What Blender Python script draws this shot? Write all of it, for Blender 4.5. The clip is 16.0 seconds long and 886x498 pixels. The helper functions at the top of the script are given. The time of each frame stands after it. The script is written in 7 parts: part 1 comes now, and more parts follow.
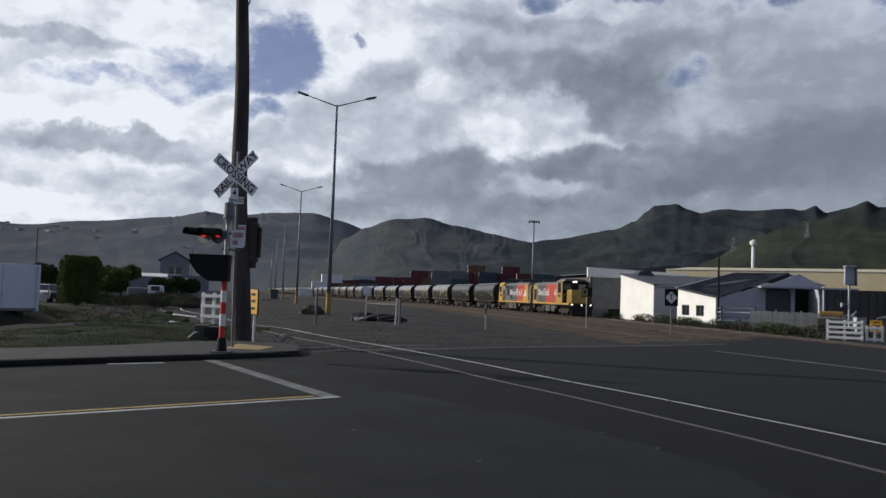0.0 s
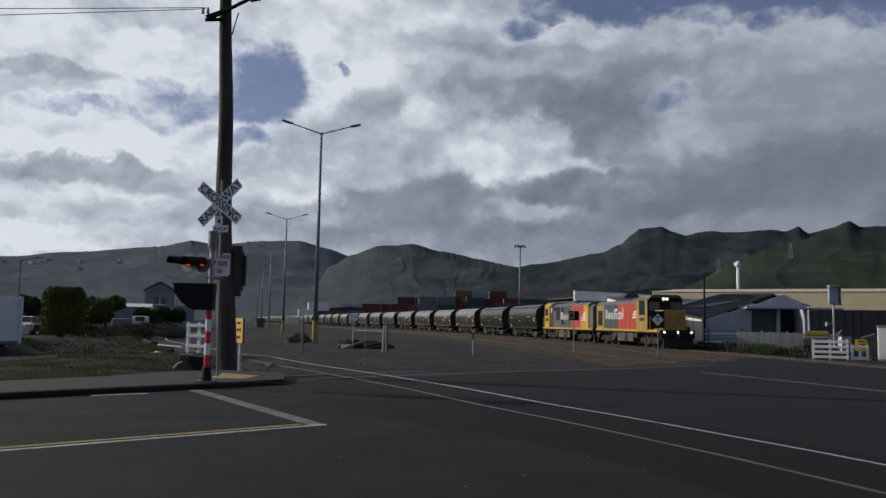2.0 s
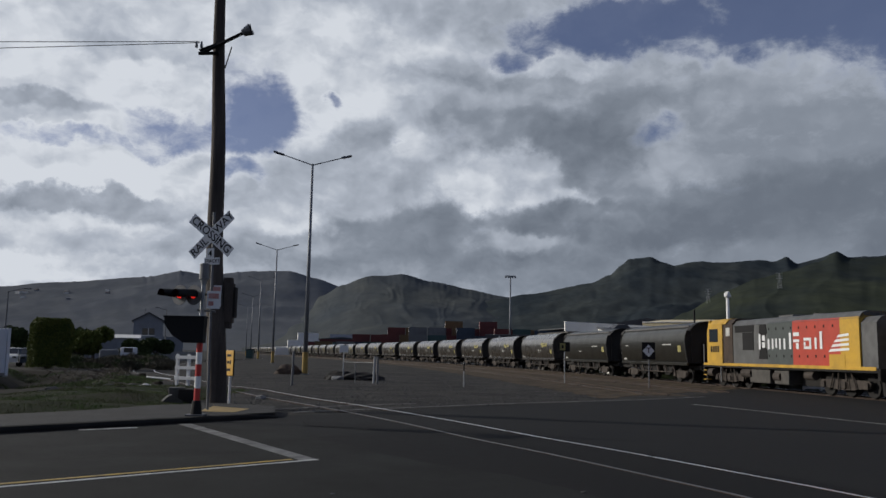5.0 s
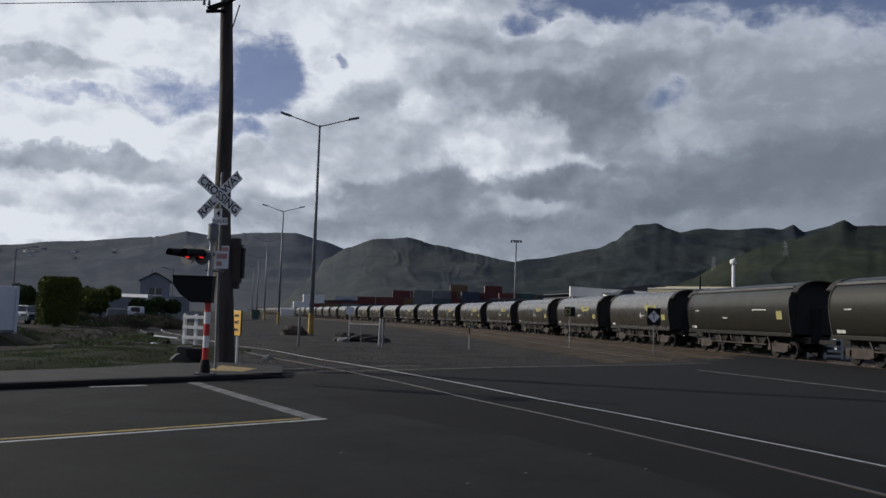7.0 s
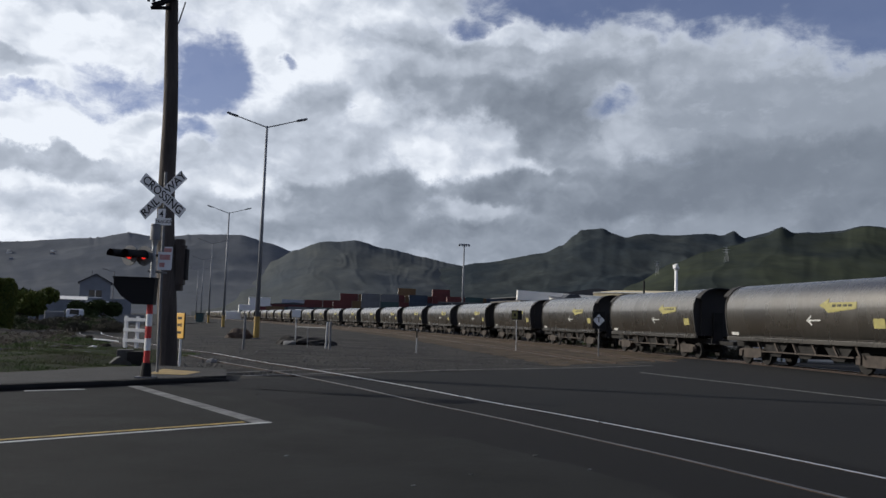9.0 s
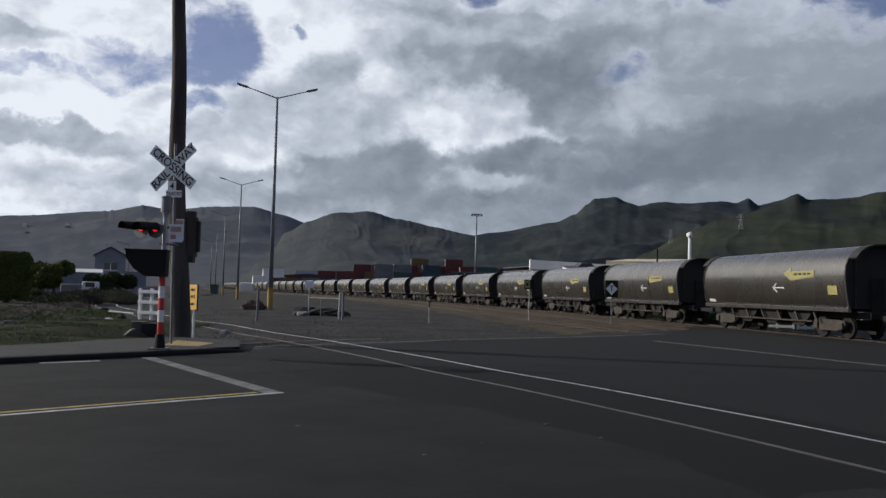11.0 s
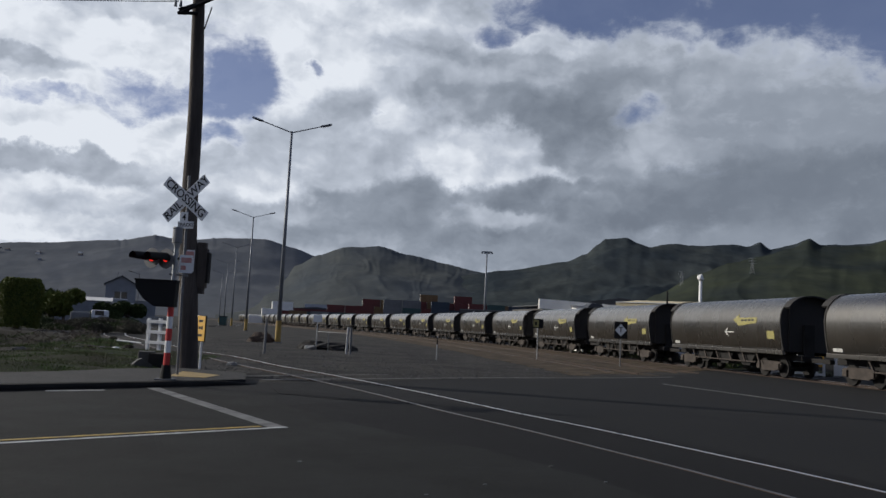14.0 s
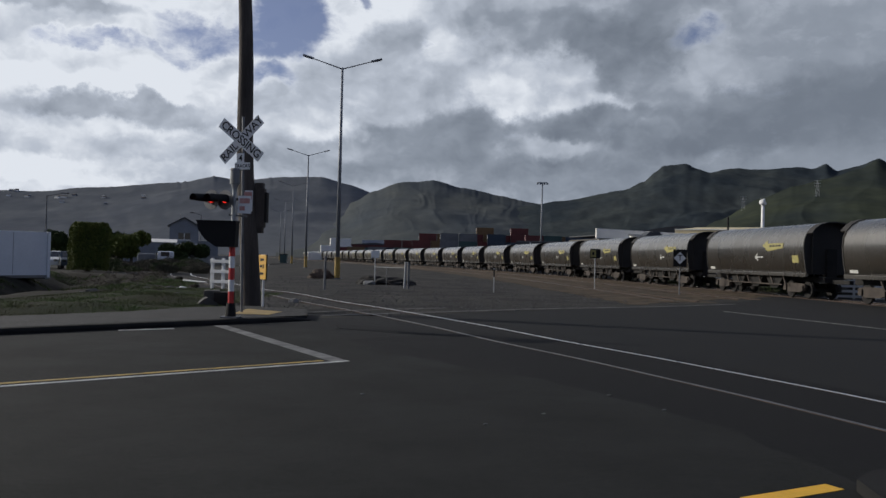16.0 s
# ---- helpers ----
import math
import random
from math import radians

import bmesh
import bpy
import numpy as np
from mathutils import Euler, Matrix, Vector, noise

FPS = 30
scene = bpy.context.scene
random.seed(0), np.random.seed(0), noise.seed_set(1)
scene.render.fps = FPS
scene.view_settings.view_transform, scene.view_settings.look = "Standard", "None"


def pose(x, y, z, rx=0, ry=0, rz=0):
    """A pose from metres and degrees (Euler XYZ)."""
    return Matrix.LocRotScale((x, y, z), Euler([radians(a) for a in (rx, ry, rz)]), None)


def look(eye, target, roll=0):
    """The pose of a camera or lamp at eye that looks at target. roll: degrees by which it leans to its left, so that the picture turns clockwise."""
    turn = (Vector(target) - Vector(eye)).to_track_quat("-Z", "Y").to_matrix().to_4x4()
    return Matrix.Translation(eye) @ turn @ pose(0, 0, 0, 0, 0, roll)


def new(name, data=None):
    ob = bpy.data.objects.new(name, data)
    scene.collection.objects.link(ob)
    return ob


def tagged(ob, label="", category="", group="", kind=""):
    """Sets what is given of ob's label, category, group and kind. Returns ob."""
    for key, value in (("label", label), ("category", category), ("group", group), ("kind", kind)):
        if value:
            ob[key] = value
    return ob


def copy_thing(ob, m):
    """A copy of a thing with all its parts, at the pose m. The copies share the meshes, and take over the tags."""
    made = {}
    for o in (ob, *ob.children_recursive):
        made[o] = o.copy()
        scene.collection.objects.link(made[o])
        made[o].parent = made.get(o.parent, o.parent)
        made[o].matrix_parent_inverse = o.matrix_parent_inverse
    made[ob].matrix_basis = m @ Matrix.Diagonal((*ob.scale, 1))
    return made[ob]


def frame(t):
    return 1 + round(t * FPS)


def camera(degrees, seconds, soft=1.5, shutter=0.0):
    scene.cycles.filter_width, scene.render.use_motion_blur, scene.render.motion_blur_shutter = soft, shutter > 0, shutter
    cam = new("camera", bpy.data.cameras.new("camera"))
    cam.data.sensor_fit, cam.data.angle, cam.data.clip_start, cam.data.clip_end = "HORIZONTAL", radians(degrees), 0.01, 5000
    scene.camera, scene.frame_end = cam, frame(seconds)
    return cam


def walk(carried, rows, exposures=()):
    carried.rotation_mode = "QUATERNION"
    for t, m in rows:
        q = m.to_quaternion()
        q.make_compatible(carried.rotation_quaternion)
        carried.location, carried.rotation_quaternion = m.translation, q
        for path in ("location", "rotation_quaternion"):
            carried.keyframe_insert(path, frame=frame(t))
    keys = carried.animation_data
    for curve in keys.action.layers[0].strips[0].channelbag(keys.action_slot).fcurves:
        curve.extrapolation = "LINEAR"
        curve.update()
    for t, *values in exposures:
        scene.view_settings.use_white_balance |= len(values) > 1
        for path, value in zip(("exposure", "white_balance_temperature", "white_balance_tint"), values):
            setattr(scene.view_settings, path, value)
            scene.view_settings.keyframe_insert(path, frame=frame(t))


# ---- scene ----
# camera: handheld, standing at the roadside, about 1.5 m above the road
cam = camera(56.64, 16.0, soft=1.5)
PATH = [  # seconds, x, y, z, yaw, pitch, roll
    (0.0, 0.005, -0.013, 1.492, -0.117, 3.351, -1.997),
    (0.5, 0.006, -0.005, 1.489, -0.702, 2.582, -0.939),
    (1.0, 0.023, -0.002, 1.500, -1.093, 4.706, -1.054),
    (1.5, 0.023, -0.015, 1.484, -1.323, 6.049, -1.154),
    (2.0, 0.034, -0.020, 1.478, -0.989, 5.175, -1.085),
    (2.5, 0.041, -0.009, 1.485, -0.686, 4.768, -0.972),
    (3.0, 0.050, 0.033, 1.483, -0.591, 5.418, -1.272),
    (3.2, 0.042, -0.013, 1.471, 0.004, 4.349, -1.387),
    (5.3, -0.001, -0.072, 1.526, -2.626, 7.465, -0.803),
    (5.5, -0.001, -0.054, 1.505, -5.288, 6.490, -0.492),
    (6.0, -0.049, 0.025, 1.507, -3.523, 6.101, -0.143),
    (6.5, -0.057, 0.007, 1.507, -0.080, 5.325, -1.674),
    (7.0, -0.057, -0.032, 1.508, -1.351, 4.758, -1.769),
    (7.5, -0.018, -0.004, 1.514, -5.747, 5.099, -1.218),
    (8.0, -0.017, -0.021, 1.521, -7.631, 6.243, -1.671),
    (8.5, -0.038, 0.011, 1.521, -7.194, 5.547, -2.152),
    (9.0, -0.047, -0.032, 1.491, -4.981, 5.114, -1.861),
    (9.5, -0.043, -0.029, 1.467, -3.896, 4.098, -2.162),
    (9.7, -0.054, 0.051, 1.483, -3.513, 2.975, -3.181),
    (11.8, 0.026, 0.026, 1.496, -4.156, 3.005, -0.442),
    (12.0, 0.027, 0.051, 1.526, -3.764, 2.560, -0.776),
    (12.5, -0.014, 0.077, 1.514, -3.999, 3.275, -1.155),
    (13.0, 0.008, 0.018, 1.513, -3.831, 3.241, -1.365),
    (13.5, 0.012, 0.060, 1.514, -3.316, 2.205, -1.567),
    (14.0, 0.018, 0.024, 1.500, -3.463, 5.536, -2.844),
    (14.5, 0.015, 0.008, 1.499, -0.705, 5.261, -2.552),
    (15.0, 0.022, -0.015, 1.490, -0.505, 5.266, -1.909),
    (15.5, 0.004, -0.012, 1.495, -0.057, 4.424, -1.721),
    (16.0, 0.036, -0.001, 1.514, 0.499, 0.728, -1.414),
]
LIGHT = [(0.0, -0.13), (0.5, -0.18), (1.0, -0.18), (1.5, -0.38), (3.0, -0.40), (5.3, -0.50), (5.8, -0.33), (6.2, -0.28), (6.5, -0.26), (7.0, -0.33), (9.0, -0.08), (9.5, -0.2), (9.7, -0.2), (12.0, -0.12), (13.0, -0.15), (14.0, -0.24), (14.5, -0.30), (15.5, -0.32), (16.0, -0.3)]
walk(cam, [(t, pose(x, y, z, 90 + pitch, roll, yaw)) for t, x, y, z, yaw, pitch, roll in PATH],
     [(t, stops, 6380, 10) for t, stops in LIGHT])

# ---------------------------------------------------------------- sky and sun
SUN_AZ, SUN_EL = -72.0, 21.0  # degrees east of the view axis (negative: to the left), above the horizon
sun_dir = Vector((math.sin(radians(SUN_AZ)) * math.cos(radians(SUN_EL)), math.cos(radians(SUN_AZ)) * math.cos(radians(SUN_EL)), math.sin(radians(SUN_EL))))
sun = new("sun", bpy.data.lights.new("sun", "SUN"))
sun.data.energy, sun.data.angle, sun.data.color = 4.4, radians(0.6), (1.0, 0.93, 0.82)
sun.matrix_world = look(sun_dir * 100, (0, 0, 0))


class Graph:
    """Short hand for shader nodes: every call adds a node and returns its output."""

    def __init__(self, tree):
        self.tree = tree
        tree.nodes.clear()

    def put(self, socket, value):
        if isinstance(value, bpy.types.NodeSocket):
            self.tree.links.new(value, socket)
        else:
            socket.default_value = value

    def node(self, kind):
        return self.tree.nodes.new(kind)

    def math(self, op, a, b=0.0, c=0.0, clamp=False):
        n = self.node("ShaderNodeMath")
        n.operation, n.use_clamp = op, clamp
        for i, v in enumerate((a, b, c)):
            self.put(n.inputs[i], v)
        return n.outputs[0]

    def vec(self, op, a, b=(0, 0, 0)):
        n = self.node("ShaderNodeVectorMath")
        n.operation = op
        self.put(n.inputs[0], a)
        if op == "SCALE":
            self.put(n.inputs[3], b)
        else:
            self.put(n.inputs[1], b)
        return n.outputs[1 if op in ("DOT_PRODUCT", "LENGTH", "DISTANCE") else 0]

    def step(self, value, lo, hi, a=0.0, b=1.0):
        n = self.node("ShaderNodeMapRange")
        n.interpolation_type = "SMOOTHSTEP"
        for i, v in enumerate((value, lo, hi, a, b)):
            self.put(n.inputs[i], v)
        return n.outputs[0]

    def noise(self, vector, scale, detail=4.0, rough=0.5, distortion=0.0):
        n = self.node("ShaderNodeTexNoise")
        self.put(n.inputs["Vector"], vector)
        for key, v in (("Scale", scale), ("Detail", detail), ("Roughness", rough), ("Distortion", distortion)):
            self.put(n.inputs[key], v)
        return n.outputs["Fac"]

    def node_z(self, vector):
        n = self.node("ShaderNodeSeparateXYZ")
        self.put(n.inputs[0], vector)
        return n.outputs[2]

    def mix(self, fac, a, b, blend="MIX"):
        n = self.node("ShaderNodeMix")
        n.data_type, n.blend_type = "RGBA", blend
        self.put(n.inputs[0], fac)
        for i, v in ((6, a), (7, b)):
            self.put(n.inputs[i], (*v, 1.0) if isinstance(v, tuple) and len(v) == 3 else v)
        return n.outputs[2]


def build_sky():
    world = bpy.data.worlds.new("sky")
    scene.world = world
    world.use_nodes = True
    g = Graph(world.node_tree)
    way = g.node("ShaderNodeTexCoord").outputs["Generated"]
    sky = g.node("ShaderNodeTexSky")
    sky.sky_type, sky.sun_disc = "NISHITA", False
    sky.sun_elevation, sky.sun_rotation = radians(SUN_EL), radians(SUN_AZ)
    sky.air_density, sky.dust_density = 1.0, 0.6
    blue = g.mix(1.0, sky.outputs[0], (0.066, 0.063, 0.085), "MULTIPLY")
    # bearing and height in degrees, their edges broken up by turbulence of two sizes
    xyz = g.node("ShaderNodeSeparateXYZ")
    g.put(xyz.inputs[0], way)
    plane = g.node("ShaderNodeCombineXYZ")
    g.put(plane.inputs[0], g.math("MULTIPLY", g.math("ARCTAN2", xyz.outputs[0], xyz.outputs[1]), 57.2958))
    g.put(plane.inputs[1], g.math("MULTIPLY", g.math("ARCSINE", xyz.outputs[2]), 57.2958))

    def turbulence(scale, detail, rough, amount):
        n = g.node("ShaderNodeTexNoise")
        g.put(n.inputs["Vector"], way)
        for key, v in (("Scale", scale), ("Detail", detail), ("Roughness", rough)):
            g.put(n.inputs[key], v)
        return g.vec("SCALE", g.vec("SUBTRACT", n.outputs["Color"], (0.5, 0.5, 0.5)), amount)

    at = g.vec("ADD", g.vec("ADD", plane.outputs[0], turbulence(8.0, 2.0, 0.5, 4.0)), turbulence(20.0, 8.0, 0.58, 3.6))

    def spot(az, el, wide, tall, gain, hard=0.62):
        """One where the oval is, falling off to nothing at its edge."""
        d = g.vec("LENGTH", g.vec("MULTIPLY", g.vec("SUBTRACT", at, (az, el, 0.0)), (1.0 / wide, 1.0 / tall, 0.0)))
        return g.step(d, hard, 1.28, gain, 0.0)

    def billow(where, scale):
        """Rounded heads, as of cumulus, from cells within cells."""
        n = g.node("ShaderNodeTexVoronoi")
        n.feature = "SMOOTH_F1"
        g.put(n.inputs["Vector"], where)
        for key, v in (("Scale", scale), ("Detail", 3.0), ("Roughness", 0.5), ("Lacunarity", 2.2), ("Smoothness", 0.6)):
            g.put(n.inputs[key], v)
        return g.math("SUBTRACT", 1.0, n.outputs["Distance"])

    def heap(where):
        """Height of the cloud's surface."""
        return g.math("ADD", g.noise(where, 6.0, 6.0, 0.45, 0.1), g.math("MULTIPLY", billow(where, 12.0), 0.30))

    flat = g.vec("MULTIPLY", g.vec("ADD", way, turbulence(20.0, 4.0, 0.55, 0.04)), (1.0, 1.0, 1.5))
    here = heap(flat)
    there = heap(g.vec("ADD", flat, tuple(sun_dir * 0.014 + Vector((0, 0, 0.016)))))
    wisps = g.noise(g.vec("MULTIPLY", way, (1.0, 1.0, 1.8)), 22.0, 10.0, 0.64, 0.3)
    # lit heads and grey bases: bearing, height, half width, half height, brightness, strength
    left = [
        (-24.3, 7.5, 10.2, 3.1, 0.8, 0.7), (-21.9, 11.5, 8.7, 1.3, 1.04, 0.95), (-25.9, 12.2, 4.3, 1.2, 0.92, 0.8), (-21.1, 9.7, 8.3, 0.9, 0.6, 0.85),
        (-16.5, 10.8, 2.4, 1.8, 0.84, 0.7), (-23.3, 8.2, 5.9, 0.8, 0.86, 0.8), (-19.2, 7.4, 5.1, 0.9, 0.68, 0.7), (-26.0, 5.2, 5.1, 0.9, 1, 0.8),
        (-18.8, 5.9, 4.3, 0.8, 0.8, 0.6), (-21.0, 14.1, 3.1, 0.8, 0.84, 0.8), (-25.1, 14.4, 3.1, 0.7, 0.76, 0.7), (-22.6, 17.6, 9.1, 2.4, 0.92, 0.8),
        (-26.1, 15.5, 5.5, 0.7, 0.6, 0.7), (-18.8, 19.2, 5.5, 0.8, 0.68, 0.5), (-12.4, 9.2, 2.4, 2.4, 0.72, 0.6),
    ]
    centre = [
        (-3.1, 19.3, 7.9, 3.7, 0.92, 0.9), (-6.9, 16.4, 2.8, 2.8, 0.97, 0.9), (-4.5, 14.7, 2.8, 1.8, 0.62, 0.7), (-6.4, 12.7, 2.8, 2.0, 0.74, 0.6),
        (1.4, 18.3, 3.5, 2.4, 0.68, 0.7), (-0.1, 14.5, 2.0, 1.6, 0.86, 0.8), (8.7, 15.4, 7.5, 3.7, 0.46, 0.9), (11.8, 13.7, 4.3, 2.2, 0.33, 0.8),
        (3.9, 17.3, 2.4, 1.6, 0.56, 0.6), (5.2, 11.7, 5.1, 2.3, 0.84, 0.85), (3.2, 11.1, 2.0, 1.3, 0.98, 0.8), (7.6, 12.7, 2.4, 1.2, 0.8, 0.6),
        (-2.4, 11.3, 3.5, 1.6, 0.7, 0.7), (10.0, 10.5, 3.5, 0.9, 0.84, 0.8), (8.7, 17.3, 3.9, 1.1, 0.58, 0.6),
    ]
    low = [
        (-1.5, 8.4, 10.2, 1.5, 0.43, 0.9), (-8.9, 8.9, 2.8, 1.3, 0.86, 0.9), (11.5, 9.3, 7.5, 1.2, 0.33, 0.9), (4.2, 6.6, 9.4, 1.6, 0.45, 0.8),
        (7.3, 7.6, 2.8, 1.0, 0.74, 0.8), (14.6, 8.7, 1.8, 0.8, 0.56, 0.7), (-5.3, 6.5, 5.5, 1.2, 0.5, 0.7), (12.0, 6.8, 3.5, 0.8, 0.42, 0.6),
        (-11.1, 6.4, 4.3, 1.2, 0.62, 0.6), (9.7, 5.8, 5.1, 1.0, 0.44, 0.7),
    ]
    east = [
        (22.8, 17.4, 4.7, 2.4, 0.6, 0.8), (17.8, 12.3, 2.8, 1.6, 0.64, 0.8), (27.2, 14.8, 10.2, 2.4, 0.5, 0.8), (21.6, 9.9, 7.5, 2.2, 0.33, 0.9),
        (30.6, 9.9, 11.0, 3.3, 0.27, 0.9), (33.4, 16.2, 5.5, 1.6, 0.54, 0.7), (10.1, 19.7, 3.5, 1.2, 0.74, 0.8), (25.4, 18.9, 9.8, 0.9, 0.66, 0.7),
        (30.7, 16.1, 8.7, 0.8, 0.48, 0.5), (25.4, 13.4, 7.9, 0.6, 0.56, 0.4), (17.9, 8.0, 5.1, 1.4, 0.28, 0.85), (13.1, 11.9, 2.0, 1.2, 0.52, 0.6),
    ]
    # breaks in the cloud: bearing, height, half width, half height, strength
    gaps = [
        (-11.6, 16.1, 3.3, 3.0, 1.15), (-11.9, 14.2, 3.0, 1.6, 1), (-16.4, 14.5, 4.3, 1.6, 0.85), (-12.1, 11.9, 2.4, 1.3, 0.75),
        (-24.3, 13.3, 5.1, 0.6, 0.55), (-19.2, 13.3, 3.5, 0.6, 0.5), (-17.9, 15.6, 3.9, 0.8, 0.5), (-13.2, 18.5, 2.0, 1.8, 0.45),
        (-6.9, 17.6, 0.9, 0.6, 0.75), (-1.6, 14.2, 0.9, 0.6, 0.5), (16.5, 14.8, 2.0, 1.3, 0.55), (6.2, 20.1, 2.8, 1.3, 0.75),
        (8.8, 21.1, 2.4, 1.0, 0.8),
    ]
    open_top = [
        (14.9, 22.2, 8.3, 2.4, 1.2), (7.6, 22.0, 2.8, 1.6, 0.7), (18.1, 20.0, 2.8, 1.6, 0.7), (25.4, 22.6, 9.1, 3.7, 1.3),
        (34.2, 20.9, 8.7, 4.5, 1.4), (33.1, 17.8, 4.3, 1.1, 0.6), (43.1, 18.2, 10.2, 4.7, 1.3),
    ]
    # bright towards the sun, duller away from it, a little duller along the horizon
    bearing = g.node("ShaderNodeSeparateXYZ")
    g.put(bearing.inputs[0], at)
    light = g.step(bearing.outputs[0], -32.0, 18.0, 0.92, 0.56)
    light = g.math("ADD", light, g.step(bearing.outputs[1], 4.0, 11.0, -0.10, 0.0))
    for az, el, wide, tall, value, strength in left + centre + low + east:
        k = spot(az, el, wide, tall, strength)
        light = g.math("ADD", light, g.math("MULTIPLY", k, g.math("SUBTRACT", value, light)))
    gap = 0.0
    for az, el, wide, tall, strength in gaps + open_top:
        gap = g.math("MAXIMUM", gap, spot(az, el, wide, tall, strength, 0.3))
    high = g.step(xyz.outputs[2], 0.40, 0.65, 0.0, 0.9)  # open blue sky overhead
    behind = g.step(g.vec("DOT_PRODUCT", way, (0.0, -1.0, 0.0)), -0.35, 0.3, 0.0, 0.9)  # and behind the viewer
    gap = g.math("MAXIMUM", gap, g.math("MAXIMUM", high, behind))
    gap = g.math("ADD", gap, g.math("MULTIPLY", g.math("SUBTRACT", wisps, 0.5), -1.5))
    mask = g.step(gap, 0.12, 1.0, 1.0, 0.10)
    veil = g.step(g.vec("DOT_PRODUCT", way, tuple(sun_dir)), 0.45, 0.95, 0.0, 0.6)  # thin haze towards the sun
    mask = g.math("MAXIMUM", mask, veil)
    relief = g.math("ADD", g.math("MULTIPLY", g.math("SUBTRACT", here, there), 0.85), g.math("MULTIPLY", g.math("SUBTRACT", wisps, 0.5), 0.05))
    calm = g.step(bearing.outputs[0], 12.0, 24.0, 1.0, 0.35)  # the eastern sheet is smooth
    edge = g.step(gap, 0.0, 0.5, 0.0, 0.16)  # thin edges let the light through
    shade = g.math("ADD", g.math("ADD", g.math("ADD", light, 0.03), g.math("MULTIPLY", relief, calm)), edge)
    ramp = g.node("ShaderNodeValToRGB")
    g.put(ramp.inputs[0], shade)
    e = ramp.color_ramp.elements
    e[0].position, e[0].color = 0.0, (0.166, 0.193, 0.238, 1)
    e[1].position, e[1].color = 1.0, (0.92, 0.96, 1.02, 1)
    for pos, col in ((0.30, (0.207, 0.239, 0.291, 1)), (0.55, (0.330, 0.371, 0.437, 1)), (0.8, (0.595, 0.645, 0.73, 1))):
        k = e.new(pos)
        k.color = col
    whole = g.mix(mask, blue, ramp.outputs[0])
    back = g.node("ShaderNodeBackground")
    g.put(back.inputs[0], whole)
    g.put(back.inputs[1], 1.0)
    out = g.node("ShaderNodeOutputWorld")
    g.put(out.inputs[0], back.outputs[0])


build_sky()
scene.view_settings.exposure = 0.0

# ---------------------------------------------------------------- materials
def material(name, color, rough=0.7, metal=0.0, second=None, scale=3.0, amount=0.5, fine=40.0, grain=0.15, bump=0.2, bump_scale=None, spread=0.0, space="Object", emit=0.0, spec=0.5, stretch=(1, 1, 1)):
    """A procedural surface: two colours mixed by broad stains, a fine grain over both, relief, and a spread from piece to piece."""
    m = bpy.data.materials.new(name)
    m.use_nodes = True
    g = Graph(m.node_tree)
    coord = g.node("ShaderNodeTexCoord").outputs[space] if space == "Object" else g.node("ShaderNodeNewGeometry").outputs["Position"]
    if stretch != (1, 1, 1):
        coord = g.vec("MULTIPLY", coord, stretch)
    broad = g.noise(coord, scale, 5.0, 0.6)
    small = g.noise(coord, fine, 3.0, 0.6)
    second = second or tuple(c * 0.6 for c in color)
    col = g.mix(g.step(broad, 0.5 - 0.22, 0.5 + 0.22, 0.0, amount), color, second)
    shade = g.math("ADD", g.math("MULTIPLY", g.math("SUBTRACT", small, 0.5), 2 * grain), 1.0)
    if spread:
        r = g.node("ShaderNodeObjectInfo").outputs["Random"]
        shade = g.math("MULTIPLY", shade, g.math("ADD", g.math("MULTIPLY", r, 2 * spread), 1 - spread))
    vv = g.node("ShaderNodeCombineXYZ")
    for i in range(3):
        g.put(vv.inputs[i], shade)
    col = g.mix(1.0, col, vv.outputs[0], "MULTIPLY")
    b = g.node("ShaderNodeBsdfPrincipled")
    g.put(b.inputs["Base Color"], col)
    g.put(b.inputs["Metallic"], metal)
    g.put(b.inputs["Roughness"], g.math("ADD", g.math("MULTIPLY", g.math("SUBTRACT", broad, 0.5), 0.25), rough, clamp=True))
    g.put(b.inputs["Specular IOR Level"], spec)
    if bump:
        n = g.node("ShaderNodeBump")
        g.put(n.inputs["Strength"], bump)
        g.put(n.inputs["Distance"], 0.02)
        g.put(n.inputs["Height"], small if not bump_scale else g.noise(coord, bump_scale, 4.0, 0.6))
        g.put(b.inputs["Normal"], n.outputs[0])
    if emit:
        g.put(b.inputs["Emission Color"], (*color, 1))
        g.put(b.inputs["Emission Strength"], emit)
    out = g.node("ShaderNodeOutputMaterial")
    g.put(out.inputs[0], b.outputs[0])
    return m


def glass_material(name, color=(0.02, 0.025, 0.03)):
    m = bpy.data.materials.new(name)
    m.use_nodes = True
    b = m.node_tree.nodes["Principled BSDF"]
    b.inputs["Base Color"].default_value = (*color, 1)
    b.inputs["Roughness"].default_value = 0.08
    b.inputs["Specular IOR Level"].default_value = 0.7
    return m


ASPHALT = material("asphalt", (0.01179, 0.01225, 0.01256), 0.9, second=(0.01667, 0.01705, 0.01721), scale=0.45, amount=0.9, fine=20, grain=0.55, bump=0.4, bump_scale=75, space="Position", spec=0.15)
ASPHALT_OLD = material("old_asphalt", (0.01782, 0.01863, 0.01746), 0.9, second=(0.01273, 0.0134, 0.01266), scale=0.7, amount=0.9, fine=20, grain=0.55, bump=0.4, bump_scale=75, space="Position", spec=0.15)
ASPHALT_NEW_AND_SHADOW = material("new_asphalt", (0.008113, 0.008196, 0.008445), 0.9, second=(0.01159, 0.01176, 0.01208), scale=0.8, amount=0.8, fine=20, grain=0.55, bump=0.4, bump_scale=75, space="Position", spec=0.15)
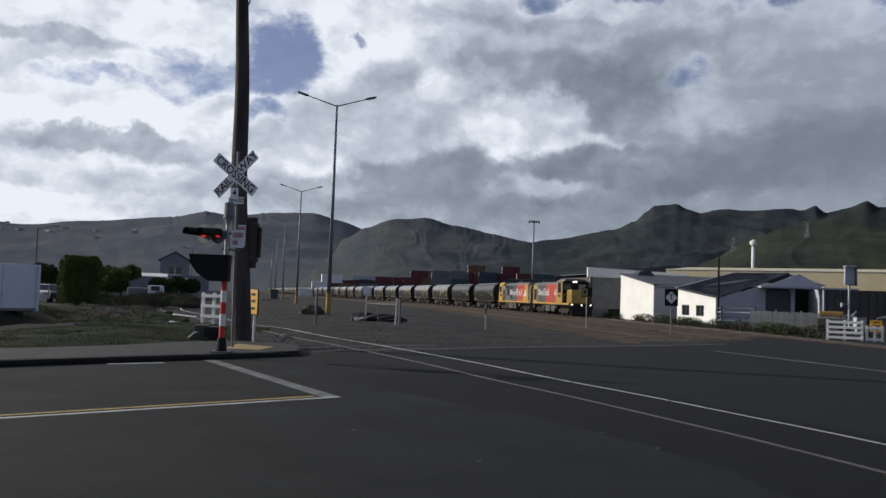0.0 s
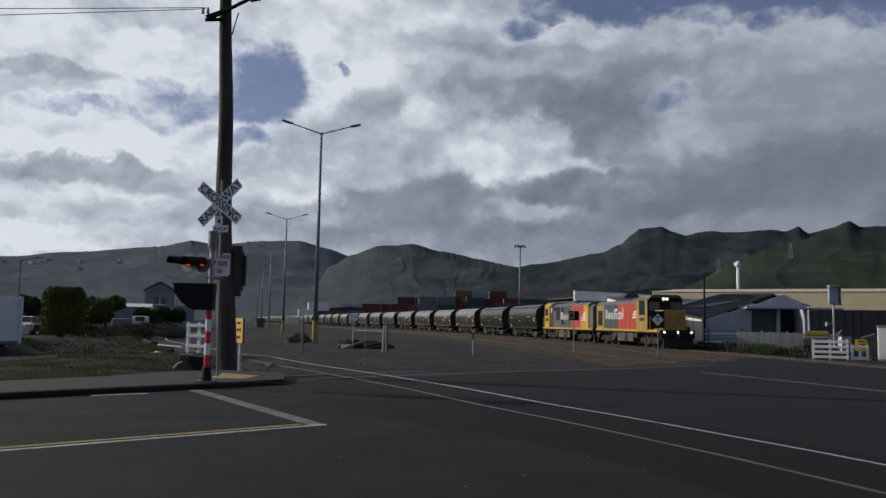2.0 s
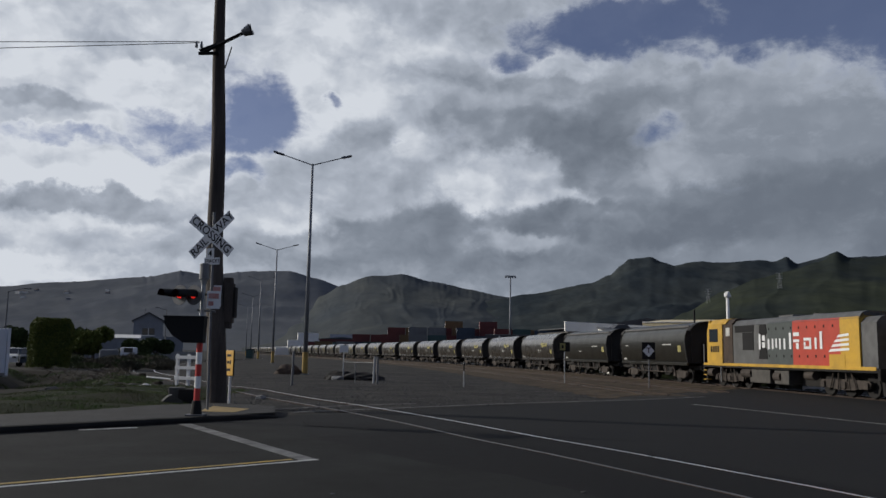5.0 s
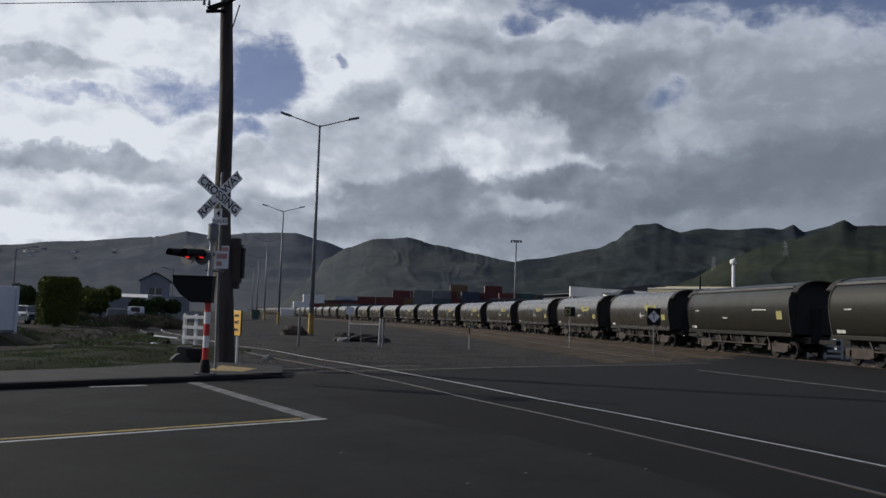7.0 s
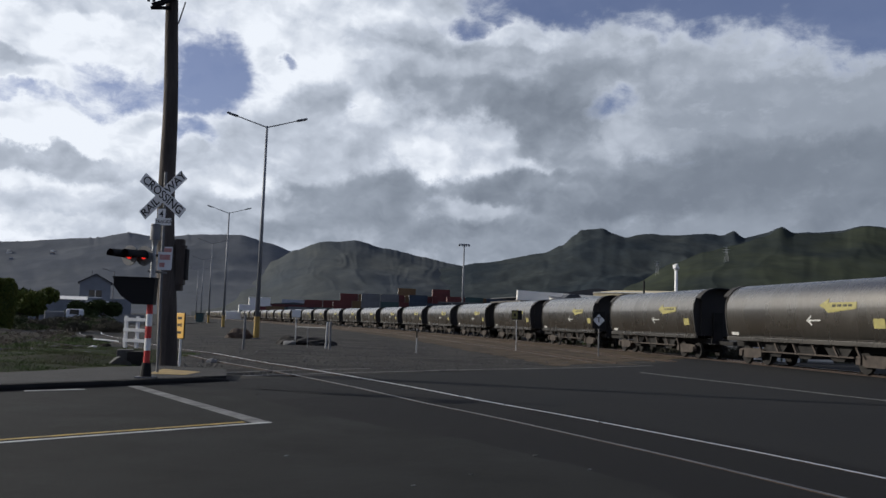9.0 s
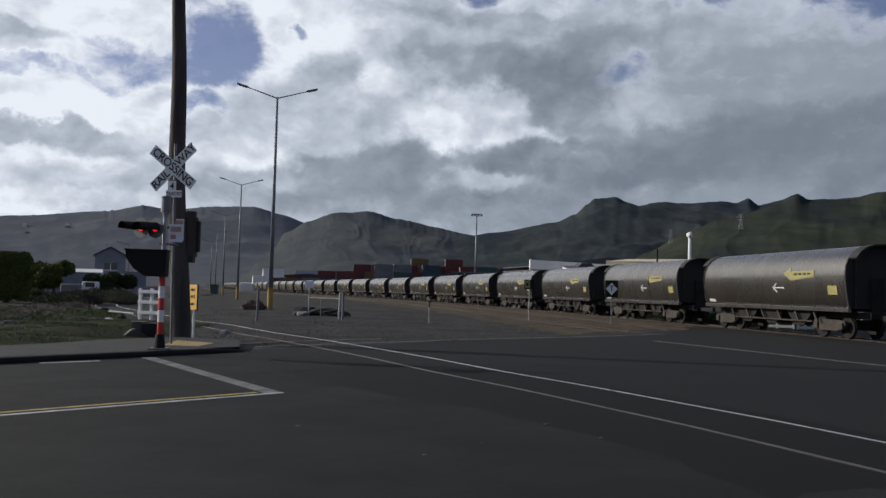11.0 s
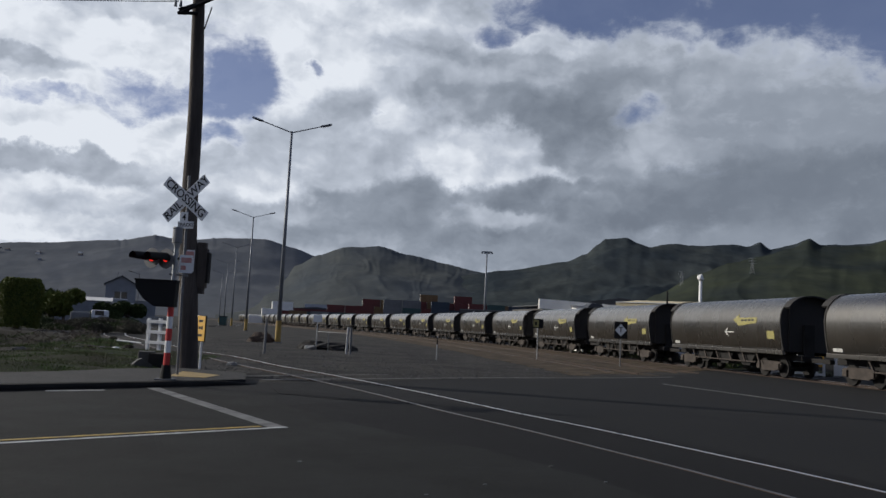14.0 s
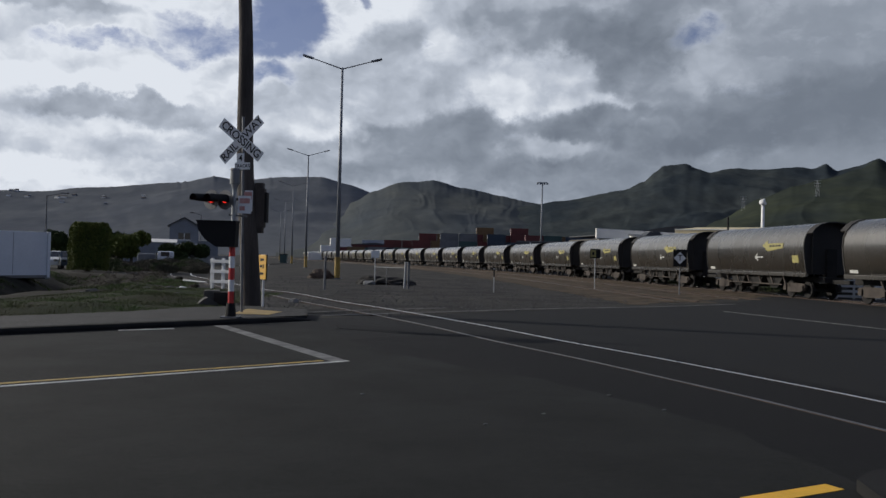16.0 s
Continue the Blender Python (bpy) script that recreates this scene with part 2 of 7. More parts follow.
GRAVEL = material("gravel", (0.052, 0.049, 0.043), 0.95, second=(0.021, 0.021, 0.021), scale=0.35, amount=1.0, fine=14, grain=0.9, bump=0.5, bump_scale=22, space="Position", spec=0.1)
BALLAST = material("ballast", (0.102, 0.078, 0.052), 0.95, second=(0.036, 0.029, 0.021), scale=0.7, amount=1.0, fine=7, grain=0.9, bump=0.8, bump_scale=16, space="Position", spec=0.1)
CONCRETE = material("concrete", (0.24, 0.24, 0.23), 0.85, second=(0.15, 0.15, 0.145), scale=1.2, amount=0.7, fine=50, grain=0.2, bump=0.3)
# near-black concrete: the shade on the kerb's face is put into the colour
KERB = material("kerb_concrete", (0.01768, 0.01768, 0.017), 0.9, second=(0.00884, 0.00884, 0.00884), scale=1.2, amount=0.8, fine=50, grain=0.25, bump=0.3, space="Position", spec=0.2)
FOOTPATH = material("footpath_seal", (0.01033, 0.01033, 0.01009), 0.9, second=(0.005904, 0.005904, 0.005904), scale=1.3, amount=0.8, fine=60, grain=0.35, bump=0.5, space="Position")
DIRT = material("bare_dirt", (0.0255, 0.02104, 0.01657), 0.95, second=(0.01275, 0.01339, 0.008287), scale=0.6, amount=0.95, fine=6, grain=0.7, bump=1.0, bump_scale=8, space="Position", spec=0.1)
GRASS = material("grass_soil", (0.0147, 0.0224, 0.0063), 0.95, second=(0.021, 0.0168, 0.0105), scale=0.5, amount=0.9, fine=14, grain=0.5, bump=1.0, bump_scale=12, space="Position", spec=0.1)
BLADE = material("grass_blade", (0.046, 0.098, 0.008), 0.85, second=(0.052, 0.044, 0.016), scale=0.45, amount=0.95, fine=5, grain=0.4, bump=0, space="Position")
PAINT_WHITE = material("road_paint_white", (0.52, 0.52, 0.50), 0.7, second=(0.20, 0.20, 0.20), scale=4, amount=0.8, fine=40, grain=0.3, bump=0.3, space="Position")
PAINT_WORN = material("road_paint_worn", (0.17, 0.17, 0.165), 0.75, second=(0.055, 0.055, 0.055), scale=3, amount=0.9, fine=30, grain=0.4, bump=0.3, space="Position")
PAINT_YELLOW = material("road_paint_yellow", (0.48, 0.32, 0.05), 0.7, second=(0.22, 0.17, 0.08), scale=4, amount=0.8, fine=40, grain=0.3, bump=0.3, space="Position")
PAINT_AMBER = material("kerb_paint_amber", (0.75, 0.42, 0.02), 0.6, second=(0.6, 0.34, 0.03), scale=5, amount=0.6, fine=60, grain=0.2, bump=0.3, space="Position")
RAIL_DULL = material("rail_dull", (0.13, 0.125, 0.12), 0.4, 0.8, second=(0.075, 0.066, 0.058), scale=2, amount=0.7, fine=60, grain=0.1, bump=0.05)
RAIL_TOP = material("rail_polished", (0.92, 0.92, 0.91), 0.30, 1.0, second=(0.75, 0.74, 0.72), scale=2, amount=0.6, fine=60, grain=0.1, bump=0.05)
RUST = material("rust", (0.04875, 0.0299, 0.02015), 0.9, second=(0.0273, 0.0195, 0.01495), scale=3, amount=0.8, fine=40, grain=0.4, bump=0.4)
SLEEPER = material("sleeper_wood", (0.072, 0.057, 0.042), 0.9, second=(0.036, 0.027, 0.021), scale=2, amount=0.8, fine=30, grain=0.4, bump=0.6, spread=0.25)
POLE_WOOD = material("pole_wood", (0.082, 0.068, 0.058), 0.95, second=(0.036, 0.030, 0.026), scale=2.5, amount=0.9, fine=24, grain=0.5, bump=0.7, stretch=(1, 1, 0.12))
STEEL = material("galvanised_steel", (0.36, 0.37, 0.38), 0.5, 0.6, second=(0.25, 0.26, 0.27), scale=2, amount=0.6, fine=30, grain=0.12, bump=0.1)
STEEL_DARK = material("weathered_steel", (0.16, 0.165, 0.17), 0.6, 0.3, second=(0.10, 0.10, 0.105), scale=2, amount=0.7, fine=30, grain=0.2, bump=0.15)
LAMP_GREY = material("lamp_post_grey", (0.20, 0.212, 0.23), 0.55, 0.2, second=(0.15, 0.16, 0.172), scale=2, amount=0.6, fine=30, grain=0.1, bump=0.1)
WHITE = material("white_paint", (0.78, 0.78, 0.76), 0.5, second=(0.55, 0.54, 0.51), scale=2.5, amount=0.5, fine=25, grain=0.08, bump=0.1)
RED = material("red_paint", (0.55, 0.03, 0.025), 0.45, second=(0.40, 0.025, 0.02), scale=4, amount=0.6, fine=30, grain=0.1, bump=0.1)
RED_FADED = material("faded_red_print", (0.42, 0.16, 0.14), 0.5, second=(0.5, 0.3, 0.28), scale=8, amount=0.8, fine=30, grain=0.1, bump=0)
BLACK = material("black_paint", (0.009, 0.009, 0.0098), 0.7, second=(0.014, 0.0135, 0.013), scale=3, amount=0.7, fine=30, grain=0.2, bump=0.1, spec=0.2)
YELLOW = material("yellow_paint", (0.62, 0.33, 0.02), 0.45, second=(0.52, 0.29, 0.03), scale=3, amount=0.6, fine=30, grain=0.1, bump=0.1)
SIGN_WHITE = material("reflective_white", (0.70, 0.71, 0.71), 0.45, second=(0.58, 0.59, 0.58), scale=5, amount=0.5, fine=60, grain=0.06, bump=0.05)
LENS_RED = material("red_lens", (0.25, 0.01, 0.008), 0.2, bump=0, grain=0.02)
LENS_LIT = material("lit_red_lens", (1.0, 0.03, 0.02), 0.2, bump=0, grain=0.02, emit=0.9)
HEADLAMP = material("headlamp_glow", (1.0, 0.86, 0.62), 0.2, bump=0, grain=0.0, emit=3.0)
GLASS = glass_material("window_glass")
LOCO_RED = material("loco_red", (0.43, 0.050, 0.026), 0.45, second=(0.31, 0.040, 0.022), scale=1.3, amount=0.7, fine=20, grain=0.1, bump=0.08)
LOCO_YELLOW = material("loco_yellow", (0.52, 0.305, 0.022), 0.5, second=(0.31, 0.185, 0.025), scale=1.3, amount=0.7, fine=20, grain=0.1, bump=0.08)
LOCO_YELLOW_OLD = material("loco_yellow_grimy", (0.36, 0.23, 0.04), 0.5, second=(0.19, 0.122, 0.032), scale=1.5, amount=0.8, fine=20, grain=0.15, bump=0.1)
LOCO_GREY = material("loco_grey", (0.055, 0.066, 0.062), 0.5, second=(0.036, 0.042, 0.040), scale=1.3, amount=0.7, fine=20, grain=0.12, bump=0.08)
LOCO_SILVER = material("loco_light_grey", (0.095, 0.097, 0.095), 0.5, second=(0.052, 0.052, 0.050), scale=1.2, amount=0.8, fine=20, grain=0.12, bump=0.08)
CAB_BROWN = material("grimy_brown_recess", (0.045, 0.026, 0.014), 0.8, second=(0.022, 0.014, 0.009), scale=2, amount=0.8, fine=20, grain=0.2, bump=0.1)
ROOF_GRIME = material("sooty_roof", (0.10, 0.10, 0.10), 0.7, second=(0.05, 0.05, 0.05), scale=1.5, amount=0.8, fine=20, grain=0.2, bump=0.1)
UNDER = material("underframe_grime", (0.014, 0.0125, 0.011), 0.95, second=(0.008, 0.0072, 0.0068), scale=2, amount=0.8, fine=20, grain=0.3, bump=0.3)
BOGIE = material("bogie_steel", (0.060, 0.047, 0.037), 0.85, 0.1, second=(0.026, 0.021, 0.018), scale=3, amount=0.8, fine=25, grain=0.3, bump=0.3)
TANK = material("tank_grey", (0.072, 0.066, 0.057), 0.75, second=(0.036, 0.033, 0.028), scale=1.8, amount=0.8, fine=25, grain=0.2, bump=0.15)
WAGON = material("wagon_aluminium", (0.31, 0.285, 0.25), 0.27, 1.0, second=(0.2, 0.184, 0.162), scale=0.9, amount=0.8, fine=12, grain=0.14, bump=0.05, spread=0.10, stretch=(1, 1, 0.3))
WAGON_DARK = material("wagon_dark_steel", (0.08262, 0.07834, 0.06365), 0.34, 0.9, second=(0.05508, 0.05202, 0.04284), scale=0.8, amount=0.8, fine=12, grain=0.16, bump=0.06)
# ends face away from the sun; that shade is in this black colour
WAGON_END = material("wagon_end_coal_black", (0.016, 0.015, 0.014), 0.8, second=(0.03, 0.026, 0.022), scale=1.2, amount=0.8, fine=20, grain=0.3, bump=0.2)
ARROW = material("faded_yellow_mark", (0.3, 0.265, 0.08), 0.6, second=(0.2, 0.18, 0.075), scale=6, amount=0.8, fine=30, grain=0.2, bump=0)
MARK = material("faded_white_mark", (0.50, 0.50, 0.47), 0.6, second=(0.3, 0.3, 0.28), scale=6, amount=0.8, fine=30, grain=0.2, bump=0)
WALL_WHITE = material("white_wall", (0.76, 0.75, 0.71), 0.7, second=(0.64, 0.63, 0.59), scale=0.8, amount=0.6, fine=12, grain=0.06, bump=0.12)
WALL_GREY = material("grey_wall", (0.4, 0.42, 0.46), 0.75, second=(0.3, 0.315, 0.35), scale=0.8, amount=0.7, fine=12, grain=0.08, bump=0.12)
WALL_CREAM = material("cream_cladding", (0.6075, 0.513, 0.3172), 0.65, second=(0.486, 0.4118, 0.2565), scale=0.5, amount=0.7, fine=10, grain=0.08, bump=0.12)
ROOF_DARK = material("dark_roof_sheet", (0.045, 0.049, 0.056), 0.55, second=(0.032, 0.034, 0.039), scale=0.6, amount=0.7, fine=10, grain=0.12, bump=0.12)
INSIDE = material("dark_interior", (0.025, 0.025, 0.027), 0.9, bump=0)
FENCE_GREY = material("weathered_fence", (0.2984, 0.2984, 0.2869), 0.85, second=(0.1836, 0.1836, 0.1721), scale=1.2, amount=0.8, fine=16, grain=0.2, bump=0.3, spread=0.12)
BLOCK_GREY = material("old_concrete", (0.085, 0.083, 0.078), 0.9, second=(0.045, 0.044, 0.041), scale=2.5, amount=0.8, fine=30, grain=0.3, bump=0.4)
LEAF = material("leaf", (0.0616, 0.084, 0.0154), 0.7, second=(0.112, 0.119, 0.0266), scale=1.5, amount=0.8, fine=6, grain=0.35, bump=0, space="Position", spec=0.15)
LEAF_DARK = material("dark_leaf", (0.026, 0.042, 0.013), 0.75, second=(0.046, 0.06, 0.018), scale=1.2, amount=0.8, fine=6, grain=0.35, bump=0, space="Position", spec=0.15)
TACTILE = material("tactile_paving", (0.36, 0.25, 0.085), 0.8, second=(0.20, 0.15, 0.07), scale=3, amount=0.8, fine=40, grain=0.2, bump=0.4, space="Position")
HOUSE_WALL = material("house_weatherboard", (0.20, 0.215, 0.24), 0.8, second=(0.15, 0.162, 0.18), scale=0.8, amount=0.7, fine=12, grain=0.1, bump=0.1)
# the blued second colour mixes distance haze into the pasture
HILL_GRASS = material("hill_pasture", (0.0468, 0.054, 0.036), 0.95, second=(0.0198, 0.0252, 0.0288), scale=0.0075, amount=0.95, fine=0.04, grain=0.35, bump=0, space="Position", spec=0.0, stretch=(1, 0.4, 1))
SCRUB = material("dry_scrub", (0.046, 0.037, 0.024), 0.9, second=(0.026, 0.028, 0.014), scale=0.8, amount=0.9, fine=6, grain=0.4, bump=0, space="Position")
BARK = material("bark", (0.07, 0.055, 0.04), 0.9, fine=20, grain=0.4, bump=0.6)
# blue-grey haze of distance is mixed into these three hill colours
HILL_BUSH_HAZED = material("hill_bush", (0.028, 0.036, 0.043), 0.95, second=(0.05, 0.057, 0.056), scale=0.006, amount=0.9, fine=0.05, grain=0.4, bump=0, space="Position", spec=0.0, stretch=(1, 0.4, 1))
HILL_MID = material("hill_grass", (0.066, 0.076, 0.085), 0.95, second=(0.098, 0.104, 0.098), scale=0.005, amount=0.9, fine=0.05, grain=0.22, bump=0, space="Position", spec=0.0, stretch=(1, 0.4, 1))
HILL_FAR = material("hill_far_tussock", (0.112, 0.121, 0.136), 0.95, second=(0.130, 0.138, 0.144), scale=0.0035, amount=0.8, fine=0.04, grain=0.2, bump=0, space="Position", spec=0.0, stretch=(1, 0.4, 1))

# ---------------------------------------------------------------- building blocks
def finish(bm, name, mat, smooth=False):
    me = bpy.data.meshes.new(name)
    bm.to_mesh(me)
    bm.free()
    for m in mat if isinstance(mat, (list, tuple)) else [mat]:
        me.materials.append(m)
    if smooth:
        me.polygons.foreach_set("use_smooth", [True] * len(me.polygons))
    return me


def part(name, bm, mat, parent=None, label="", smooth=False, at=None):
    ob = new(name, finish(bm, name, mat, smooth))
    if at is not None:
        ob.matrix_basis = at
    if parent is not None:
        ob.parent = parent
    if label:
        ob["label"] = label
    return ob


def again(ob, parent, at, name=None):
    """One more alike piece on the same mesh."""
    o = new(name or ob.name.split(".")[0], ob.data)
    o.parent = parent
    o.matrix_basis = at
    return o


def thing(name, at, label, category, group=""):
    ob = new(name)
    ob.empty_display_size = 0.3
    ob.matrix_basis = at
    return tagged(ob, label, category, group)


def box(lo, hi, bevel=0.0, bm=None):
    bm2 = bmesh.new()
    bmesh.ops.create_cube(bm2, size=1)
    for v in bm2.verts:
        v.co = Vector([(l + h) / 2 + c * (h - l) for l, h, c in zip(lo, hi, v.co)])
    if bevel:
        bmesh.ops.bevel(bm2, geom=bm2.edges[:], offset=bevel, segments=2, affect="EDGES", profile=0.6)
    return join(bm, bm2)


def join(bm, bm2):
    if bm is None:
        return bm2
    me = bpy.data.meshes.new("joined")
    bm2.to_mesh(me)
    bm2.free()
    bm.from_mesh(me)
    bpy.data.meshes.remove(me)
    return bm


def tube(a, b, r1, r2=None, n=12, bm=None, caps=True):
    """A tapered round bar from a to b."""
    a, b = Vector(a), Vector(b)
    r2 = r1 if r2 is None else r2
    bm = bm or bmesh.new()
    q = (b - a).to_track_quat("Z", "Y")
    rings = []
    for p, r in ((a, r1), (b, r2)):
        rings.append([bm.verts.new(p + q @ Vector((r * math.cos(2 * math.pi * i / n), r * math.sin(2 * math.pi * i / n), 0))) for i in range(n)])
    for i in range(n):
        bm.faces.new((rings[0][i], rings[0][(i + 1) % n], rings[1][(i + 1) % n], rings[1][i]))
    if caps:
        bm.faces.new(rings[0][::-1])
        bm.faces.new(rings[1])
    return bm


def prism(outline, lo, hi, axis="y", bm=None):
    """An outline of two coordinates drawn out along an axis."""
    bm = bm or bmesh.new()

    def place(a, b, c):
        return {"x": (c, a, b), "y": (a, c, b), "z": (a, b, c)}[axis]
    r1 = [bm.verts.new(place(a, b, lo)) for a, b in outline]
    r2 = [bm.verts.new(place(a, b, hi)) for a, b in outline]
    n = len(outline)
    for i in range(n):
        bm.faces.new((r1[i], r1[(i + 1) % n], r2[(i + 1) % n], r2[i]))
    bm.faces.new(r1[::-1])
    bm.faces.new(r2)
    bmesh.ops.recalc_face_normals(bm, faces=bm.faces[:])
    return bm


def ribbon(points, width, z, thick=0.004, bm=None):
    """A flat strip with thickness along a line on the ground."""
    bm = bm or bmesh.new()
    pts = [Vector((p[0], p[1])) for p in points]
    rows = []
    for i, p in enumerate(pts):
        d = (pts[min(i + 1, len(pts) - 1)] - pts[max(i - 1, 0)]).normalized()
        s = Vector((-d.y, d.x)) * width / 2
        rows.append([bm.verts.new((q.x, q.y, h)) for q, h in ((p + s, z), (p + s, z + thick), (p - s, z + thick), (p - s, z))])
    for a, b in zip(rows, rows[1:]):
        for i in range(4):
            bm.faces.new((a[i], b[i], b[(i + 1) % 4], a[(i + 1) % 4]))
    bm.faces.new(rows[0])
    bm.faces.new(rows[-1][::-1])
    bmesh.ops.recalc_face_normals(bm, faces=bm.faces[:])
    return bm


def lettering(words, size, depth=0.003, spread=1.0):
    """Words in the built-in font as a mesh, centred, in the xz plane and read from -y."""
    cu = bpy.data.curves.new("words", "FONT")
    cu.body, cu.size, cu.extrude, cu.align_x, cu.align_y = words, size, depth, "CENTER", "CENTER"
    cu.space_character, cu.offset = spread, 0.009 * size
    cu.resolution_u = 3
    tmp = new("words", cu)
    me = bpy.data.meshes.new_from_object(tmp.evaluated_get(bpy.context.evaluated_depsgraph_get()))
    bpy.data.objects.remove(tmp)
    bpy.data.curves.remove(cu)
    bm = bmesh.new()
    bm.from_mesh(me)
    bpy.data.meshes.remove(me)
    bmesh.ops.transform(bm, matrix=pose(0, 0, 0, 90, 0, 0), verts=bm.verts)
    return bm


def leaves(count, place, size, seed, bm=None):
    """Many small leaf clumps: bent diamonds at the places that place(rng) gives."""
    rng = random.Random(seed)
    verts, faces = [], []
    for _ in range(count):
        p = Vector(place(rng))
        s = size * rng.uniform(0.6, 1.4)
        q = Euler((rng.uniform(-1.6, 1.6), rng.uniform(-1.6, 1.6), rng.uniform(0, 6.28))).to_matrix()
        k = len(verts)
        for c in ((-s, 0, 0), (0, -0.5 * s, 0.12 * s), (s, 0, 0), (0, 0.5 * s, -0.12 * s)):
            verts.append(p + q @ Vector(c))
        faces.append((k, k + 1, k + 2, k + 3))
    me = bpy.data.meshes.new("leaves")
    me.from_pydata(verts, [], faces)
    bm = bm or bmesh.new()
    bm.from_mesh(me)
    bpy.data.meshes.remove(me)
    return bm


# ---------------------------------------------------------------- ground, hills, road
ROAD_DIR = Vector((math.sin(radians(46.0)), math.cos(radians(46.0)), 0))  # the road runs from near left to far right


DITCH = [Vector((-20.5, 12.0)), Vector((-17.6, 28.0)), Vector((-17.8, 36.0)), Vector((-20.6, 45)), Vector((-24.0, 54))]


def level(x, y):
    """Flat, but for a steep ditch on the left behind the grass bank."""
    if not 0 < y < 58 or not -32 < x < -8:
        return -0.03
    p, d, sign = Vector((x, y)), 99.0, 1
    for a, b in zip(DITCH, DITCH[1:]):
        k = max(0, min(1, (p - a).dot(b - a) / (b - a).length_squared))
        v = p - a.lerp(b, k)
        if v.length < d:
            d, sign = v.length, v.x
    f = max(0, 1 - d / (4.4 if sign > 0 else 3.0))
    return -0.03 - 1.35 * f * f * (3 - 2 * f) * (1 if y < 46 else max(0, (57 - y) / 11))


def build_ground():
    bm = bmesh.new()
    n = 480
    radii = [0.0, 8, 14, 20, 24] + [26 + 1.0 * i for i in range(40)] + [68, 76, 90, 110, 140, 220, 360, 600, 1000, 1700, 3000, 4600]
    rings = [[bm.verts.new((0, 0, -0.03))]]
    for r in radii[1:]:
        rings.append([bm.verts.new((r * math.cos(2 * math.pi * i / n), r * math.sin(2 * math.pi * i / n), level(r * math.cos(2 * math.pi * i / n), r * math.sin(2 * math.pi * i / n)))) for i in range(n)])
    for i in range(n):
        bm.faces.new((rings[0][0], rings[1][i], rings[1][(i + 1) % n]))
        for a, b in zip(rings[1:], rings[2:]):
            bm.faces.new((a[i], b[i], b[(i + 1) % n], a[(i + 1) % n]))
    ob = part("ground", bm, GRAVEL)
    tagged(ob, "dark grey gravel and dirt of the rail yard", "ground", kind="structure")


build_ground()


def skyline(table, az):
    for (a0, e0), (a1, e1) in zip(table, table[1:]):
        if a0 <= az <= a1:
            k = (az - a0) / (a1 - a0)
            k = 0.35 * k + 0.65 * k * k * (3 - 2 * k)
            return e0 + (e1 - e0) * k
    return table[0][1] if az < table[0][0] else table[-1][1]


SLOPES = {}


def build_hill(name, table, az0, az1, near, far, mat, label, seed, rough=1.0, steps=520, rows=80, trees=0.0, edge=1.0):
    """A range of hills: crest heights in degrees by bearing, slopes with gullies down to the plain."""
    bm = bmesh.new()
    grid = []
    for i in range(steps + 1):
        az = az0 + (az1 - az0) * i / steps
        crest = far * math.tan(radians(skyline(table, az) + 0.10 * rough * noise.noise(Vector((az * 1.1, seed, 0))) + 0.05 * rough * noise.noise(Vector((az * 4.0, seed, 3))) + 0.16 * trees * max(0, noise.noise(Vector((az * 7.0, seed, 5))) - 0.25)))
        col = []
        for j in range(rows + 1):
            k = j / rows
            r = near + (far - near) * k
            x, y = r * math.sin(radians(az)), r * math.cos(radians(az))
            p = Vector((x, y, 0)) / 420 + Vector((seed * 7.3, 0, 0))
            fold = noise.fractal(p, 0.9, 2.1, 4)
            ridge = 1 - abs(noise.noise(p * 1.7 + Vector((fold * 0.5, 0, 3)))) * 2
            bend = az + 4 * fold * (1 - k) + 1.6 * noise.noise(Vector((az * 0.6, k * 4, seed + 8)))
            gully = 1 - 2.2 * abs(noise.noise(Vector((bend * 0.42, k * 1.1, seed + 4)))) - 0.9 * abs(noise.noise(Vector((bend * 1.3, k * 2.4, seed + 6))))
            up = k ** 1.45 * (1 + (0.42 * fold + 0.30 * ridge - 0.15 + 0.05 * gully) * (1 - k) ** 0.8 * 1.5 * rough)
            # below the crest the spurs wander off to the sides
            drift = az + min(1, rough) * (1 - k) * (5.0 * noise.noise(Vector((az * 0.12, k * 1.5, seed))) + 2.5 * noise.noise(Vector((az * 0.5, k * 3, seed + 2))))
            broad = far * math.tan(radians(sum(skyline(table, drift + q) for q in (-3, -2, -1, 0, 1, 2, 3)) / 7))
            top = broad + edge * (crest - broad) * k ** 9
            col.append(bm.verts.new((x, y, -2 + (top + 2) * max(0, up))))
        back = (far * 1.25 * math.sin(radians(az)), far * 1.25 * math.cos(radians(az)), -2)
        col.append(bm.verts.new(back))
        grid.append(col)
    for a, b in zip(grid, grid[1:]):
        for j in range(len(a) - 1):
            bm.faces.new((a[j], b[j], b[j + 1], a[j + 1]))
    bmesh.ops.recalc_face_normals(bm, faces=bm.faces[:])
    SLOPES[name] = [[v.co.copy() for v in col[:-1]] for col in grid]
    tagged(part(name, bm, mat, smooth=True), label, "hill", kind="structure")


def on_slope(name, az, height):
    """The place on a hill's near face at a bearing, where the slope rises to a height in degrees."""
    cols = SLOPES[name]
    col = min(cols, key=lambda c: abs(math.degrees(math.atan2(c[-1].x, c[-1].y)) - az))
    return min(col, key=lambda p: abs(math.degrees(math.atan2(p.z - 1.5, math.hypot(p.x, p.y))) - height))


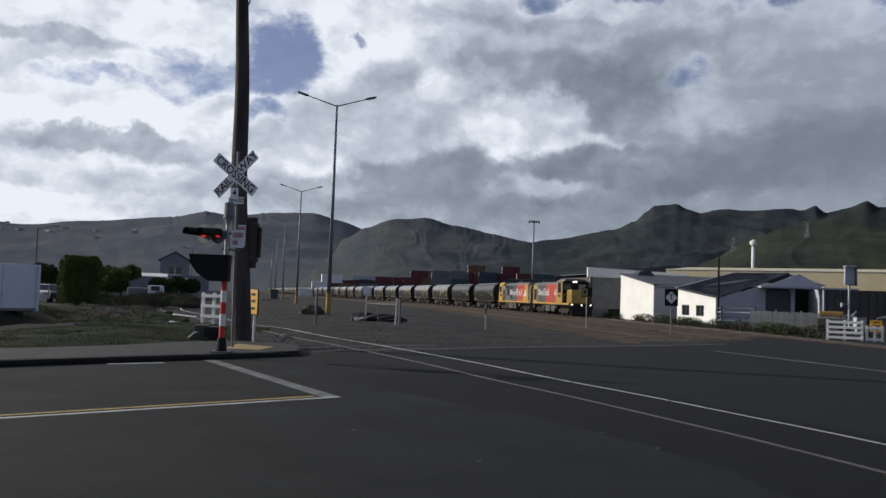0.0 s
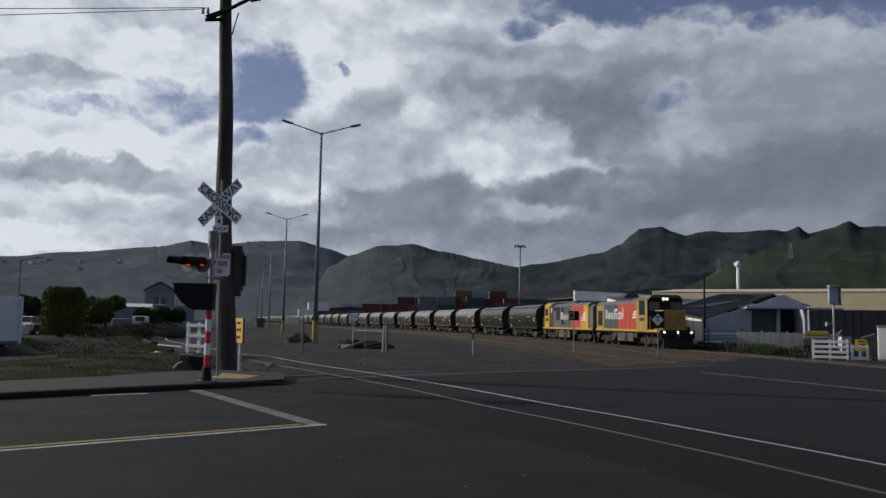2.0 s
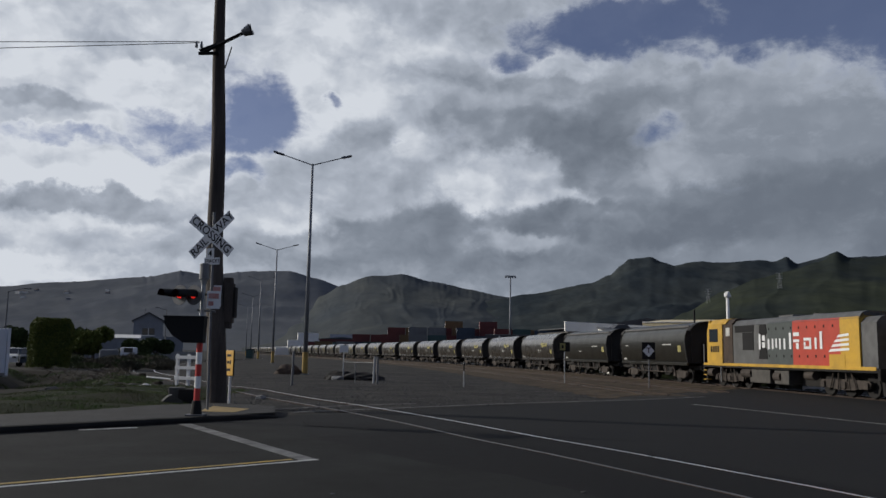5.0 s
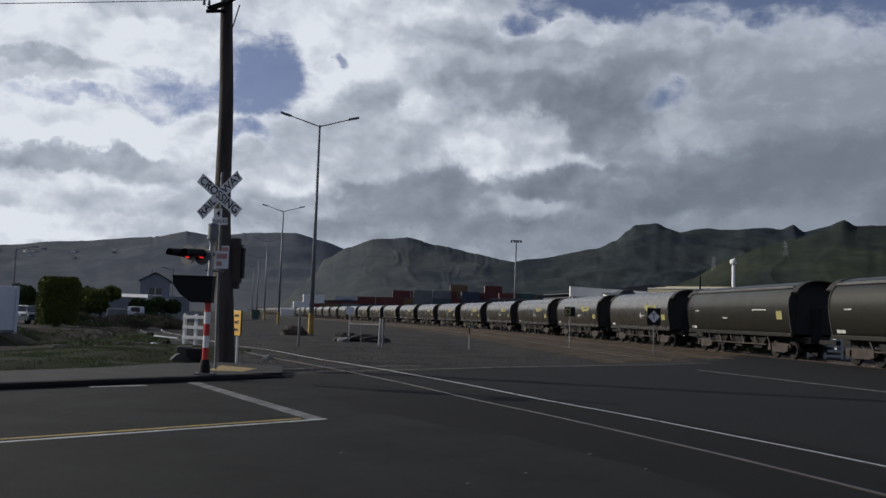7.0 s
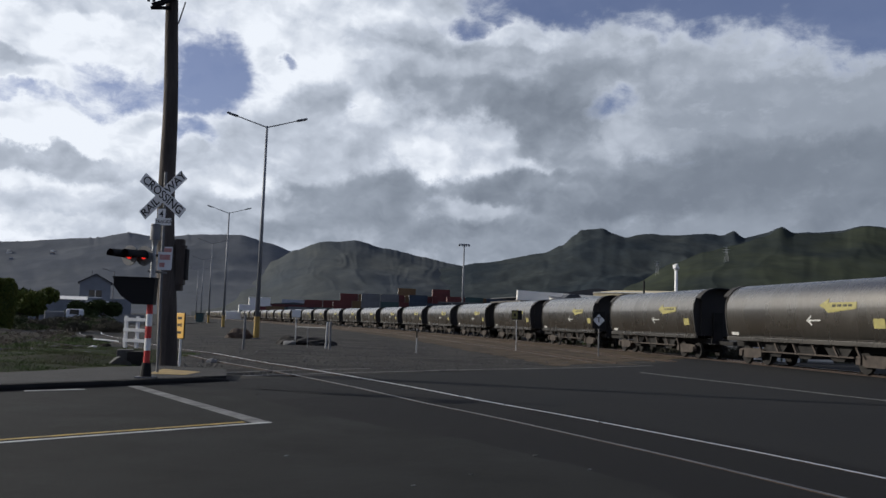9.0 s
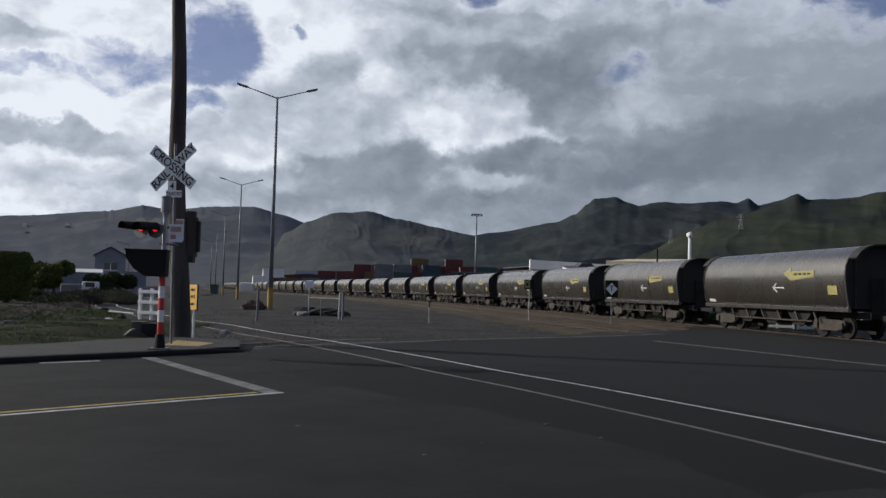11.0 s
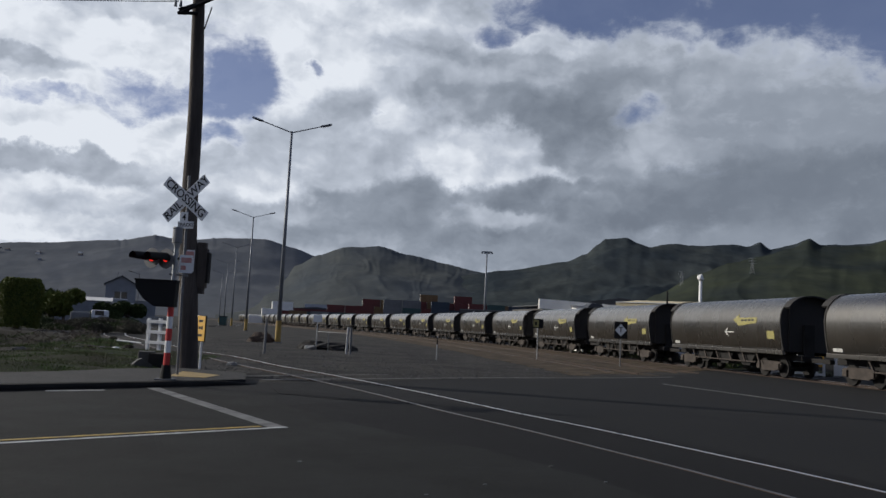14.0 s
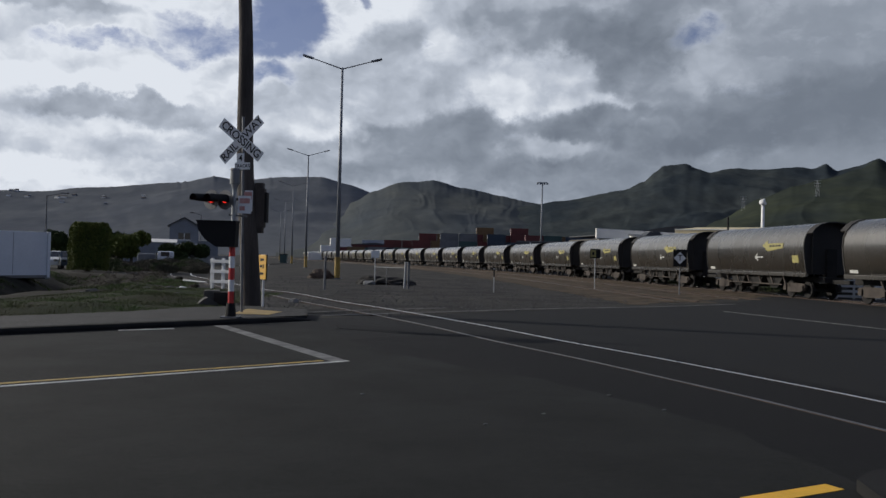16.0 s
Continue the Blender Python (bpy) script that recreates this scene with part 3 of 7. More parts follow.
RIDGE_WEST = [(-70, 4.0), (-40, 3.4), (-27, 3.65), (-23.7, 4.1), (-18.3, 4.7), (-16.2, 5.2), (-14.4, 5.05), (-11.4, 5.4), (-9.1, 5.5), (-7.2, 5.05), (-5.4, 4.5), (-2, 3.6), (4, 2.0)]
RIDGE_MID = [(-12, 0.3), (-10, 1.5), (-8.4, 2.5), (-6.9, 3.8), (-5.4, 4.65), (-3.7, 5.3), (-1.2, 5.5), (0.7, 5.05), (3.8, 4.5), (5.2, 4.15), (9, 3.4), (14, 2.0), (18, 0.8)]
RIDGE_EAST = [(2, 2.6), (5.2, 3.9), (7.8, 4.3), (11.6, 5.0), (13.1, 5.6), (13.9, 6.3), (14.4, 6.7), (15.8, 6.8), (16.5, 6.5), (17.4, 6.2), (18.7, 6.5), (20.5, 6.35), (22.6, 6.5), (23.6, 6.35), (24.4, 6.65), (25, 6.2), (26.3, 6.5), (27.3, 6.9), (28, 6.5), (30.5, 6.55), (32.2, 6.9), (36, 6.0), (46, 5.0), (70, 4.0)]
SPUR_EAST = [(14, 1.0), (16, 1.9), (18, 3.1), (20.5, 4.5), (22.6, 5.3), (24.4, 5.75), (26.3, 6.3), (27.3, 6.85), (28, 6.45), (30.5, 6.45), (32.2, 6.85), (38, 5.8), (60, 3.5)]
build_hill("hill_west", RIDGE_WEST, -70, 4, 1700, 3000, HILL_FAR, "grey-green hills behind the port, haze in their colour", 1, 0.3, trees=1.0)
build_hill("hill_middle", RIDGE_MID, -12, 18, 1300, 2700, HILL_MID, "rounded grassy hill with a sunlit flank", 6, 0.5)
build_hill("hill_east", RIDGE_EAST, 2, 70, 1200, 2500, HILL_BUSH_HAZED, "rocky bush-clad hills with craggy peaks", 2, 0.6)
build_hill("hill_spur_east", SPUR_EAST, 14, 60, 700, 1500, HILL_GRASS, "sunlit grassy spur of the hills", 3, 0.5)


def slab(name, outline, z, thick, mat, label, category="road", kind="structure"):
    ob = part(name, prism(outline, z - thick, z, "z"), mat)
    return tagged(ob, label, category, kind=kind)


def ragged(points, step, amp, seed):
    """An outline with its edges broken up unevenly."""
    out = []
    for a, b in zip(points, points[1:] + points[:1]):
        n = max(1, int(math.dist(a, b) / step))
        for i in range(n):
            k = i / n
            x, y = a[0] + (b[0] - a[0]) * k, a[1] + (b[1] - a[1]) * k
            out.append((x + amp * noise.noise(Vector((x * 2.1, y * 2.1, seed))) + 0.5 * amp * noise.noise(Vector((x * 7, y * 7, seed))), y + amp * noise.noise(Vector((x * 2.1, y * 2.1, seed + 5))) + 0.5 * amp * noise.noise(Vector((x * 7, y * 7, seed + 3)))))
    return out


def build_road():
    # the sealed crossing and its approaches
    out = [(-40, -18), (-21.4, 1.5), (-3.26, 19.97), (1.91, 24.83), (7.84, 29.95), (11.8, 34.3), (17.0, 43.0), (30, 50), (60, 76), (90, 60), (60, 10), (40, -18)]
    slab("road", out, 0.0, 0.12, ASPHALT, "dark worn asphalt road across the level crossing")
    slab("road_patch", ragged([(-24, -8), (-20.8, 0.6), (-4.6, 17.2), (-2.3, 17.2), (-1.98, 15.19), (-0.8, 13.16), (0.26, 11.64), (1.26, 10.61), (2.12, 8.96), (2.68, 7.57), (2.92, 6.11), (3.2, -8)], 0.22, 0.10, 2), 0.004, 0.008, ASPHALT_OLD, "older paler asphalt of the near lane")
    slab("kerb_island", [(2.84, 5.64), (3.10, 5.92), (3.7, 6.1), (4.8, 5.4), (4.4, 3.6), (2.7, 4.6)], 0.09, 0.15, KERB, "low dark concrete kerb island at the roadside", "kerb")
    slab("road_patch", ragged([(2.4, -8), (2.3, 6.11), (2.1, 7.5), (1.5, 8.7), (0.7, 10.3), (-0.3, 11.3), (-1.5, 13.0), (-2.2, 14.6), (-0.6, 16.4), (0.9, 17.3), (2.4, 15.9), (3.45, 13.9), (4.3, 12.2), (4.95, 10.8), (5.5, 9.4), (6.1, 7.4), (7.4, -8)], 0.3, 0.08, 9), 0.003, 0.007, ASPHALT_NEW_AND_SHADOW, "dark newer asphalt along the siding rails")
    # painted shadow: a dark sheet where the signal's box and lamps shade the road
    slab("road_patch", [(-2.5, 18.35), (-1.1, 17.95), (0.5, 16.85), (0.35, 16.1), (-1.0, 16.6), (-2.25, 17.35)], 0.005, 0.009, ASPHALT_NEW_AND_SHADOW, "dark patch on the asphalt painted as the signal's shadow")
    # painted lines
    d = Vector((3.15, 2.73)).normalized()
    for off, mat, nm in ((0.0, PAINT_WHITE, "white"), (0.21, PAINT_YELLOW, "yellow")):
        a = Vector((-1.41, 11.96)) + Vector((-d.y, d.x)) * off
        if off:
            a = a - d * 0.3
        tagged(part("centre_line", ribbon([a - d * 14, a], 0.085, 0.004), mat), nm + " painted centre line on the road", "road marking", kind="structure")
    tagged(part("limit_line", ribbon([(-4.79, 17.32), (-1.51, 11.88)], 0.26, 0.003), PAINT_WORN), "worn white limit line before the crossing", "road marking", kind="structure")
    for a, b in (((-6.27, 15.69), (-5.43, 16.36)), ((-9.4, 12.6), (-8.4, 13.5)), ((-12.6, 9.4), (-11.6, 10.3))):
        tagged(part("edge_dash", ribbon([a, b], 0.12, 0.004), PAINT_WHITE), "white painted edge dash on the road", "road marking", kind="structure")
    for pts, w in (([(-3.17, 21.08), (-0.28, 23.6), (3.34, 26.76), (7.84, 29.9), (11.5, 33.2)], 0.12), ([(9.25, 27.69), (10.55, 23.56), (11.47, 20.32), (13.2, 15.0)], 0.12), ([(-4.12, 21.71), (-2.24, 23.8), (-0.07, 25.66)], 0.10)):
        tagged(part("edge_line", ribbon(pts, w, 0.004), PAINT_WORN), "thin worn white edge line on the asphalt", "road marking", kind="structure")
    tagged(part("kerb_mark", ribbon([(2.0, 5.34), (2.74, 5.74)], 0.15, 0.004), PAINT_AMBER), "bright amber painted line beside the kerb", "road marking", kind="structure")


build_road()


def build_footpath():
    k0, k1 = Vector((-24.0, -3.0)), Vector((-3.2, 19.3))
    d = (k1 - k0).normalized()
    s = Vector((-d.y, d.x))
    L = (k1 - k0).length
    n = 60
    q = [k0 + s * 0.15, k1 + s * 0.15, Vector((-3.7, 21.7)), Vector((-5.4, 22.5)), Vector((-6.6, 21.4)), Vector((-7.5, 19.2)), Vector((-8.9, 17.4)), k0 + s * 2.55]
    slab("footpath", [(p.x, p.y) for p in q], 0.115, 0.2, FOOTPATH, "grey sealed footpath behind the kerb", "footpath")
    prof = [(0, -0.1), (0.01, 0.055), (0.05, 0.105), (0.15, 0.119), (0.15, -0.1)]
    bm = bmesh.new()
    rows = []
    for i in range(n + 1):
        p = k0 + d * (L * i / n)
        f = (1.0 + 0.10 * noise.noise(Vector((i * 1.7, 0, 4)))) if i < n - 1 else (0.75 if i == n - 1 else 0.35)
        rows.append([bm.verts.new((p.x + s.x * a, p.y + s.y * a, b * f if b > 0 else b)) for a, b in prof])
    for a, b in zip(rows, rows[1:]):
        for j in range(len(prof)):
            bm.faces.new((a[j], b[j], b[(j + 1) % 5], a[(j + 1) % 5]))
    bm.faces.new(rows[-1])
    bm.faces.new(rows[0][::-1])
    bmesh.ops.recalc_face_normals(bm, faces=bm.faces[:])
    tagged(part("kerb", bm, KERB), "weathered concrete kerb along the road, face shade in its colour", "kerb", kind="structure")
    slab("tactile_pad", [(-5.15, 21.15), (-5.05, 19.35), (-4.2, 19.25), (-4.1, 20.4)], 0.121, 0.02, TACTILE, "yellow tactile paving pad at the footpath's end", "paving")


build_footpath()


# ---------------------------------------------------------------- tracks
RAIL_Z = 0.06
SPEED = 12.87  # metres a second


def make_line():
    """The main line: points every half metre, from behind the camera out to the port, gently bending."""
    x, y, step = 16.57 - 0.096 * (-150 - 42.86), -150.0, 0.5
    pts, dist = [], []
    s = 0.0
    start = None
    while y < 700:
        k = min(1, max(0, (y - 53.9) / 111.6))
        slope = -0.096 - 0.18 * k
        n = math.hypot(1, slope)
        if start is None and y >= 16.07:
            start = s
        # from the near side of the wagons to the middle of the track
        pts.append(Vector((x + 1.36 / n, y - 1.36 * slope / n * 1.0, RAIL_Z)))
        dist.append(s)
        x, y, s = x + slope / n * step, y + step / n, s + step
    return pts, np.array(dist) - start


LINE, LINE_S = make_line()
LX, LY = np.array([p.x for p in LINE]), np.array([p.y for p in LINE])


def on_line(s, side=0.0):
    """The place and heading on the main line, s metres out; trains run towards smaller s."""
    x, y = np.interp(s, LINE_S, LX), np.interp(s, LINE_S, LY)
    x2, y2 = np.interp(s - 0.5, LINE_S, LX), np.interp(s - 0.5, LINE_S, LY)
    h = math.atan2(y2 - y, x2 - x)
    return Vector((x + side * math.sin(h), y - side * math.cos(h), RAIL_Z)), math.degrees(h)


def road_edge(x):
    """The far edge of the seal."""
    return float(np.interp(x, [-40, -3.26, 1.91, 7.84, 11.8, 17.0, 30], [-18, 19.97, 24.83, 29.95, 34.3, 43.0, 50]))


def smooth_line(ctrl, step=0.6):
    out = []
    c = [Vector(p) for p in ctrl]
    for i in range(len(c) - 1):
        p0, p1, p2, p3 = c[max(i - 1, 0)], c[i], c[i + 1], c[min(i + 2, len(c) - 1)]
        n = max(2, int((p2 - p1).length / step))
        for j in range(n):
            t = j / n
            out.append(0.5 * ((2 * p1) + (p2 - p0) * t + (2 * p0 - 5 * p1 + 4 * p2 - p3) * t * t + (3 * p1 - p0 - 3 * p2 + p3) * t ** 3))
    out.append(c[-1])
    return out


def offset_line(pts, off):
    out = []
    for i, p in enumerate(pts):
        d = (pts[min(i + 1, len(pts) - 1)] - pts[max(i - 1, 0)]).normalized()
        out.append(p + Vector((-d.y, d.x)) * off)
    return out


def rail_bar(pts, z):
    """A rail: foot, web and head swept along a line, the worn head as a second material."""
    prof = [(-0.065, -0.14), (0.065, -0.14), (0.012, -0.11), (0.012, -0.03), (0.034, -0.025), (0.034, 0.0), (-0.034, 0.0), (-0.034, -0.025), (-0.012, -0.03), (-0.012, -0.11)]
    bm = bmesh.new()
    rows = []
    for i, p in enumerate(pts):
        d = (pts[min(i + 1, len(pts) - 1)] - pts[max(i - 1, 0)]).normalized()
        rows.append([bm.verts.new((p.x - d.y * a, p.y + d.x * a, z + b)) for a, b in prof])
    for a, b in zip(rows, rows[1:]):
        for j in range(len(prof)):
            f = bm.faces.new((a[j], b[j], b[(j + 1) % len(prof)], a[(j + 1) % len(prof)]))
            f.material_index = 1 if j == 5 else 0
    bmesh.ops.recalc_face_normals(bm, faces=bm.faces[:])
    return bm


def build_track(name, pts, z, gauge, label, sleepers=None, bed=True, worn=(RAIL_TOP, RAIL_TOP), seed=0):
    holder = thing(name, Matrix(), label, "railway track")
    holder["kind"] = "structure"
    for side in (-1, 1):
        part("rail", rail_bar(offset_line(pts, side * gauge / 2), z), [RUST, worn[0 if side < 0 else 1]], holder, "worn steel rail")
    if bed:
        b = [p for p in pts if p.y > road_edge(p.x) + 0.4]
        if len(b) > 3:
            part("track_bed", ribbon(b, 3.0, -0.05, z - 0.02), BALLAST, holder, "rusty brown stone ballast")
    if sleepers:
        first = None
        lo, hi, gap = sleepers
        s, nxt = 0.0, 0.0
        for a, c in zip(pts, pts[1:]):
            s += (c - a).length
            if lo < a.y < hi and s >= nxt and a.y > road_edge(a.x) + 0.3:
                nxt = s + gap
                at = pose(a.x, a.y, -0.05, 0, 0, math.degrees(math.atan2(c.y - a.y, c.x - a.x)))
                if first is None:
                    first = part("sleeper", box((-0.1, -1.05, -0.06), (0.1, 1.05, 0.05), 0.012), SLEEPER, holder, "weathered timber sleeper", at=at)
                else:
                    again(first, holder, at)
    return holder


main_pts = [Vector((p.x, p.y)) for p in LINE[::6] if p.y > -60]
build_track("railway_track", main_pts, RAIL_Z, 1.067, "main line track carrying the coal train", (36, 75, 0.9))
for off, lo in ((-4.6, 38), (-8.8, 37)):
    pts = [p for p in offset_line(main_pts, -off * 1.0)]
    pts = [p for p in pts if p.y > road_edge(p.x) - 0.6]
    build_track("railway_track", pts, 0.045, 1.067, "rusty yard track in brown ballast", (36, 70, 0.9), worn=(RUST, RAIL_DULL))
side_a, side_b = offset_line(main_pts, 12.0), offset_line(main_pts, -2.6)
side_a = [p for p in side_a if road_edge(p.x) + 1.0 < p.y < 150]
side_b = [p for p in side_b if road_edge(p.x) + 0.4 < p.y < 150]
slab("track_dirt", ragged([(p.x, p.y) for p in side_a + side_b[::-1]], 0.6, 0.5, 6), -0.018, 0.05, BALLAST, "brown dirt and stone under the yard tracks", "ground")
SIDING = [(-34, 190), (-29, 130), (-27.0, 95), (-22.9, 74), (-18.6, 59), (-15.9, 52), (-12.9, 46.0), (-8.35, 36.45), (-6.26, 33.25), (-3.75, 28.01), (-1.58, 24.02), (0.71, 19.36), (2.21, 15.86), (3.29, 13.6), (4.28, 11.29), (5.14, 9.13), (6.6, 4.6), (8.4, -3), (9.6, -14)]
siding_far = smooth_line(SIDING)
siding_mid = offset_line(siding_far, -0.68)
build_track("siding_track", siding_mid, 0.012, 1.36, "curved siding track with polished rails set in the road", None, bed=False, worn=(RAIL_DULL, RAIL_TOP))


# ---------------------------------------------------------------- poles, signals, signs
def build_utility_pole():
    pole = thing("utility_pole", pose(-5.465, 22.8, 0), "dark weathered timber utility pole, slightly bent", "utility pole")
    bm = bmesh.new()
    rows = []
    for i in range(25):
        z = -0.3 + 12.6 * i / 24
        lean = -0.048 * z - 0.05 * math.sin(z * 0.42) + 0.02 * math.sin(z * 1.1)
        r = 0.274 - 0.0105 * z
        rows.append([bm.verts.new((lean + r * (1 + 0.03 * math.sin(3 * a + z)) * math.cos(a), r * math.sin(a), z)) for a in [2 * math.pi * j / 16 for j in range(16)]])
    for a, b in zip(rows, rows[1:]):
        for j in range(16):
            bm.faces.new((a[j], a[(j + 1) % 16], b[(j + 1) % 16], b[j]))
    bm.faces.new(rows[-1])
    part("pole", bm, POLE_WOOD, pole, "dark cracked timber", smooth=True)
    # cross arm, brace, insulators and the flood lamp at the top
    c = Vector((-0.87, -0.30, 9.85))
    d = Vector((1.25, 0.06, 0.72))
    part("cross_arm", tube(c, c + d * 0.92, 0.05, n=6), BLACK, pole)
    part("bracket", tube((-0.93, -0.30, 9.93), (-0.12, -0.24, 10.28), 0.045, n=6), BLACK, pole)
    part("bracket", tube((-0.95, -0.30, 9.84), (-0.40, -0.26, 9.88), 0.05, n=6), BLACK, pole)
    lamp = part("flood_lamp", tube(c + d * 0.90, c + d * 1.09 + Vector((0, -0.05, -0.03)), 0.10, 0.17, 12), STEEL_DARK, pole, "small grey flood lamp")
    part("lamp_glass", tube(c + d * 1.092 + Vector((0, -0.05, -0.03)), c + d * 1.105 + Vector((0, -0.05, -0.035)), 0.155, 0.155, 12), GLASS, lamp)
    for x in (-1.02, -0.88):
        part("insulator", tube((x, -0.3, 10.02), (x, -0.3, 10.20), 0.045, 0.025, 8), STEEL_DARK, pole)
    part("stay_wire", tube((-0.05, -0.2, 10.1), (-0.20, -0.24, 9.45), 0.018, n=5), BLACK, pole)
    # boxes on the far side of the pole
    part("meter_box", box((0.10, -0.05, 2.42), (0.37, 0.25, 3.26), 0.02), UNDER, pole, "dark switch box")
    part("meter_box", box((0.06, -0.08, 2.28), (0.31, 0.2, 3.36), 0.02), POLE_WOOD, pole)
    part("backing_board", box((0.02, -0.05, 2.12), (0.26, 0.2, 3.52), 0.02), POLE_WOOD, pole)
    pl = part("warning_plate", box((-0.29, -0.235, 2.70), (0.02, -0.215, 3.28)), SIGN_WHITE, pole, "white and red warning plate")
    part("red_panel", box((-0.27, -0.241, 3.02), (0.00, -0.236, 3.24)), RED_FADED, pl)
    part("text_bar", box((-0.25, -0.241, 2.90), (-0.02, -0.236, 2.95)), RED_FADED, pl)
    part("text_bar", box((-0.25, -0.241, 2.78), (-0.10, -0.236, 2.85)), BLACK, pl)
    return pole


build_utility_pole()
def wire(points, r, n=5):
    """A thin round line through the points, as one skin."""
    bm = bmesh.new()
    q = (points[-1] - points[0]).to_track_quat("Z", "Y")
    rings = [[bm.verts.new(p + q @ Vector((r * math.cos(2 * math.pi * i / n), r * math.sin(2 * math.pi * i / n), 0))) for i in range(n)] for p in points]
    for u, v in zip(rings, rings[1:]):
        for i in range(n):
            bm.faces.new((u[i], u[(i + 1) % n], v[(i + 1) % n], v[i]))
    return bm


for dz in (0.0, 0.11):  # wires run off to the left
    a, b = Vector((-6.4, 22.5, 10.16 + dz * 0.3)), Vector((-36.4, 18.0, 7.2 + dz * 8))
    line = [a.lerp(b, i / 16) - Vector((0, 0, 0.7 * (i / 16) * (1 - i / 16))) for i in range(17)]
    tagged(part("overhead_wire", wire(line, 0.011), BLACK), "thin black overhead wire from the timber pole", "wire")


def sheet(w, h, t=0.012, bevel=0.0):
    return box((-w / 2, -t / 2, -h / 2), (w / 2, t / 2, h / 2), bevel)


def build_crossbuck():
    x, y = -5.10, 19.87
    sign = thing("crossbuck_sign", pose(x, y, 0.115, 0, 0, -18), "white crossed railway crossing boards on a steel post", "road sign")
    part("post", tube((0.10, 0.06, 0), (0, 0.06, 4.75), 0.034, n=10), STEEL_DARK, sign)
    for words, tilt, off in (("RAIL WAY", -43, 0.0), ("CROSSING", 38, -0.016)):
        b = part("board", sheet(1.43, 0.265, 0.012, 0.004), SIGN_WHITE, sign, at=pose(0, off, 4.18, 0, tilt, 0))
        if words == "CROSSING":
            part("letters", lettering(words, 0.285, 0.002, 0.96), BLACK, b, at=pose(0, -0.009, 0))
        else:
            for w, dx in (("RAIL", -0.43), ("WAY", 0.43)):
                part("letters", lettering(w, 0.275, 0.002, 0.95), BLACK, b, at=pose(dx, -0.009, 0))
    p = part("number_plate", sheet(0.2, 0.26, 0.01), SIGN_WHITE, sign, at=pose(0, -0.01, 3.72))
    part("letters", lettering("4", 0.22, 0.002), BLACK, p, at=pose(0, -0.008, 0))
    p = part("tracks_plate", sheet(0.42, 0.17, 0.01), SIGN_WHITE, sign, at=pose(0.06, -0.02, 3.54))
    part("letters", lettering("TRACKS", 0.115, 0.002), BLACK, p, at=pose(0, -0.008, 0))


build_crossbuck()


def build_flashing_signal():
    """Mast with bell, two hooded red lamps and a black box sign; it faces the road's traffic."""
    sig = thing("crossing_signal", pose(-4.79, 18.15, 0.115), "flashing-light signal mast with red and white bands", "crossing signal")
    up = Matrix.Translation((0, 0, 0.107)) @ Matrix.Scale(0.923, 4)
    part("base", tube((0, 0, 0), (0, 0, 0.32), 0.13, 0.09, 14), BLACK, sig, "black cast base")
    part("base_plate", box((-0.19, -0.19, 0), (0.19, 0.19, 0.03), 0.01), STEEL_DARK, sig)
    for i in range(5):
        part("mast_band", tube((0, 0, 0.32 + 0.258 * i), (0, 0, 0.578 + 0.258 * i), 0.066, n=14), RED if i % 2 == 0 else WHITE, sig, "red band" if i % 2 == 0 else "white band")
    part("mast", tube((0, 0, 1.62), (0.02, 0, 3.1), 0.055, n=12), STEEL, sig, at=up)
    bell = part("bell", tube((0.02, 0, 3.08), (0.02, 0, 3.42), 0.12, 0.11, 14), STEEL_DARK, sig, "grey crossing bell", at=up)
    part("cap", tube((0.02, 0, 3.42), (0.02, 0, 3.46), 0.125, 0.10, 14), STEEL_DARK, bell)
    part("collar", tube((0.02, 0, 2.92), (0.02, 0, 3.08), 0.05, 0.09, 12), STEEL, bell)
    part("cross_arm", tube((-0.62, -0.18, 2.72), (0.25, 0.05, 2.72), 0.028, n=8), BLACK, sig, at=up)
    part("cross_arm", tube((-0.1, 0.0, 2.35), (0.32, 0.05, 2.32), 0.025, n=8), STEEL_DARK, sig, at=up)
    n = Vector((-0.46, -0.89, 0)).normalized()  # towards the traffic
    side = Vector((-n.y, n.x, 0))
    for k, lit in ((-1, True), (1, True)):
        c = Vector((-0.32, -0.14, 2.69)) + Vector((-0.17 * k, 0.02 * k, 0))
        lamp = part("lamp_backboard", tube(c, c + n * 0.02, 0.235, n=28), STEEL_DARK, sig, "round grey backboard", at=up)
        part("lamp_housing", tube(c - n * 0.16, c, 0.09, 0.13, 16), BLACK, lamp)
        part("lens", tube(c + n * 0.021, c + n * 0.03, 0.08, n=20), LENS_LIT if lit else LENS_RED, lamp, "glowing red lens")
        hood = bmesh.new()
        m = 14
        rows = []
        for off, r in ((0.02, 0.135), (0.62, 0.105)):
            rows.append([c + n * off * (1.0 if off < 0.1 else 1.0) + (side * math.cos(a) + Vector((0, 0, 1)) * math.sin(a)) * r for a in [radians(-25 + 230 * j / m) for j in range(m + 1)]])
        for shell in (1.0, 0.94):
            rr = [[hood.verts.new(c + (q - c) * 1.0 * shell + n * (1 - shell) * 0.2) for q in row] for row in rows]
            for j in range(m):
                hood.faces.new((rr[0][j], rr[0][j + 1], rr[1][j + 1], rr[1][j]))
        part("hood", hood, BLACK, lamp, "black lamp hood", smooth=True)
    bx = part("black_box_sign", prism([(-0.82, 2.16), (0.12, 2.19), (0.10, 1.57), (-0.36, 1.57), (-0.62, 1.74), (-0.80, 1.98)], -0.16, 0.14), BLACK, sig, "black shrouded box below the lamps", at=up)
    part("rim", box((-0.84, -0.175, 2.16), (0.13, 0.155, 2.20), 0.01), BLACK, bx)
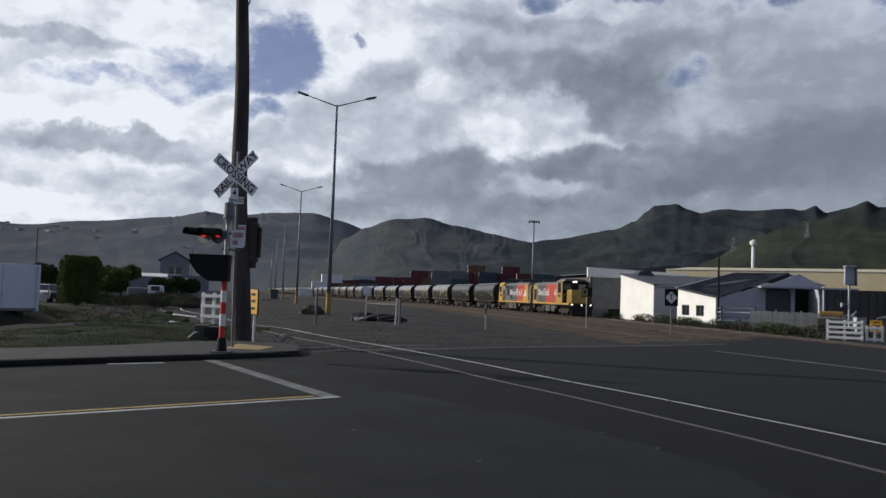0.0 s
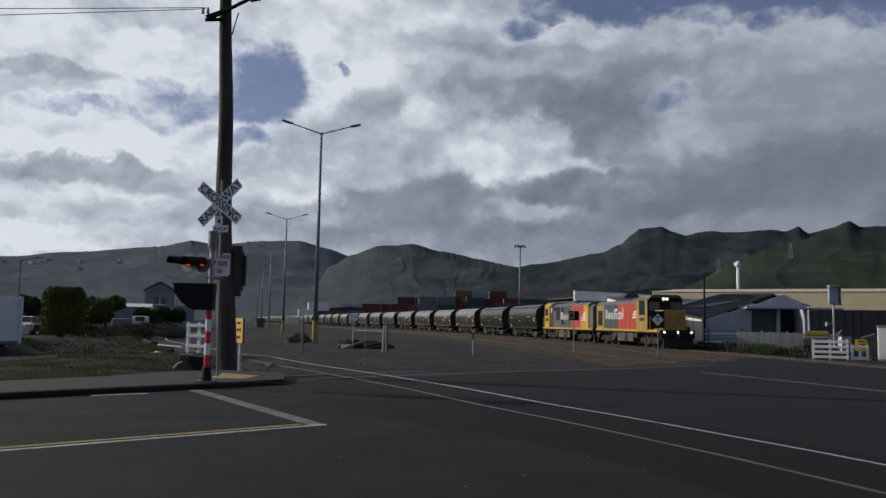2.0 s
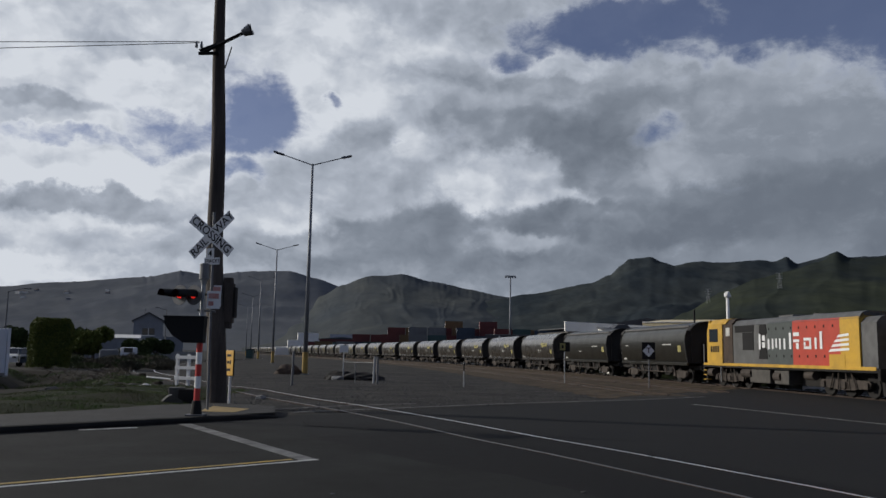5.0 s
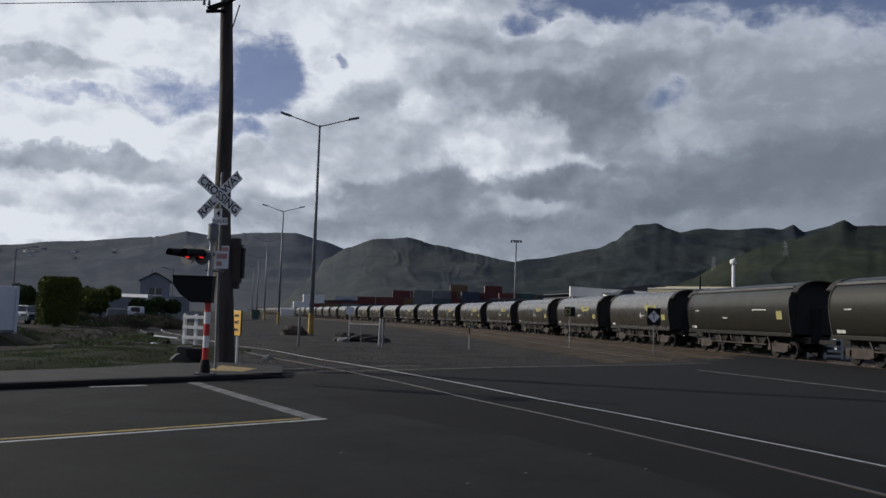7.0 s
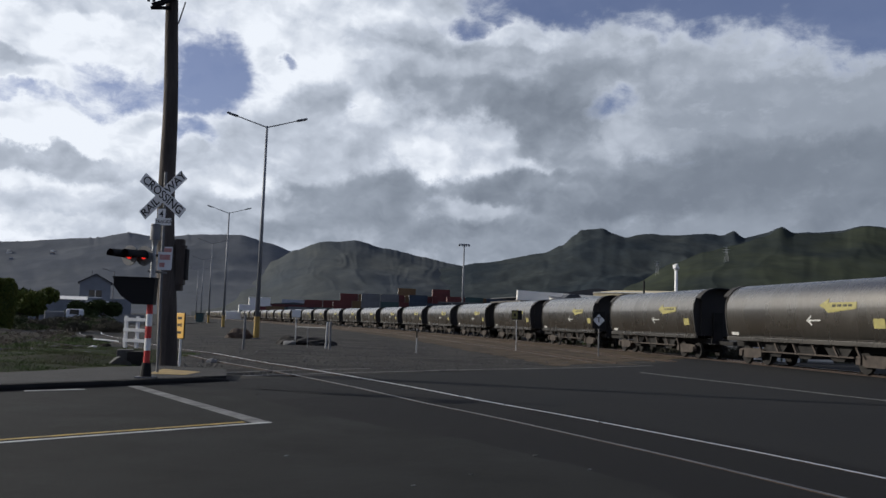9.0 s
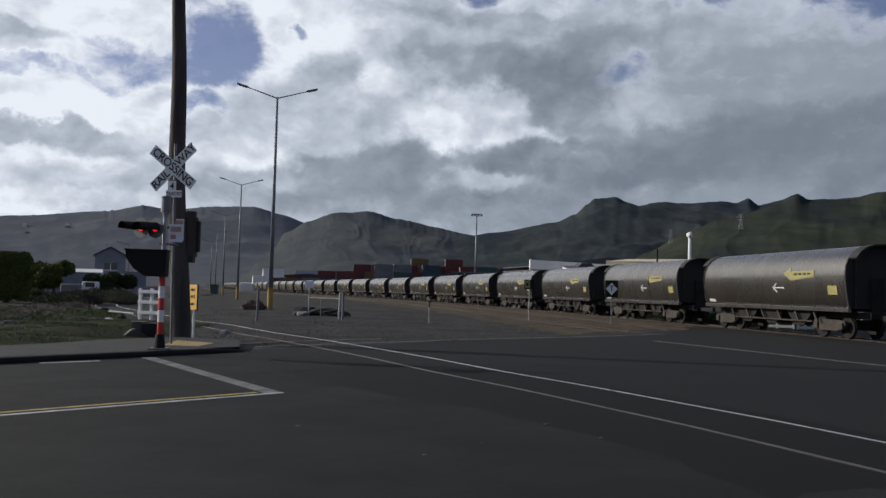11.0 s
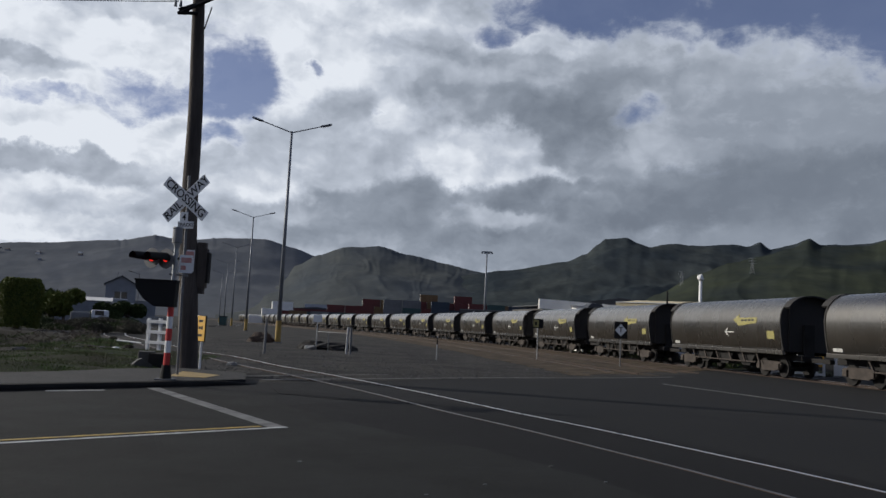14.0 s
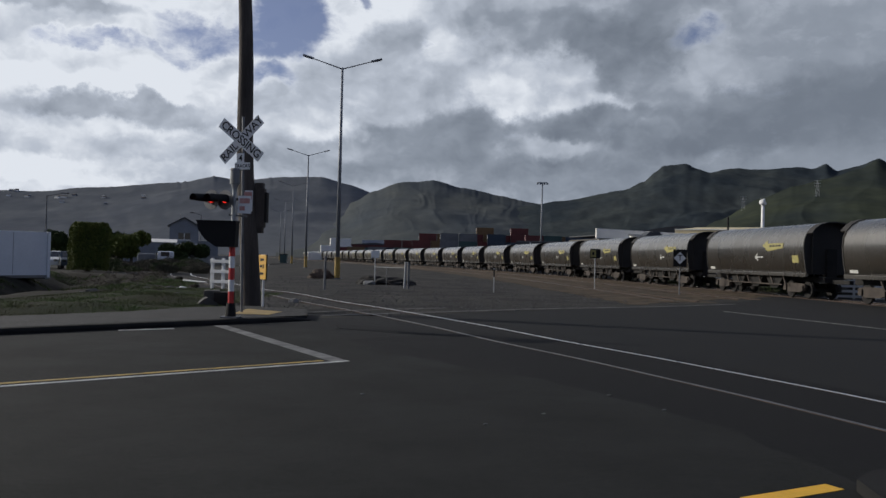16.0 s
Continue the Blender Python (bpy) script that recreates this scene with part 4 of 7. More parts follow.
    p = part("notice", box((0.14, -0.12, 2.38), (0.45, -0.11, 2.80)), SIGN_WHITE, sig, "white notice with red print", at=up)
    part("text_bar", box((0.18, -0.126, 2.62), (0.42, -0.121, 2.74)), RED_FADED, p)
    part("text_bar", box((0.18, -0.126, 2.45), (0.3, -0.121, 2.55)), RED_FADED, p)


build_flashing_signal()


def build_street_lamp(x, y, h, yaw, yellow=True):
    lamp = thing("street_lamp", pose(x, y, 0, 0, 0, yaw), "tall grey steel street lamp with two arms and a yellow base", "street lamp", "street lamps along the yard")
    part("mast", tube((0, 0, 1.5), (0, 0, h), 0.155, 0.075, 14), LAMP_GREY, lamp, smooth=True)
    part("lower_sleeve", tube((0, 0, 0), (0, 0, 1.5), 0.20, 0.19, 14), LOCO_YELLOW_OLD, lamp, "yellow painted lower sleeve")
    part("flange", tube((0, 0, 0), (0, 0, 0.05), 0.3, n=12), LAMP_GREY, lamp)
    for s in (-1, 1):
        part("arm", tube((0, 0, h - 0.1), (s * 2.0, 0, h + 0.52), 0.045, 0.035, 8), LAMP_GREY, lamp)
        head = box((-0.40, -0.14, -0.055), (0.40, 0.14, 0.06), 0.045)
        bmesh.ops.transform(head, matrix=pose(s * 2.35, 0, h + 0.63, 0, -s * 15, 0), verts=head.verts)
        hd = part("lamp_head", head, LAMP_GREY, lamp, "flat grey lamp head")
        gl = box((-0.25, -0.1, -0.075), (0.28, 0.1, -0.056))
        bmesh.ops.transform(gl, matrix=pose(s * 2.35, 0, h + 0.63, 0, -s * 15, 0), verts=gl.verts)
        part("lamp_glass", gl, GLASS, hd)
    return lamp


first_lamp = build_street_lamp(-7.76, 56.83, 14.65, 8)
for x, y in ((-18.7, 106.5), (-29.6, 153.5), (-40.5, 200.5), (-51.5, 248)):
    copy_thing(first_lamp, pose(x, y, 0, 0, 0, 10))


def build_flood_mast():
    m = thing("floodlight_mast", pose(24.0, 218, 0), "tall grey floodlight mast in the container yard", "light mast")
    part("mast", tube((0, 0, 0), (0, 0, 22.6), 0.3, 0.16, 10), LAMP_GREY, m, smooth=True)
    part("head_frame", box((-1.4, -0.15, 22.4), (1.4, 0.15, 22.65)), LAMP_GREY, m)
    for x in (-1.3, -0.5, 0.5, 1.3):
        part("floodlight", box((x - 0.25, -0.4, 22.0), (x + 0.25, 0.2, 22.4), 0.05), LAMP_GREY, m)


build_flood_mast()


# ---------------------------------------------------------------- the coal train
SECTION = [(1.14, 1.18), (1.20, 1.36), (1.29, 1.95), (1.33, 2.45), (1.29, 2.82), (1.17, 3.12), (0.96, 3.37), (0.70, 3.55), (0.36, 3.65), (0.0, 3.68)]


def shell(section, x0, x1, lean=0.0):
    """A body drawn out along x from a half section of (half width, height)."""
    ring = [(-y, z) for y, z in section] + [(y, z) for y, z in section[-2::-1]]
    bm = bmesh.new()
    n = len(ring)
    xs = [x0 + (x1 - x0) * i / 8 for i in range(9)]
    rows = [[bm.verts.new((x, y, z)) for y, z in ring] for x in xs]
    for a, b in zip(rows, rows[1:]):
        for j in range(n):
            bm.faces.new((a[j], b[j], b[(j + 1) % n], a[(j + 1) % n]))
    bmesh.ops.recalc_face_normals(bm, faces=bm.faces[:])
    for f in bm.faces:
        f.smooth = True
    return bm


def ring_plate(section, x0, x1, grow):
    out = [(-(y + (grow if y else 0)), z + (grow if z > 1.3 else 0)) for y, z in section]
    out += [(-y, z) for y, z in out[-2::-1]]
    return prism(out, x0, x1, "x")


def flat_mark(outline, section, mat, name, parent, side=-1):
    """A painted mark laid on the bulging side: outline of (x, z)."""
    ys = [p[0] for p in section]
    zs = [p[1] for p in section]
    bm = bmesh.new()
    zz = sorted({z for x, z in outline})
    front = [bm.verts.new((x, side * (float(np.interp(z, zs, ys)) + 0.012), z)) for x, z in outline]
    f = bm.faces.new(front)
    bmesh.ops.triangulate(bm, faces=[f])
    ext = bmesh.ops.solidify(bm, geom=bm.faces[:], thickness=0.008)
    return part(name, bm, mat, parent)


def build_bogie(parent, x, wheels, spread, r):
    """Side frames, axles and wheels of one bogie."""
    xs = [x + (i - (wheels - 1) / 2) * spread for i in range(wheels)]
    for y in (-0.86, 0.86):
        a, b = xs[0] - 0.25, xs[-1] + 0.25
        mid = (a + b) / 2
        bm = prism([(a, 0.58), (a + 0.1, 0.68), (mid - 0.45, 0.72), (mid + 0.45, 0.72), (b - 0.1, 0.68), (b, 0.58), (b - 0.1, 0.40), (mid + 0.5, 0.28), (mid - 0.5, 0.28), (a + 0.1, 0.40)], y - 0.07, y + 0.07)
        fr = part("bogie_frame", bm, BOGIE, parent, "cast steel bogie side frame")
        for wx in xs:
            part("axle_box", box((wx - 0.14, y - 0.15 if y < 0 else y + 0.0, 0.34), (wx + 0.14, y if y < 0 else y + 0.15, 0.62), 0.03), BOGIE, fr)
    for wx in xs:
        bm = tube((wx, -0.6, r), (wx, 0.6, r), 0.07, n=8)
        for y in (-0.6, 0.6):
            tube((wx, y - 0.06, r), (wx, y + 0.06, r), r, n=20, bm=bm)
            tube((wx, y - 0.03 * (1 if y > 0 else -1) - 0.02, r), (wx, y - 0.03 * (1 if y > 0 else -1) + 0.02, r), r + 0.03, n=20, bm=bm)
        part("wheelset", bm, UNDER, parent, "steel wheels on an axle")


def build_wagon(kind):
    """A covered coal hopper wagon, 11 m long; +x is the way it runs."""
    skin = WAGON_DARK if kind == "plain" else WAGON
    w = thing("coal_wagon", Matrix(), "dark steel covered coal hopper wagon on two bogies" if kind == "plain" else "dull aluminium covered coal hopper wagon with yellow arrow", "railway wagon", "wagons of the coal train")
    h = 5.72
    part("body", shell(SECTION, -h + 0.05, h - 0.05), skin, w, "smooth curved hopper side, dusty")
    for x0, x1 in ((-h, -h + 0.07), (h - 0.07, h)):
        e = part("end_wall", ring_plate(SECTION, x0, x1, 0.025), WAGON_END, w, "end wall with its shade painted black")
        s = 1 if x1 > 0 else -1
        part("end_ladder", box((s * h - 0.05 + s * 0.06, -0.95, 1.2), (s * h + 0.05 + s * 0.06, -0.9, 3.2)), WAGON_END, e)
        # the roof runs on past the end wall as a black hood
        hood_x = (s * h, s * (h + 0.42))
        over = [(y + 0.02, z + 0.03) for y, z in SECTION if z > 2.9]
        over = [(-y, z) for y, z in over] + [(y, z) for y, z in over[-2::-1]]
        under = [(y * 0.93, z - 0.06) for y, z in over[::-1]]
        part("end_hood", prism(over + under, min(hood_x), max(hood_x), "x"), WAGON_END, e, "black overhanging roof edge")
        part("end_post", box((s * h - 0.06 + s * 0.07, -0.25, 1.0), (s * h + 0.06 + s * 0.07, 0.25, 2.4)), UNDER, e)
    if kind == "plain":
        for y in (-1, 1):
            part("roof_coaming", box((-h + 0.1, y * 0.98 - 0.05, 3.34), (h - 0.1, y * 0.98 + 0.05, 3.46), 0.02), ROOF_GRIME, w)
    part("side_sill", box((-h, -1.24, 1.04), (h, -1.10, 1.22), 0.015), skin, w)
    part("side_sill", box((-h, 1.10, 1.04), (h, 1.24, 1.22), 0.015), skin, w)
    part("underframe", box((-h - 0.35, -0.5, 0.78), (h + 0.35, 0.5, 1.04), 0.02), UNDER, w)
    for i in range(3):
        cx = -2.1 + 2.1 * i
        part("hopper_chute", prism([(cx - 0.95, 1.05), (cx + 0.95, 1.05), (cx + 0.35, 0.42), (cx - 0.35, 0.42)], -0.95, 0.95), UNDER, w)
    for i in range(6):
        cx = -3.3 + 1.32 * i
        part("brace", prism([(cx - 0.05, 1.06), (cx + 0.05, 1.06), (cx + 0.34, 0.62), (cx + 0.24, 0.62)], -1.12, -1.04), BOGIE, w)
    part("step_rail", box((-3.2, -1.1, 0.58), (3.2, -1.04, 0.64)), BOGIE, w)
    for x in (-4.1, 4.1):
        build_bogie(w, x, 2, 1.6, 0.42)
    for s in (-1, 1):
        part("coupler", box((s * (h + 0.3) - 0.35, -0.12, 0.74), (s * (h + 0.3) + 1.5 * (s > 0) + 0.35 * (s < 0), 0.12, 0.94), 0.04) if s > 0 else box((-h - 0.9, -0.12, 0.74), (-h - 0.3, 0.12, 0.94), 0.04), UNDER, w)
    if kind == "arrow":
        flat_mark([(1.5, 2.6), (2.05, 2.86), (2.05, 2.70), (3.7, 2.70), (3.7, 2.44), (2.05, 2.44), (2.05, 2.30)], SECTION, ARROW, "yellow_arrow", w)
        for x in (2.3, 2.62, 2.95, 3.25):
            flat_mark([(x, 2.62), (x + 0.2, 2.62), (x + 0.2, 2.53), (x, 2.53)], [(a + 0.006, b) for a, b in SECTION], WAGON_DARK, "text_bar", w)
        flat_mark([(0.62, 2.0), (0.95, 2.22), (0.98, 2.16), (0.82, 2.03), (1.55, 2.03), (1.55, 1.97), (0.82, 1.97), (0.98, 1.84), (0.95, 1.78)], SECTION, MARK, "white_arrow", w)
        flat_mark([(4.55, 2.08), (5.15, 2.08), (5.15, 1.72), (4.55, 1.72)], SECTION, ARROW, "yellow_square", w)
    else:
        flat_mark([(4.55, 2.25), (5.05, 2.25), (5.05, 1.85), (4.55, 1.85)], SECTION, ARROW, "yellow_square", w)
        for x, z, l in ((-4.6, 2.3, 0.5), (-1.2, 1.9, 0.6), (2.2, 2.32, 1.4)):
            flat_mark([(x, z + 0.03), (x + l, z + 0.03), (x + l, z - 0.03), (x, z - 0.03)], SECTION, MARK, "text_bar", w)
    flat_mark([(-5.3, 1.44), (-4.7, 1.44), (-4.7, 1.30), (-5.3, 1.30)], SECTION, MARK, "text_bar", w)
    return w


def panel(x0, x1, z0, z1, y, mat, name, parent, t=0.02, bevel=0.0):
    return part(name, box((x0, y - t if y < 0 else y, z0), (x1, y if y < 0 else y + t, z1), bevel), mat, parent)


def loco_underparts(loco, half, axles, bogie_x, tank):
    part("frame", box((-half, -1.22, 1.02), (half, 1.22, 1.20), 0.015), UNDER, loco)
    # filler block added to darken the see-through gap below the frame
    part("centre_sill", box((-half + 0.4, -0.45, 0.30), (half - 0.4, 0.45, 1.02), 0.03), UNDER, loco)
    for x, w, z0, z1 in ((-bogie_x + 2.2, 0.5, 0.55, 1.0), (bogie_x - 2.3, 0.35, 0.6, 1.0), (-bogie_x - 1.9, 0.3, 0.5, 0.95), (0.1, 0.3, 0.45, 0.9)):
        part("air_tank", tube((x - w, -1.0, (z0 + z1) / 2), (x + w, -1.0, (z0 + z1) / 2), (z1 - z0) / 2, n=12), BOGIE, loco)
    for x in (-bogie_x, bogie_x):
        for dx in (-0.9, -0.35, 0.35, 0.9):
            part("brake_rod", tube((x + dx, -1.0, 0.32), (x + dx * 0.7, -1.02, 0.98), 0.035, n=6), BOGIE, loco)
    for y in (-1.235, 1.235):
        part("frame_stripe", box((-half + 0.1, y - 0.012, 1.12), (half - 0.1, y + 0.012, 1.26)), LOCO_YELLOW, loco, "yellow stripe along the frame")
    for x in (-bogie_x, bogie_x):
        build_bogie(loco, x, axles, 1.5 if axles == 3 else 2.0, 0.46)
    for x0, x1, z0, z1, mat in tank:
        part("fuel_tank", box((x0, -1.12, z0), (x1, 1.12, z1), 0.06), mat, loco, "dusty grey tank below the frame")
    for s in (-1, 1):
        part("buffer_beam", box((s * half - 0.08, -1.2, 0.72), (s * half + 0.08, 1.2, 1.2), 0.02), UNDER, loco)
        part("coupler", box((min(s * half, s * (half + 0.55)), -0.14, 0.72), (max(s * half, s * (half + 0.55)), 0.14, 0.95), 0.04), UNDER, loco)
        part("cow_catcher", prism([(s * half - 0.05, 0.72), (s * half + 0.12, 0.72), (s * half + 0.2, 0.15), (s * half + 0.0, 0.15)], -1.05, 1.05), UNDER, loco)


def brand_mark(parent, x0, z0, h, length, y):
    """The company's mark on the side as plain white strokes of its size: uprights, slants and blocks, not lettered."""
    u = length / 8.2
    strokes = [(0.0, 0.18, 0, 1), (0.35, 0.30, 0.1, 0.45), (0.35, 0.30, 0.55, 0.9), (0.95, 0.18, 0, 0.66), (1.38, 0.16, 0, 0.66), (1.75, 0.16, 0.1, 0.66), (2.12, 0.16, 0, 0.66), (2.55, 0.18, 0, 0.66),
               (3.1, 0.20, 0, 1), (3.5, 0.55, 0.78, 1), (3.5, 0.55, 0.42, 0.58), (3.75, 0.24, 0, 0.36), (4.45, 0.62, 0.5, 0.66), (4.45, 0.62, 0, 0.16), (4.45, 0.16, 0.2, 0.42), (4.95, 0.16, 0, 0.66), (5.4, 0.18, 0, 0.66), (5.85, 0.20, 0, 1)]
    for x, w, a, b in strokes:
        panel(x0 + x * u, x0 + (x + w) * u, z0 + a * h, z0 + b * h, y, SIGN_WHITE, "mark_stroke", parent, 0.006)


def hood_roof(parent, x0, x1, w, z):
    """The grey sheet capping along the top of the hood."""
    part("hood_roof", prism([(-w - 0.012, z - 0.30), (-w + 0.21, z - 0.04), (-w + 0.4, z + 0.012), (w - 0.4, z + 0.012), (w - 0.21, z - 0.04), (w + 0.012, z - 0.30), (w - 0.3, z - 0.2), (-w + 0.3, z - 0.2)], x0, x1, "x"), LOCO_SILVER, parent, "dusty grey roof capping")


def hood(x0, x1, w, z0, z1, mat, name, parent, label=""):
    return part(name, prism([(-w, z0), (-w, z1 - 0.28), (-w + 0.22, z1 - 0.05), (-w + 0.4, z1), (w - 0.4, z1), (w - 0.22, z1 - 0.05), (w, z1 - 0.28), (w, z0)], x0, x1, "x"), mat, parent, label)


def lead_loco():
    """The leading locomotive: long hood, cab near the front, low nose; +x is the front, -y the camera's side."""
    L = thing("lead_locomotive", Matrix(), "red, grey and yellow diesel locomotive with grimy yellow cab", "locomotive")
    loco_underparts(L, 7.0, 3, 4.5, [(-1.9, 0.0, 0.35, 1.0, TANK), (0.3, 1.6, 0.35, 1.0, TANK)])
    hood(-6.9, -4.9, 1.16, 1.2, 3.42, LOCO_YELLOW_OLD, "rear_hood", L, "grimy yellow rear hood")
    hood(-4.9, -1.6, 1.18, 1.2, 3.44, LOCO_GREY, "middle_hood", L, "dark grey hood")
    hood(-1.6, 2.7, 1.18, 1.2, 3.44, LOCO_RED, "front_hood", L, "red hood")
    hood(2.7, 4.8, 1.28, 1.2, 3.66, LOCO_YELLOW_OLD, "cab", L, "grimy yellow cab")
    part("cab_roof", prism([(-1.30, 3.36), (-1.05, 3.62), (-0.8, 3.71), (0.8, 3.71), (1.05, 3.62), (1.30, 3.36), (1.0, 3.5), (-1.0, 3.5)], 2.6, 5.05, "x"), ROOF_GRIME, L, "sooty cab roof")
    part("cab_front", prism([(-1.27, 1.3), (-1.27, 3.36), (-1.0, 3.6), (1.0, 3.6), (1.27, 3.36), (1.27, 1.3)], 4.8, 4.86, "x"), BLACK, L, "dark cab front")
    for y in (-0.78, 0.78):
        part("windscreen", box((4.861, y - 0.38, 2.55), (4.88, y + 0.38, 3.2), 0.008), GLASS, L)
    part("nose", box((4.86, -0.84, 1.2), (6.5, 0.84, 2.62), 0.10), LOCO_YELLOW_OLD, L, "grimy yellow nose")
    for y in (-0.13, 0.13):
        part("headlight", tube((4.86, y, 3.42), (4.93, y, 3.42), 0.09, n=14), HEADLAMP, L, "lit headlight")
    for y in (-0.95, 0.0, 0.95):
        part("ditch_light", tube((7.02, y, 1.12), (7.1, y, 1.12), 0.07, n=12), HEADLAMP, L, "lit marker light")
    panel(3.3, 4.3, 2.35, 3.25, -1.281, GLASS, "cab_window", L, 0.015)
    panel(3.22, 4.38, 2.28, 3.32, -1.279, BLACK, "window_frame", L, 0.012)
    for i in range(4):
        panel(3.3 + 0.25 * i, 3.48 + 0.25 * i, 1.85, 2.1, -1.281, BLACK, "number_bar", L, 0.006)
    panel(-6.5, -5.4, 1.5, 2.7, -1.161, BLACK, "louvre", L, 0.015)
    for i in range(7):
        panel(-6.48, -5.42, 1.56 + 0.16 * i, 1.62 + 0.16 * i, -1.172, UNDER, "louvre_slat", L, 0.02)
    brand_mark(L, -4.5, 2.0, 0.80, 5.6, -1.19)
    for i in range(3):
        part("swoosh_bar", prism([(1.5 + 0.15 * i, 2.05 + 0.2 * i), (2.5, 2.12 + 0.2 * i), (2.55, 2.22 + 0.2 * i), (1.62 + 0.15 * i, 2.16 + 0.2 * i)], -1.19, -1.181), SIGN_WHITE, L)
    for i in range(9):
        panel(-4.9 + 0.85 * i, -4.86 + 0.85 * i, 1.3, 3.1, -1.18, UNDER, "door_seam", L, 0.006)
    hood_roof(L, -6.85, 2.7, 1.18, 3.44)
    part("roof_fan", tube((-3.6, 0, 3.44), (-3.6, 0, 3.52), 0.62, n=20), ROOF_GRIME, L)
    part("exhaust", box((-0.6, -0.3, 3.44), (0.5, 0.3, 3.62), 0.03), ROOF_GRIME, L)
    part("walkway", box((4.86, -1.22, 1.2), (6.95, 1.22, 1.26)), UNDER, L)
    for y in (-1.15, 1.15):
        part("handrail", tube((5.0, y, 2.15), (6.9, y, 2.15), 0.022, n=6), LOCO_YELLOW, L)
        for x in (5.0, 5.95, 6.9):
            part("handrail_post", tube((x, y, 1.25), (x, y, 2.15), 0.02, n=6), LOCO_YELLOW, L)
    for y in (-1.14, 1.14):
        for z in (0.35, 0.62, 0.9):
            part("cab_step", box((6.6, y - 0.12, z), (6.95, y + 0.12, z + 0.04)), UNDER, L)
    return L


def second_loco():
    """The second locomotive, running hood first with its cab at the rear."""
    L = thing("second_locomotive", Matrix(), "red and grey diesel locomotive with a bright yellow cab", "locomotive")
    h = 7.75
    loco_underparts(L, h, 3, 5.1, [(-2.6, -0.6, 0.32, 1.0, TANK), (-0.2, 1.1, 0.32, 0.98, TANK)])
    hood(-6.9, -5.29, 1.26, 1.2, 3.66, LOCO_YELLOW, "cab", L, "bright yellow cab")
    hood(-5.29, -4.2, 1.20, 1.2, 3.64, CAB_BROWN, "cab_vestibule", L, "dark brown recess behind the cab")
    part("cab_canopy", prism([(-1.27, 3.34), (-1.05, 3.60), (-0.85, 3.67), (0.85, 3.67), (1.05, 3.60), (1.27, 3.34), (1.0, 3.45), (-1.0, 3.45)], -5.29, -4.9, "x"), LOCO_YELLOW, L)
    panel(-4.95, -4.5, 2.7, 3.15, -1.202, MARK, "vestibule_window", L, 0.012)
    part("cab_chamfer", prism([(-7.28, 1.2), (-6.9, 1.2), (-6.9, 3.62), (-7.0, 3.56), (-7.27, 2.95)], -1.20, 1.20), LOCO_YELLOW, L, "sloped yellow cab end")
    panel(-6.84, -5.8, 2.40, 3.12, -1.262, GLASS, "cab_side_glass", L, 0.012)
    part("rear_window", box((-7.30, -0.9, 2.3), (-7.285, 0.9, 2.9)), GLASS, L)
    for i in range(4):
        panel(-6.7 + 0.28 * i, -6.5 + 0.28 * i, 1.84, 2.18, -1.262, BLACK, "number_bar", L, 0.006)
    hood(-4.2, -0.62, 1.17, 1.2, 3.5, LOCO_SILVER, "light_hood", L, "light grey hood")
    hood(-0.62, 1.65, 1.18, 1.2, 3.52, LOCO_GREY, "middle_hood", L, "dark grey hood")
    hood(1.65, 5.3, 1.18, 1.2, 3.52, LOCO_RED, "front_hood", L, "red hood")
    hood(5.3, 6.6, 1.18, 1.2, 3.52, LOCO_YELLOW, "yellow_hood", L, "yellow end of the hood")
    hood(6.6, h - 0.15, 1.1, 1.2, 3.3, ROOF_GRIME, "nose", L, "dark front end")
    panel(-3.95, -1.96, 2.86, 3.2, -1.172, BLACK, "vent_opening", L, 0.02)
    panel(-3.12, -2.0, 1.95, 2.84, -1.172, BLACK, "vent_opening", L, 0.02)
    part("black_vent", prism([(-1.35, 3.2), (-0.75, 3.2), (-0.66, 2.8), (-1.0, 2.35), (-0.68, 1.9), (-0.66, 1.5), (-1.46, 1.5), (-1.4, 1.85), (-1.12, 2.3), (-1.42, 2.75)], -1.196, -1.171), BLACK, L, "black hourglass-shaped vent")
    brand_mark(L, -1.42, 1.98, 0.76, 7.4, -1.2)
    for i in range(4):
        part("swoosh_bar", prism([(4.45 + 0.2 * i, 1.85 + 0.2 * i), (5.9, 1.92 + 0.2 * i), (5.9, 2.02 + 0.2 * i), (4.6 + 0.2 * i, 1.97 + 0.2 * i)], -1.19, -1.181), SIGN_WHITE, L)
    panel(4.5, 5.6, 1.26, 1.75, -1.185, LOCO_YELLOW, "yellow_panel", L, 0.01)
    for i in range(9):
        for z in (2.9, 1.6):
            panel(-0.5 + 0.66 * i, -0.42 + 0.66 * i, z, z + 0.12, -1.182, UNDER, "door_catch", L, 0.012)
    hood_roof(L, -4.2, 6.6, 1.18, 3.52)
    part("roof_fan", tube((2.6, 0, 3.5), (2.6, 0, 3.6), 0.6, n=20), ROOF_GRIME, L)
    part("exhaust", box((-1.0, -0.35, 3.5), (0.3, 0.35, 3.66), 0.03), ROOF_GRIME, L)
    for z in (0.3, 0.56, 0.82):
        part("cab_step", box((-h + 0.02, -1.24, z), (-h + 0.4, -0.95, z + 0.05)), LOCO_YELLOW, L)
    for y in (-1.2, 1.2):
        part("handrail", tube((-h + 0.05, y, 1.2), (-h + 0.05, y, 2.3), 0.025, n=6), STEEL, L)
        part("ladder_rail", tube((-5.62, y, 0.25), (-5.62, y, 1.2), 0.025, n=6), STEEL, L)
    return L


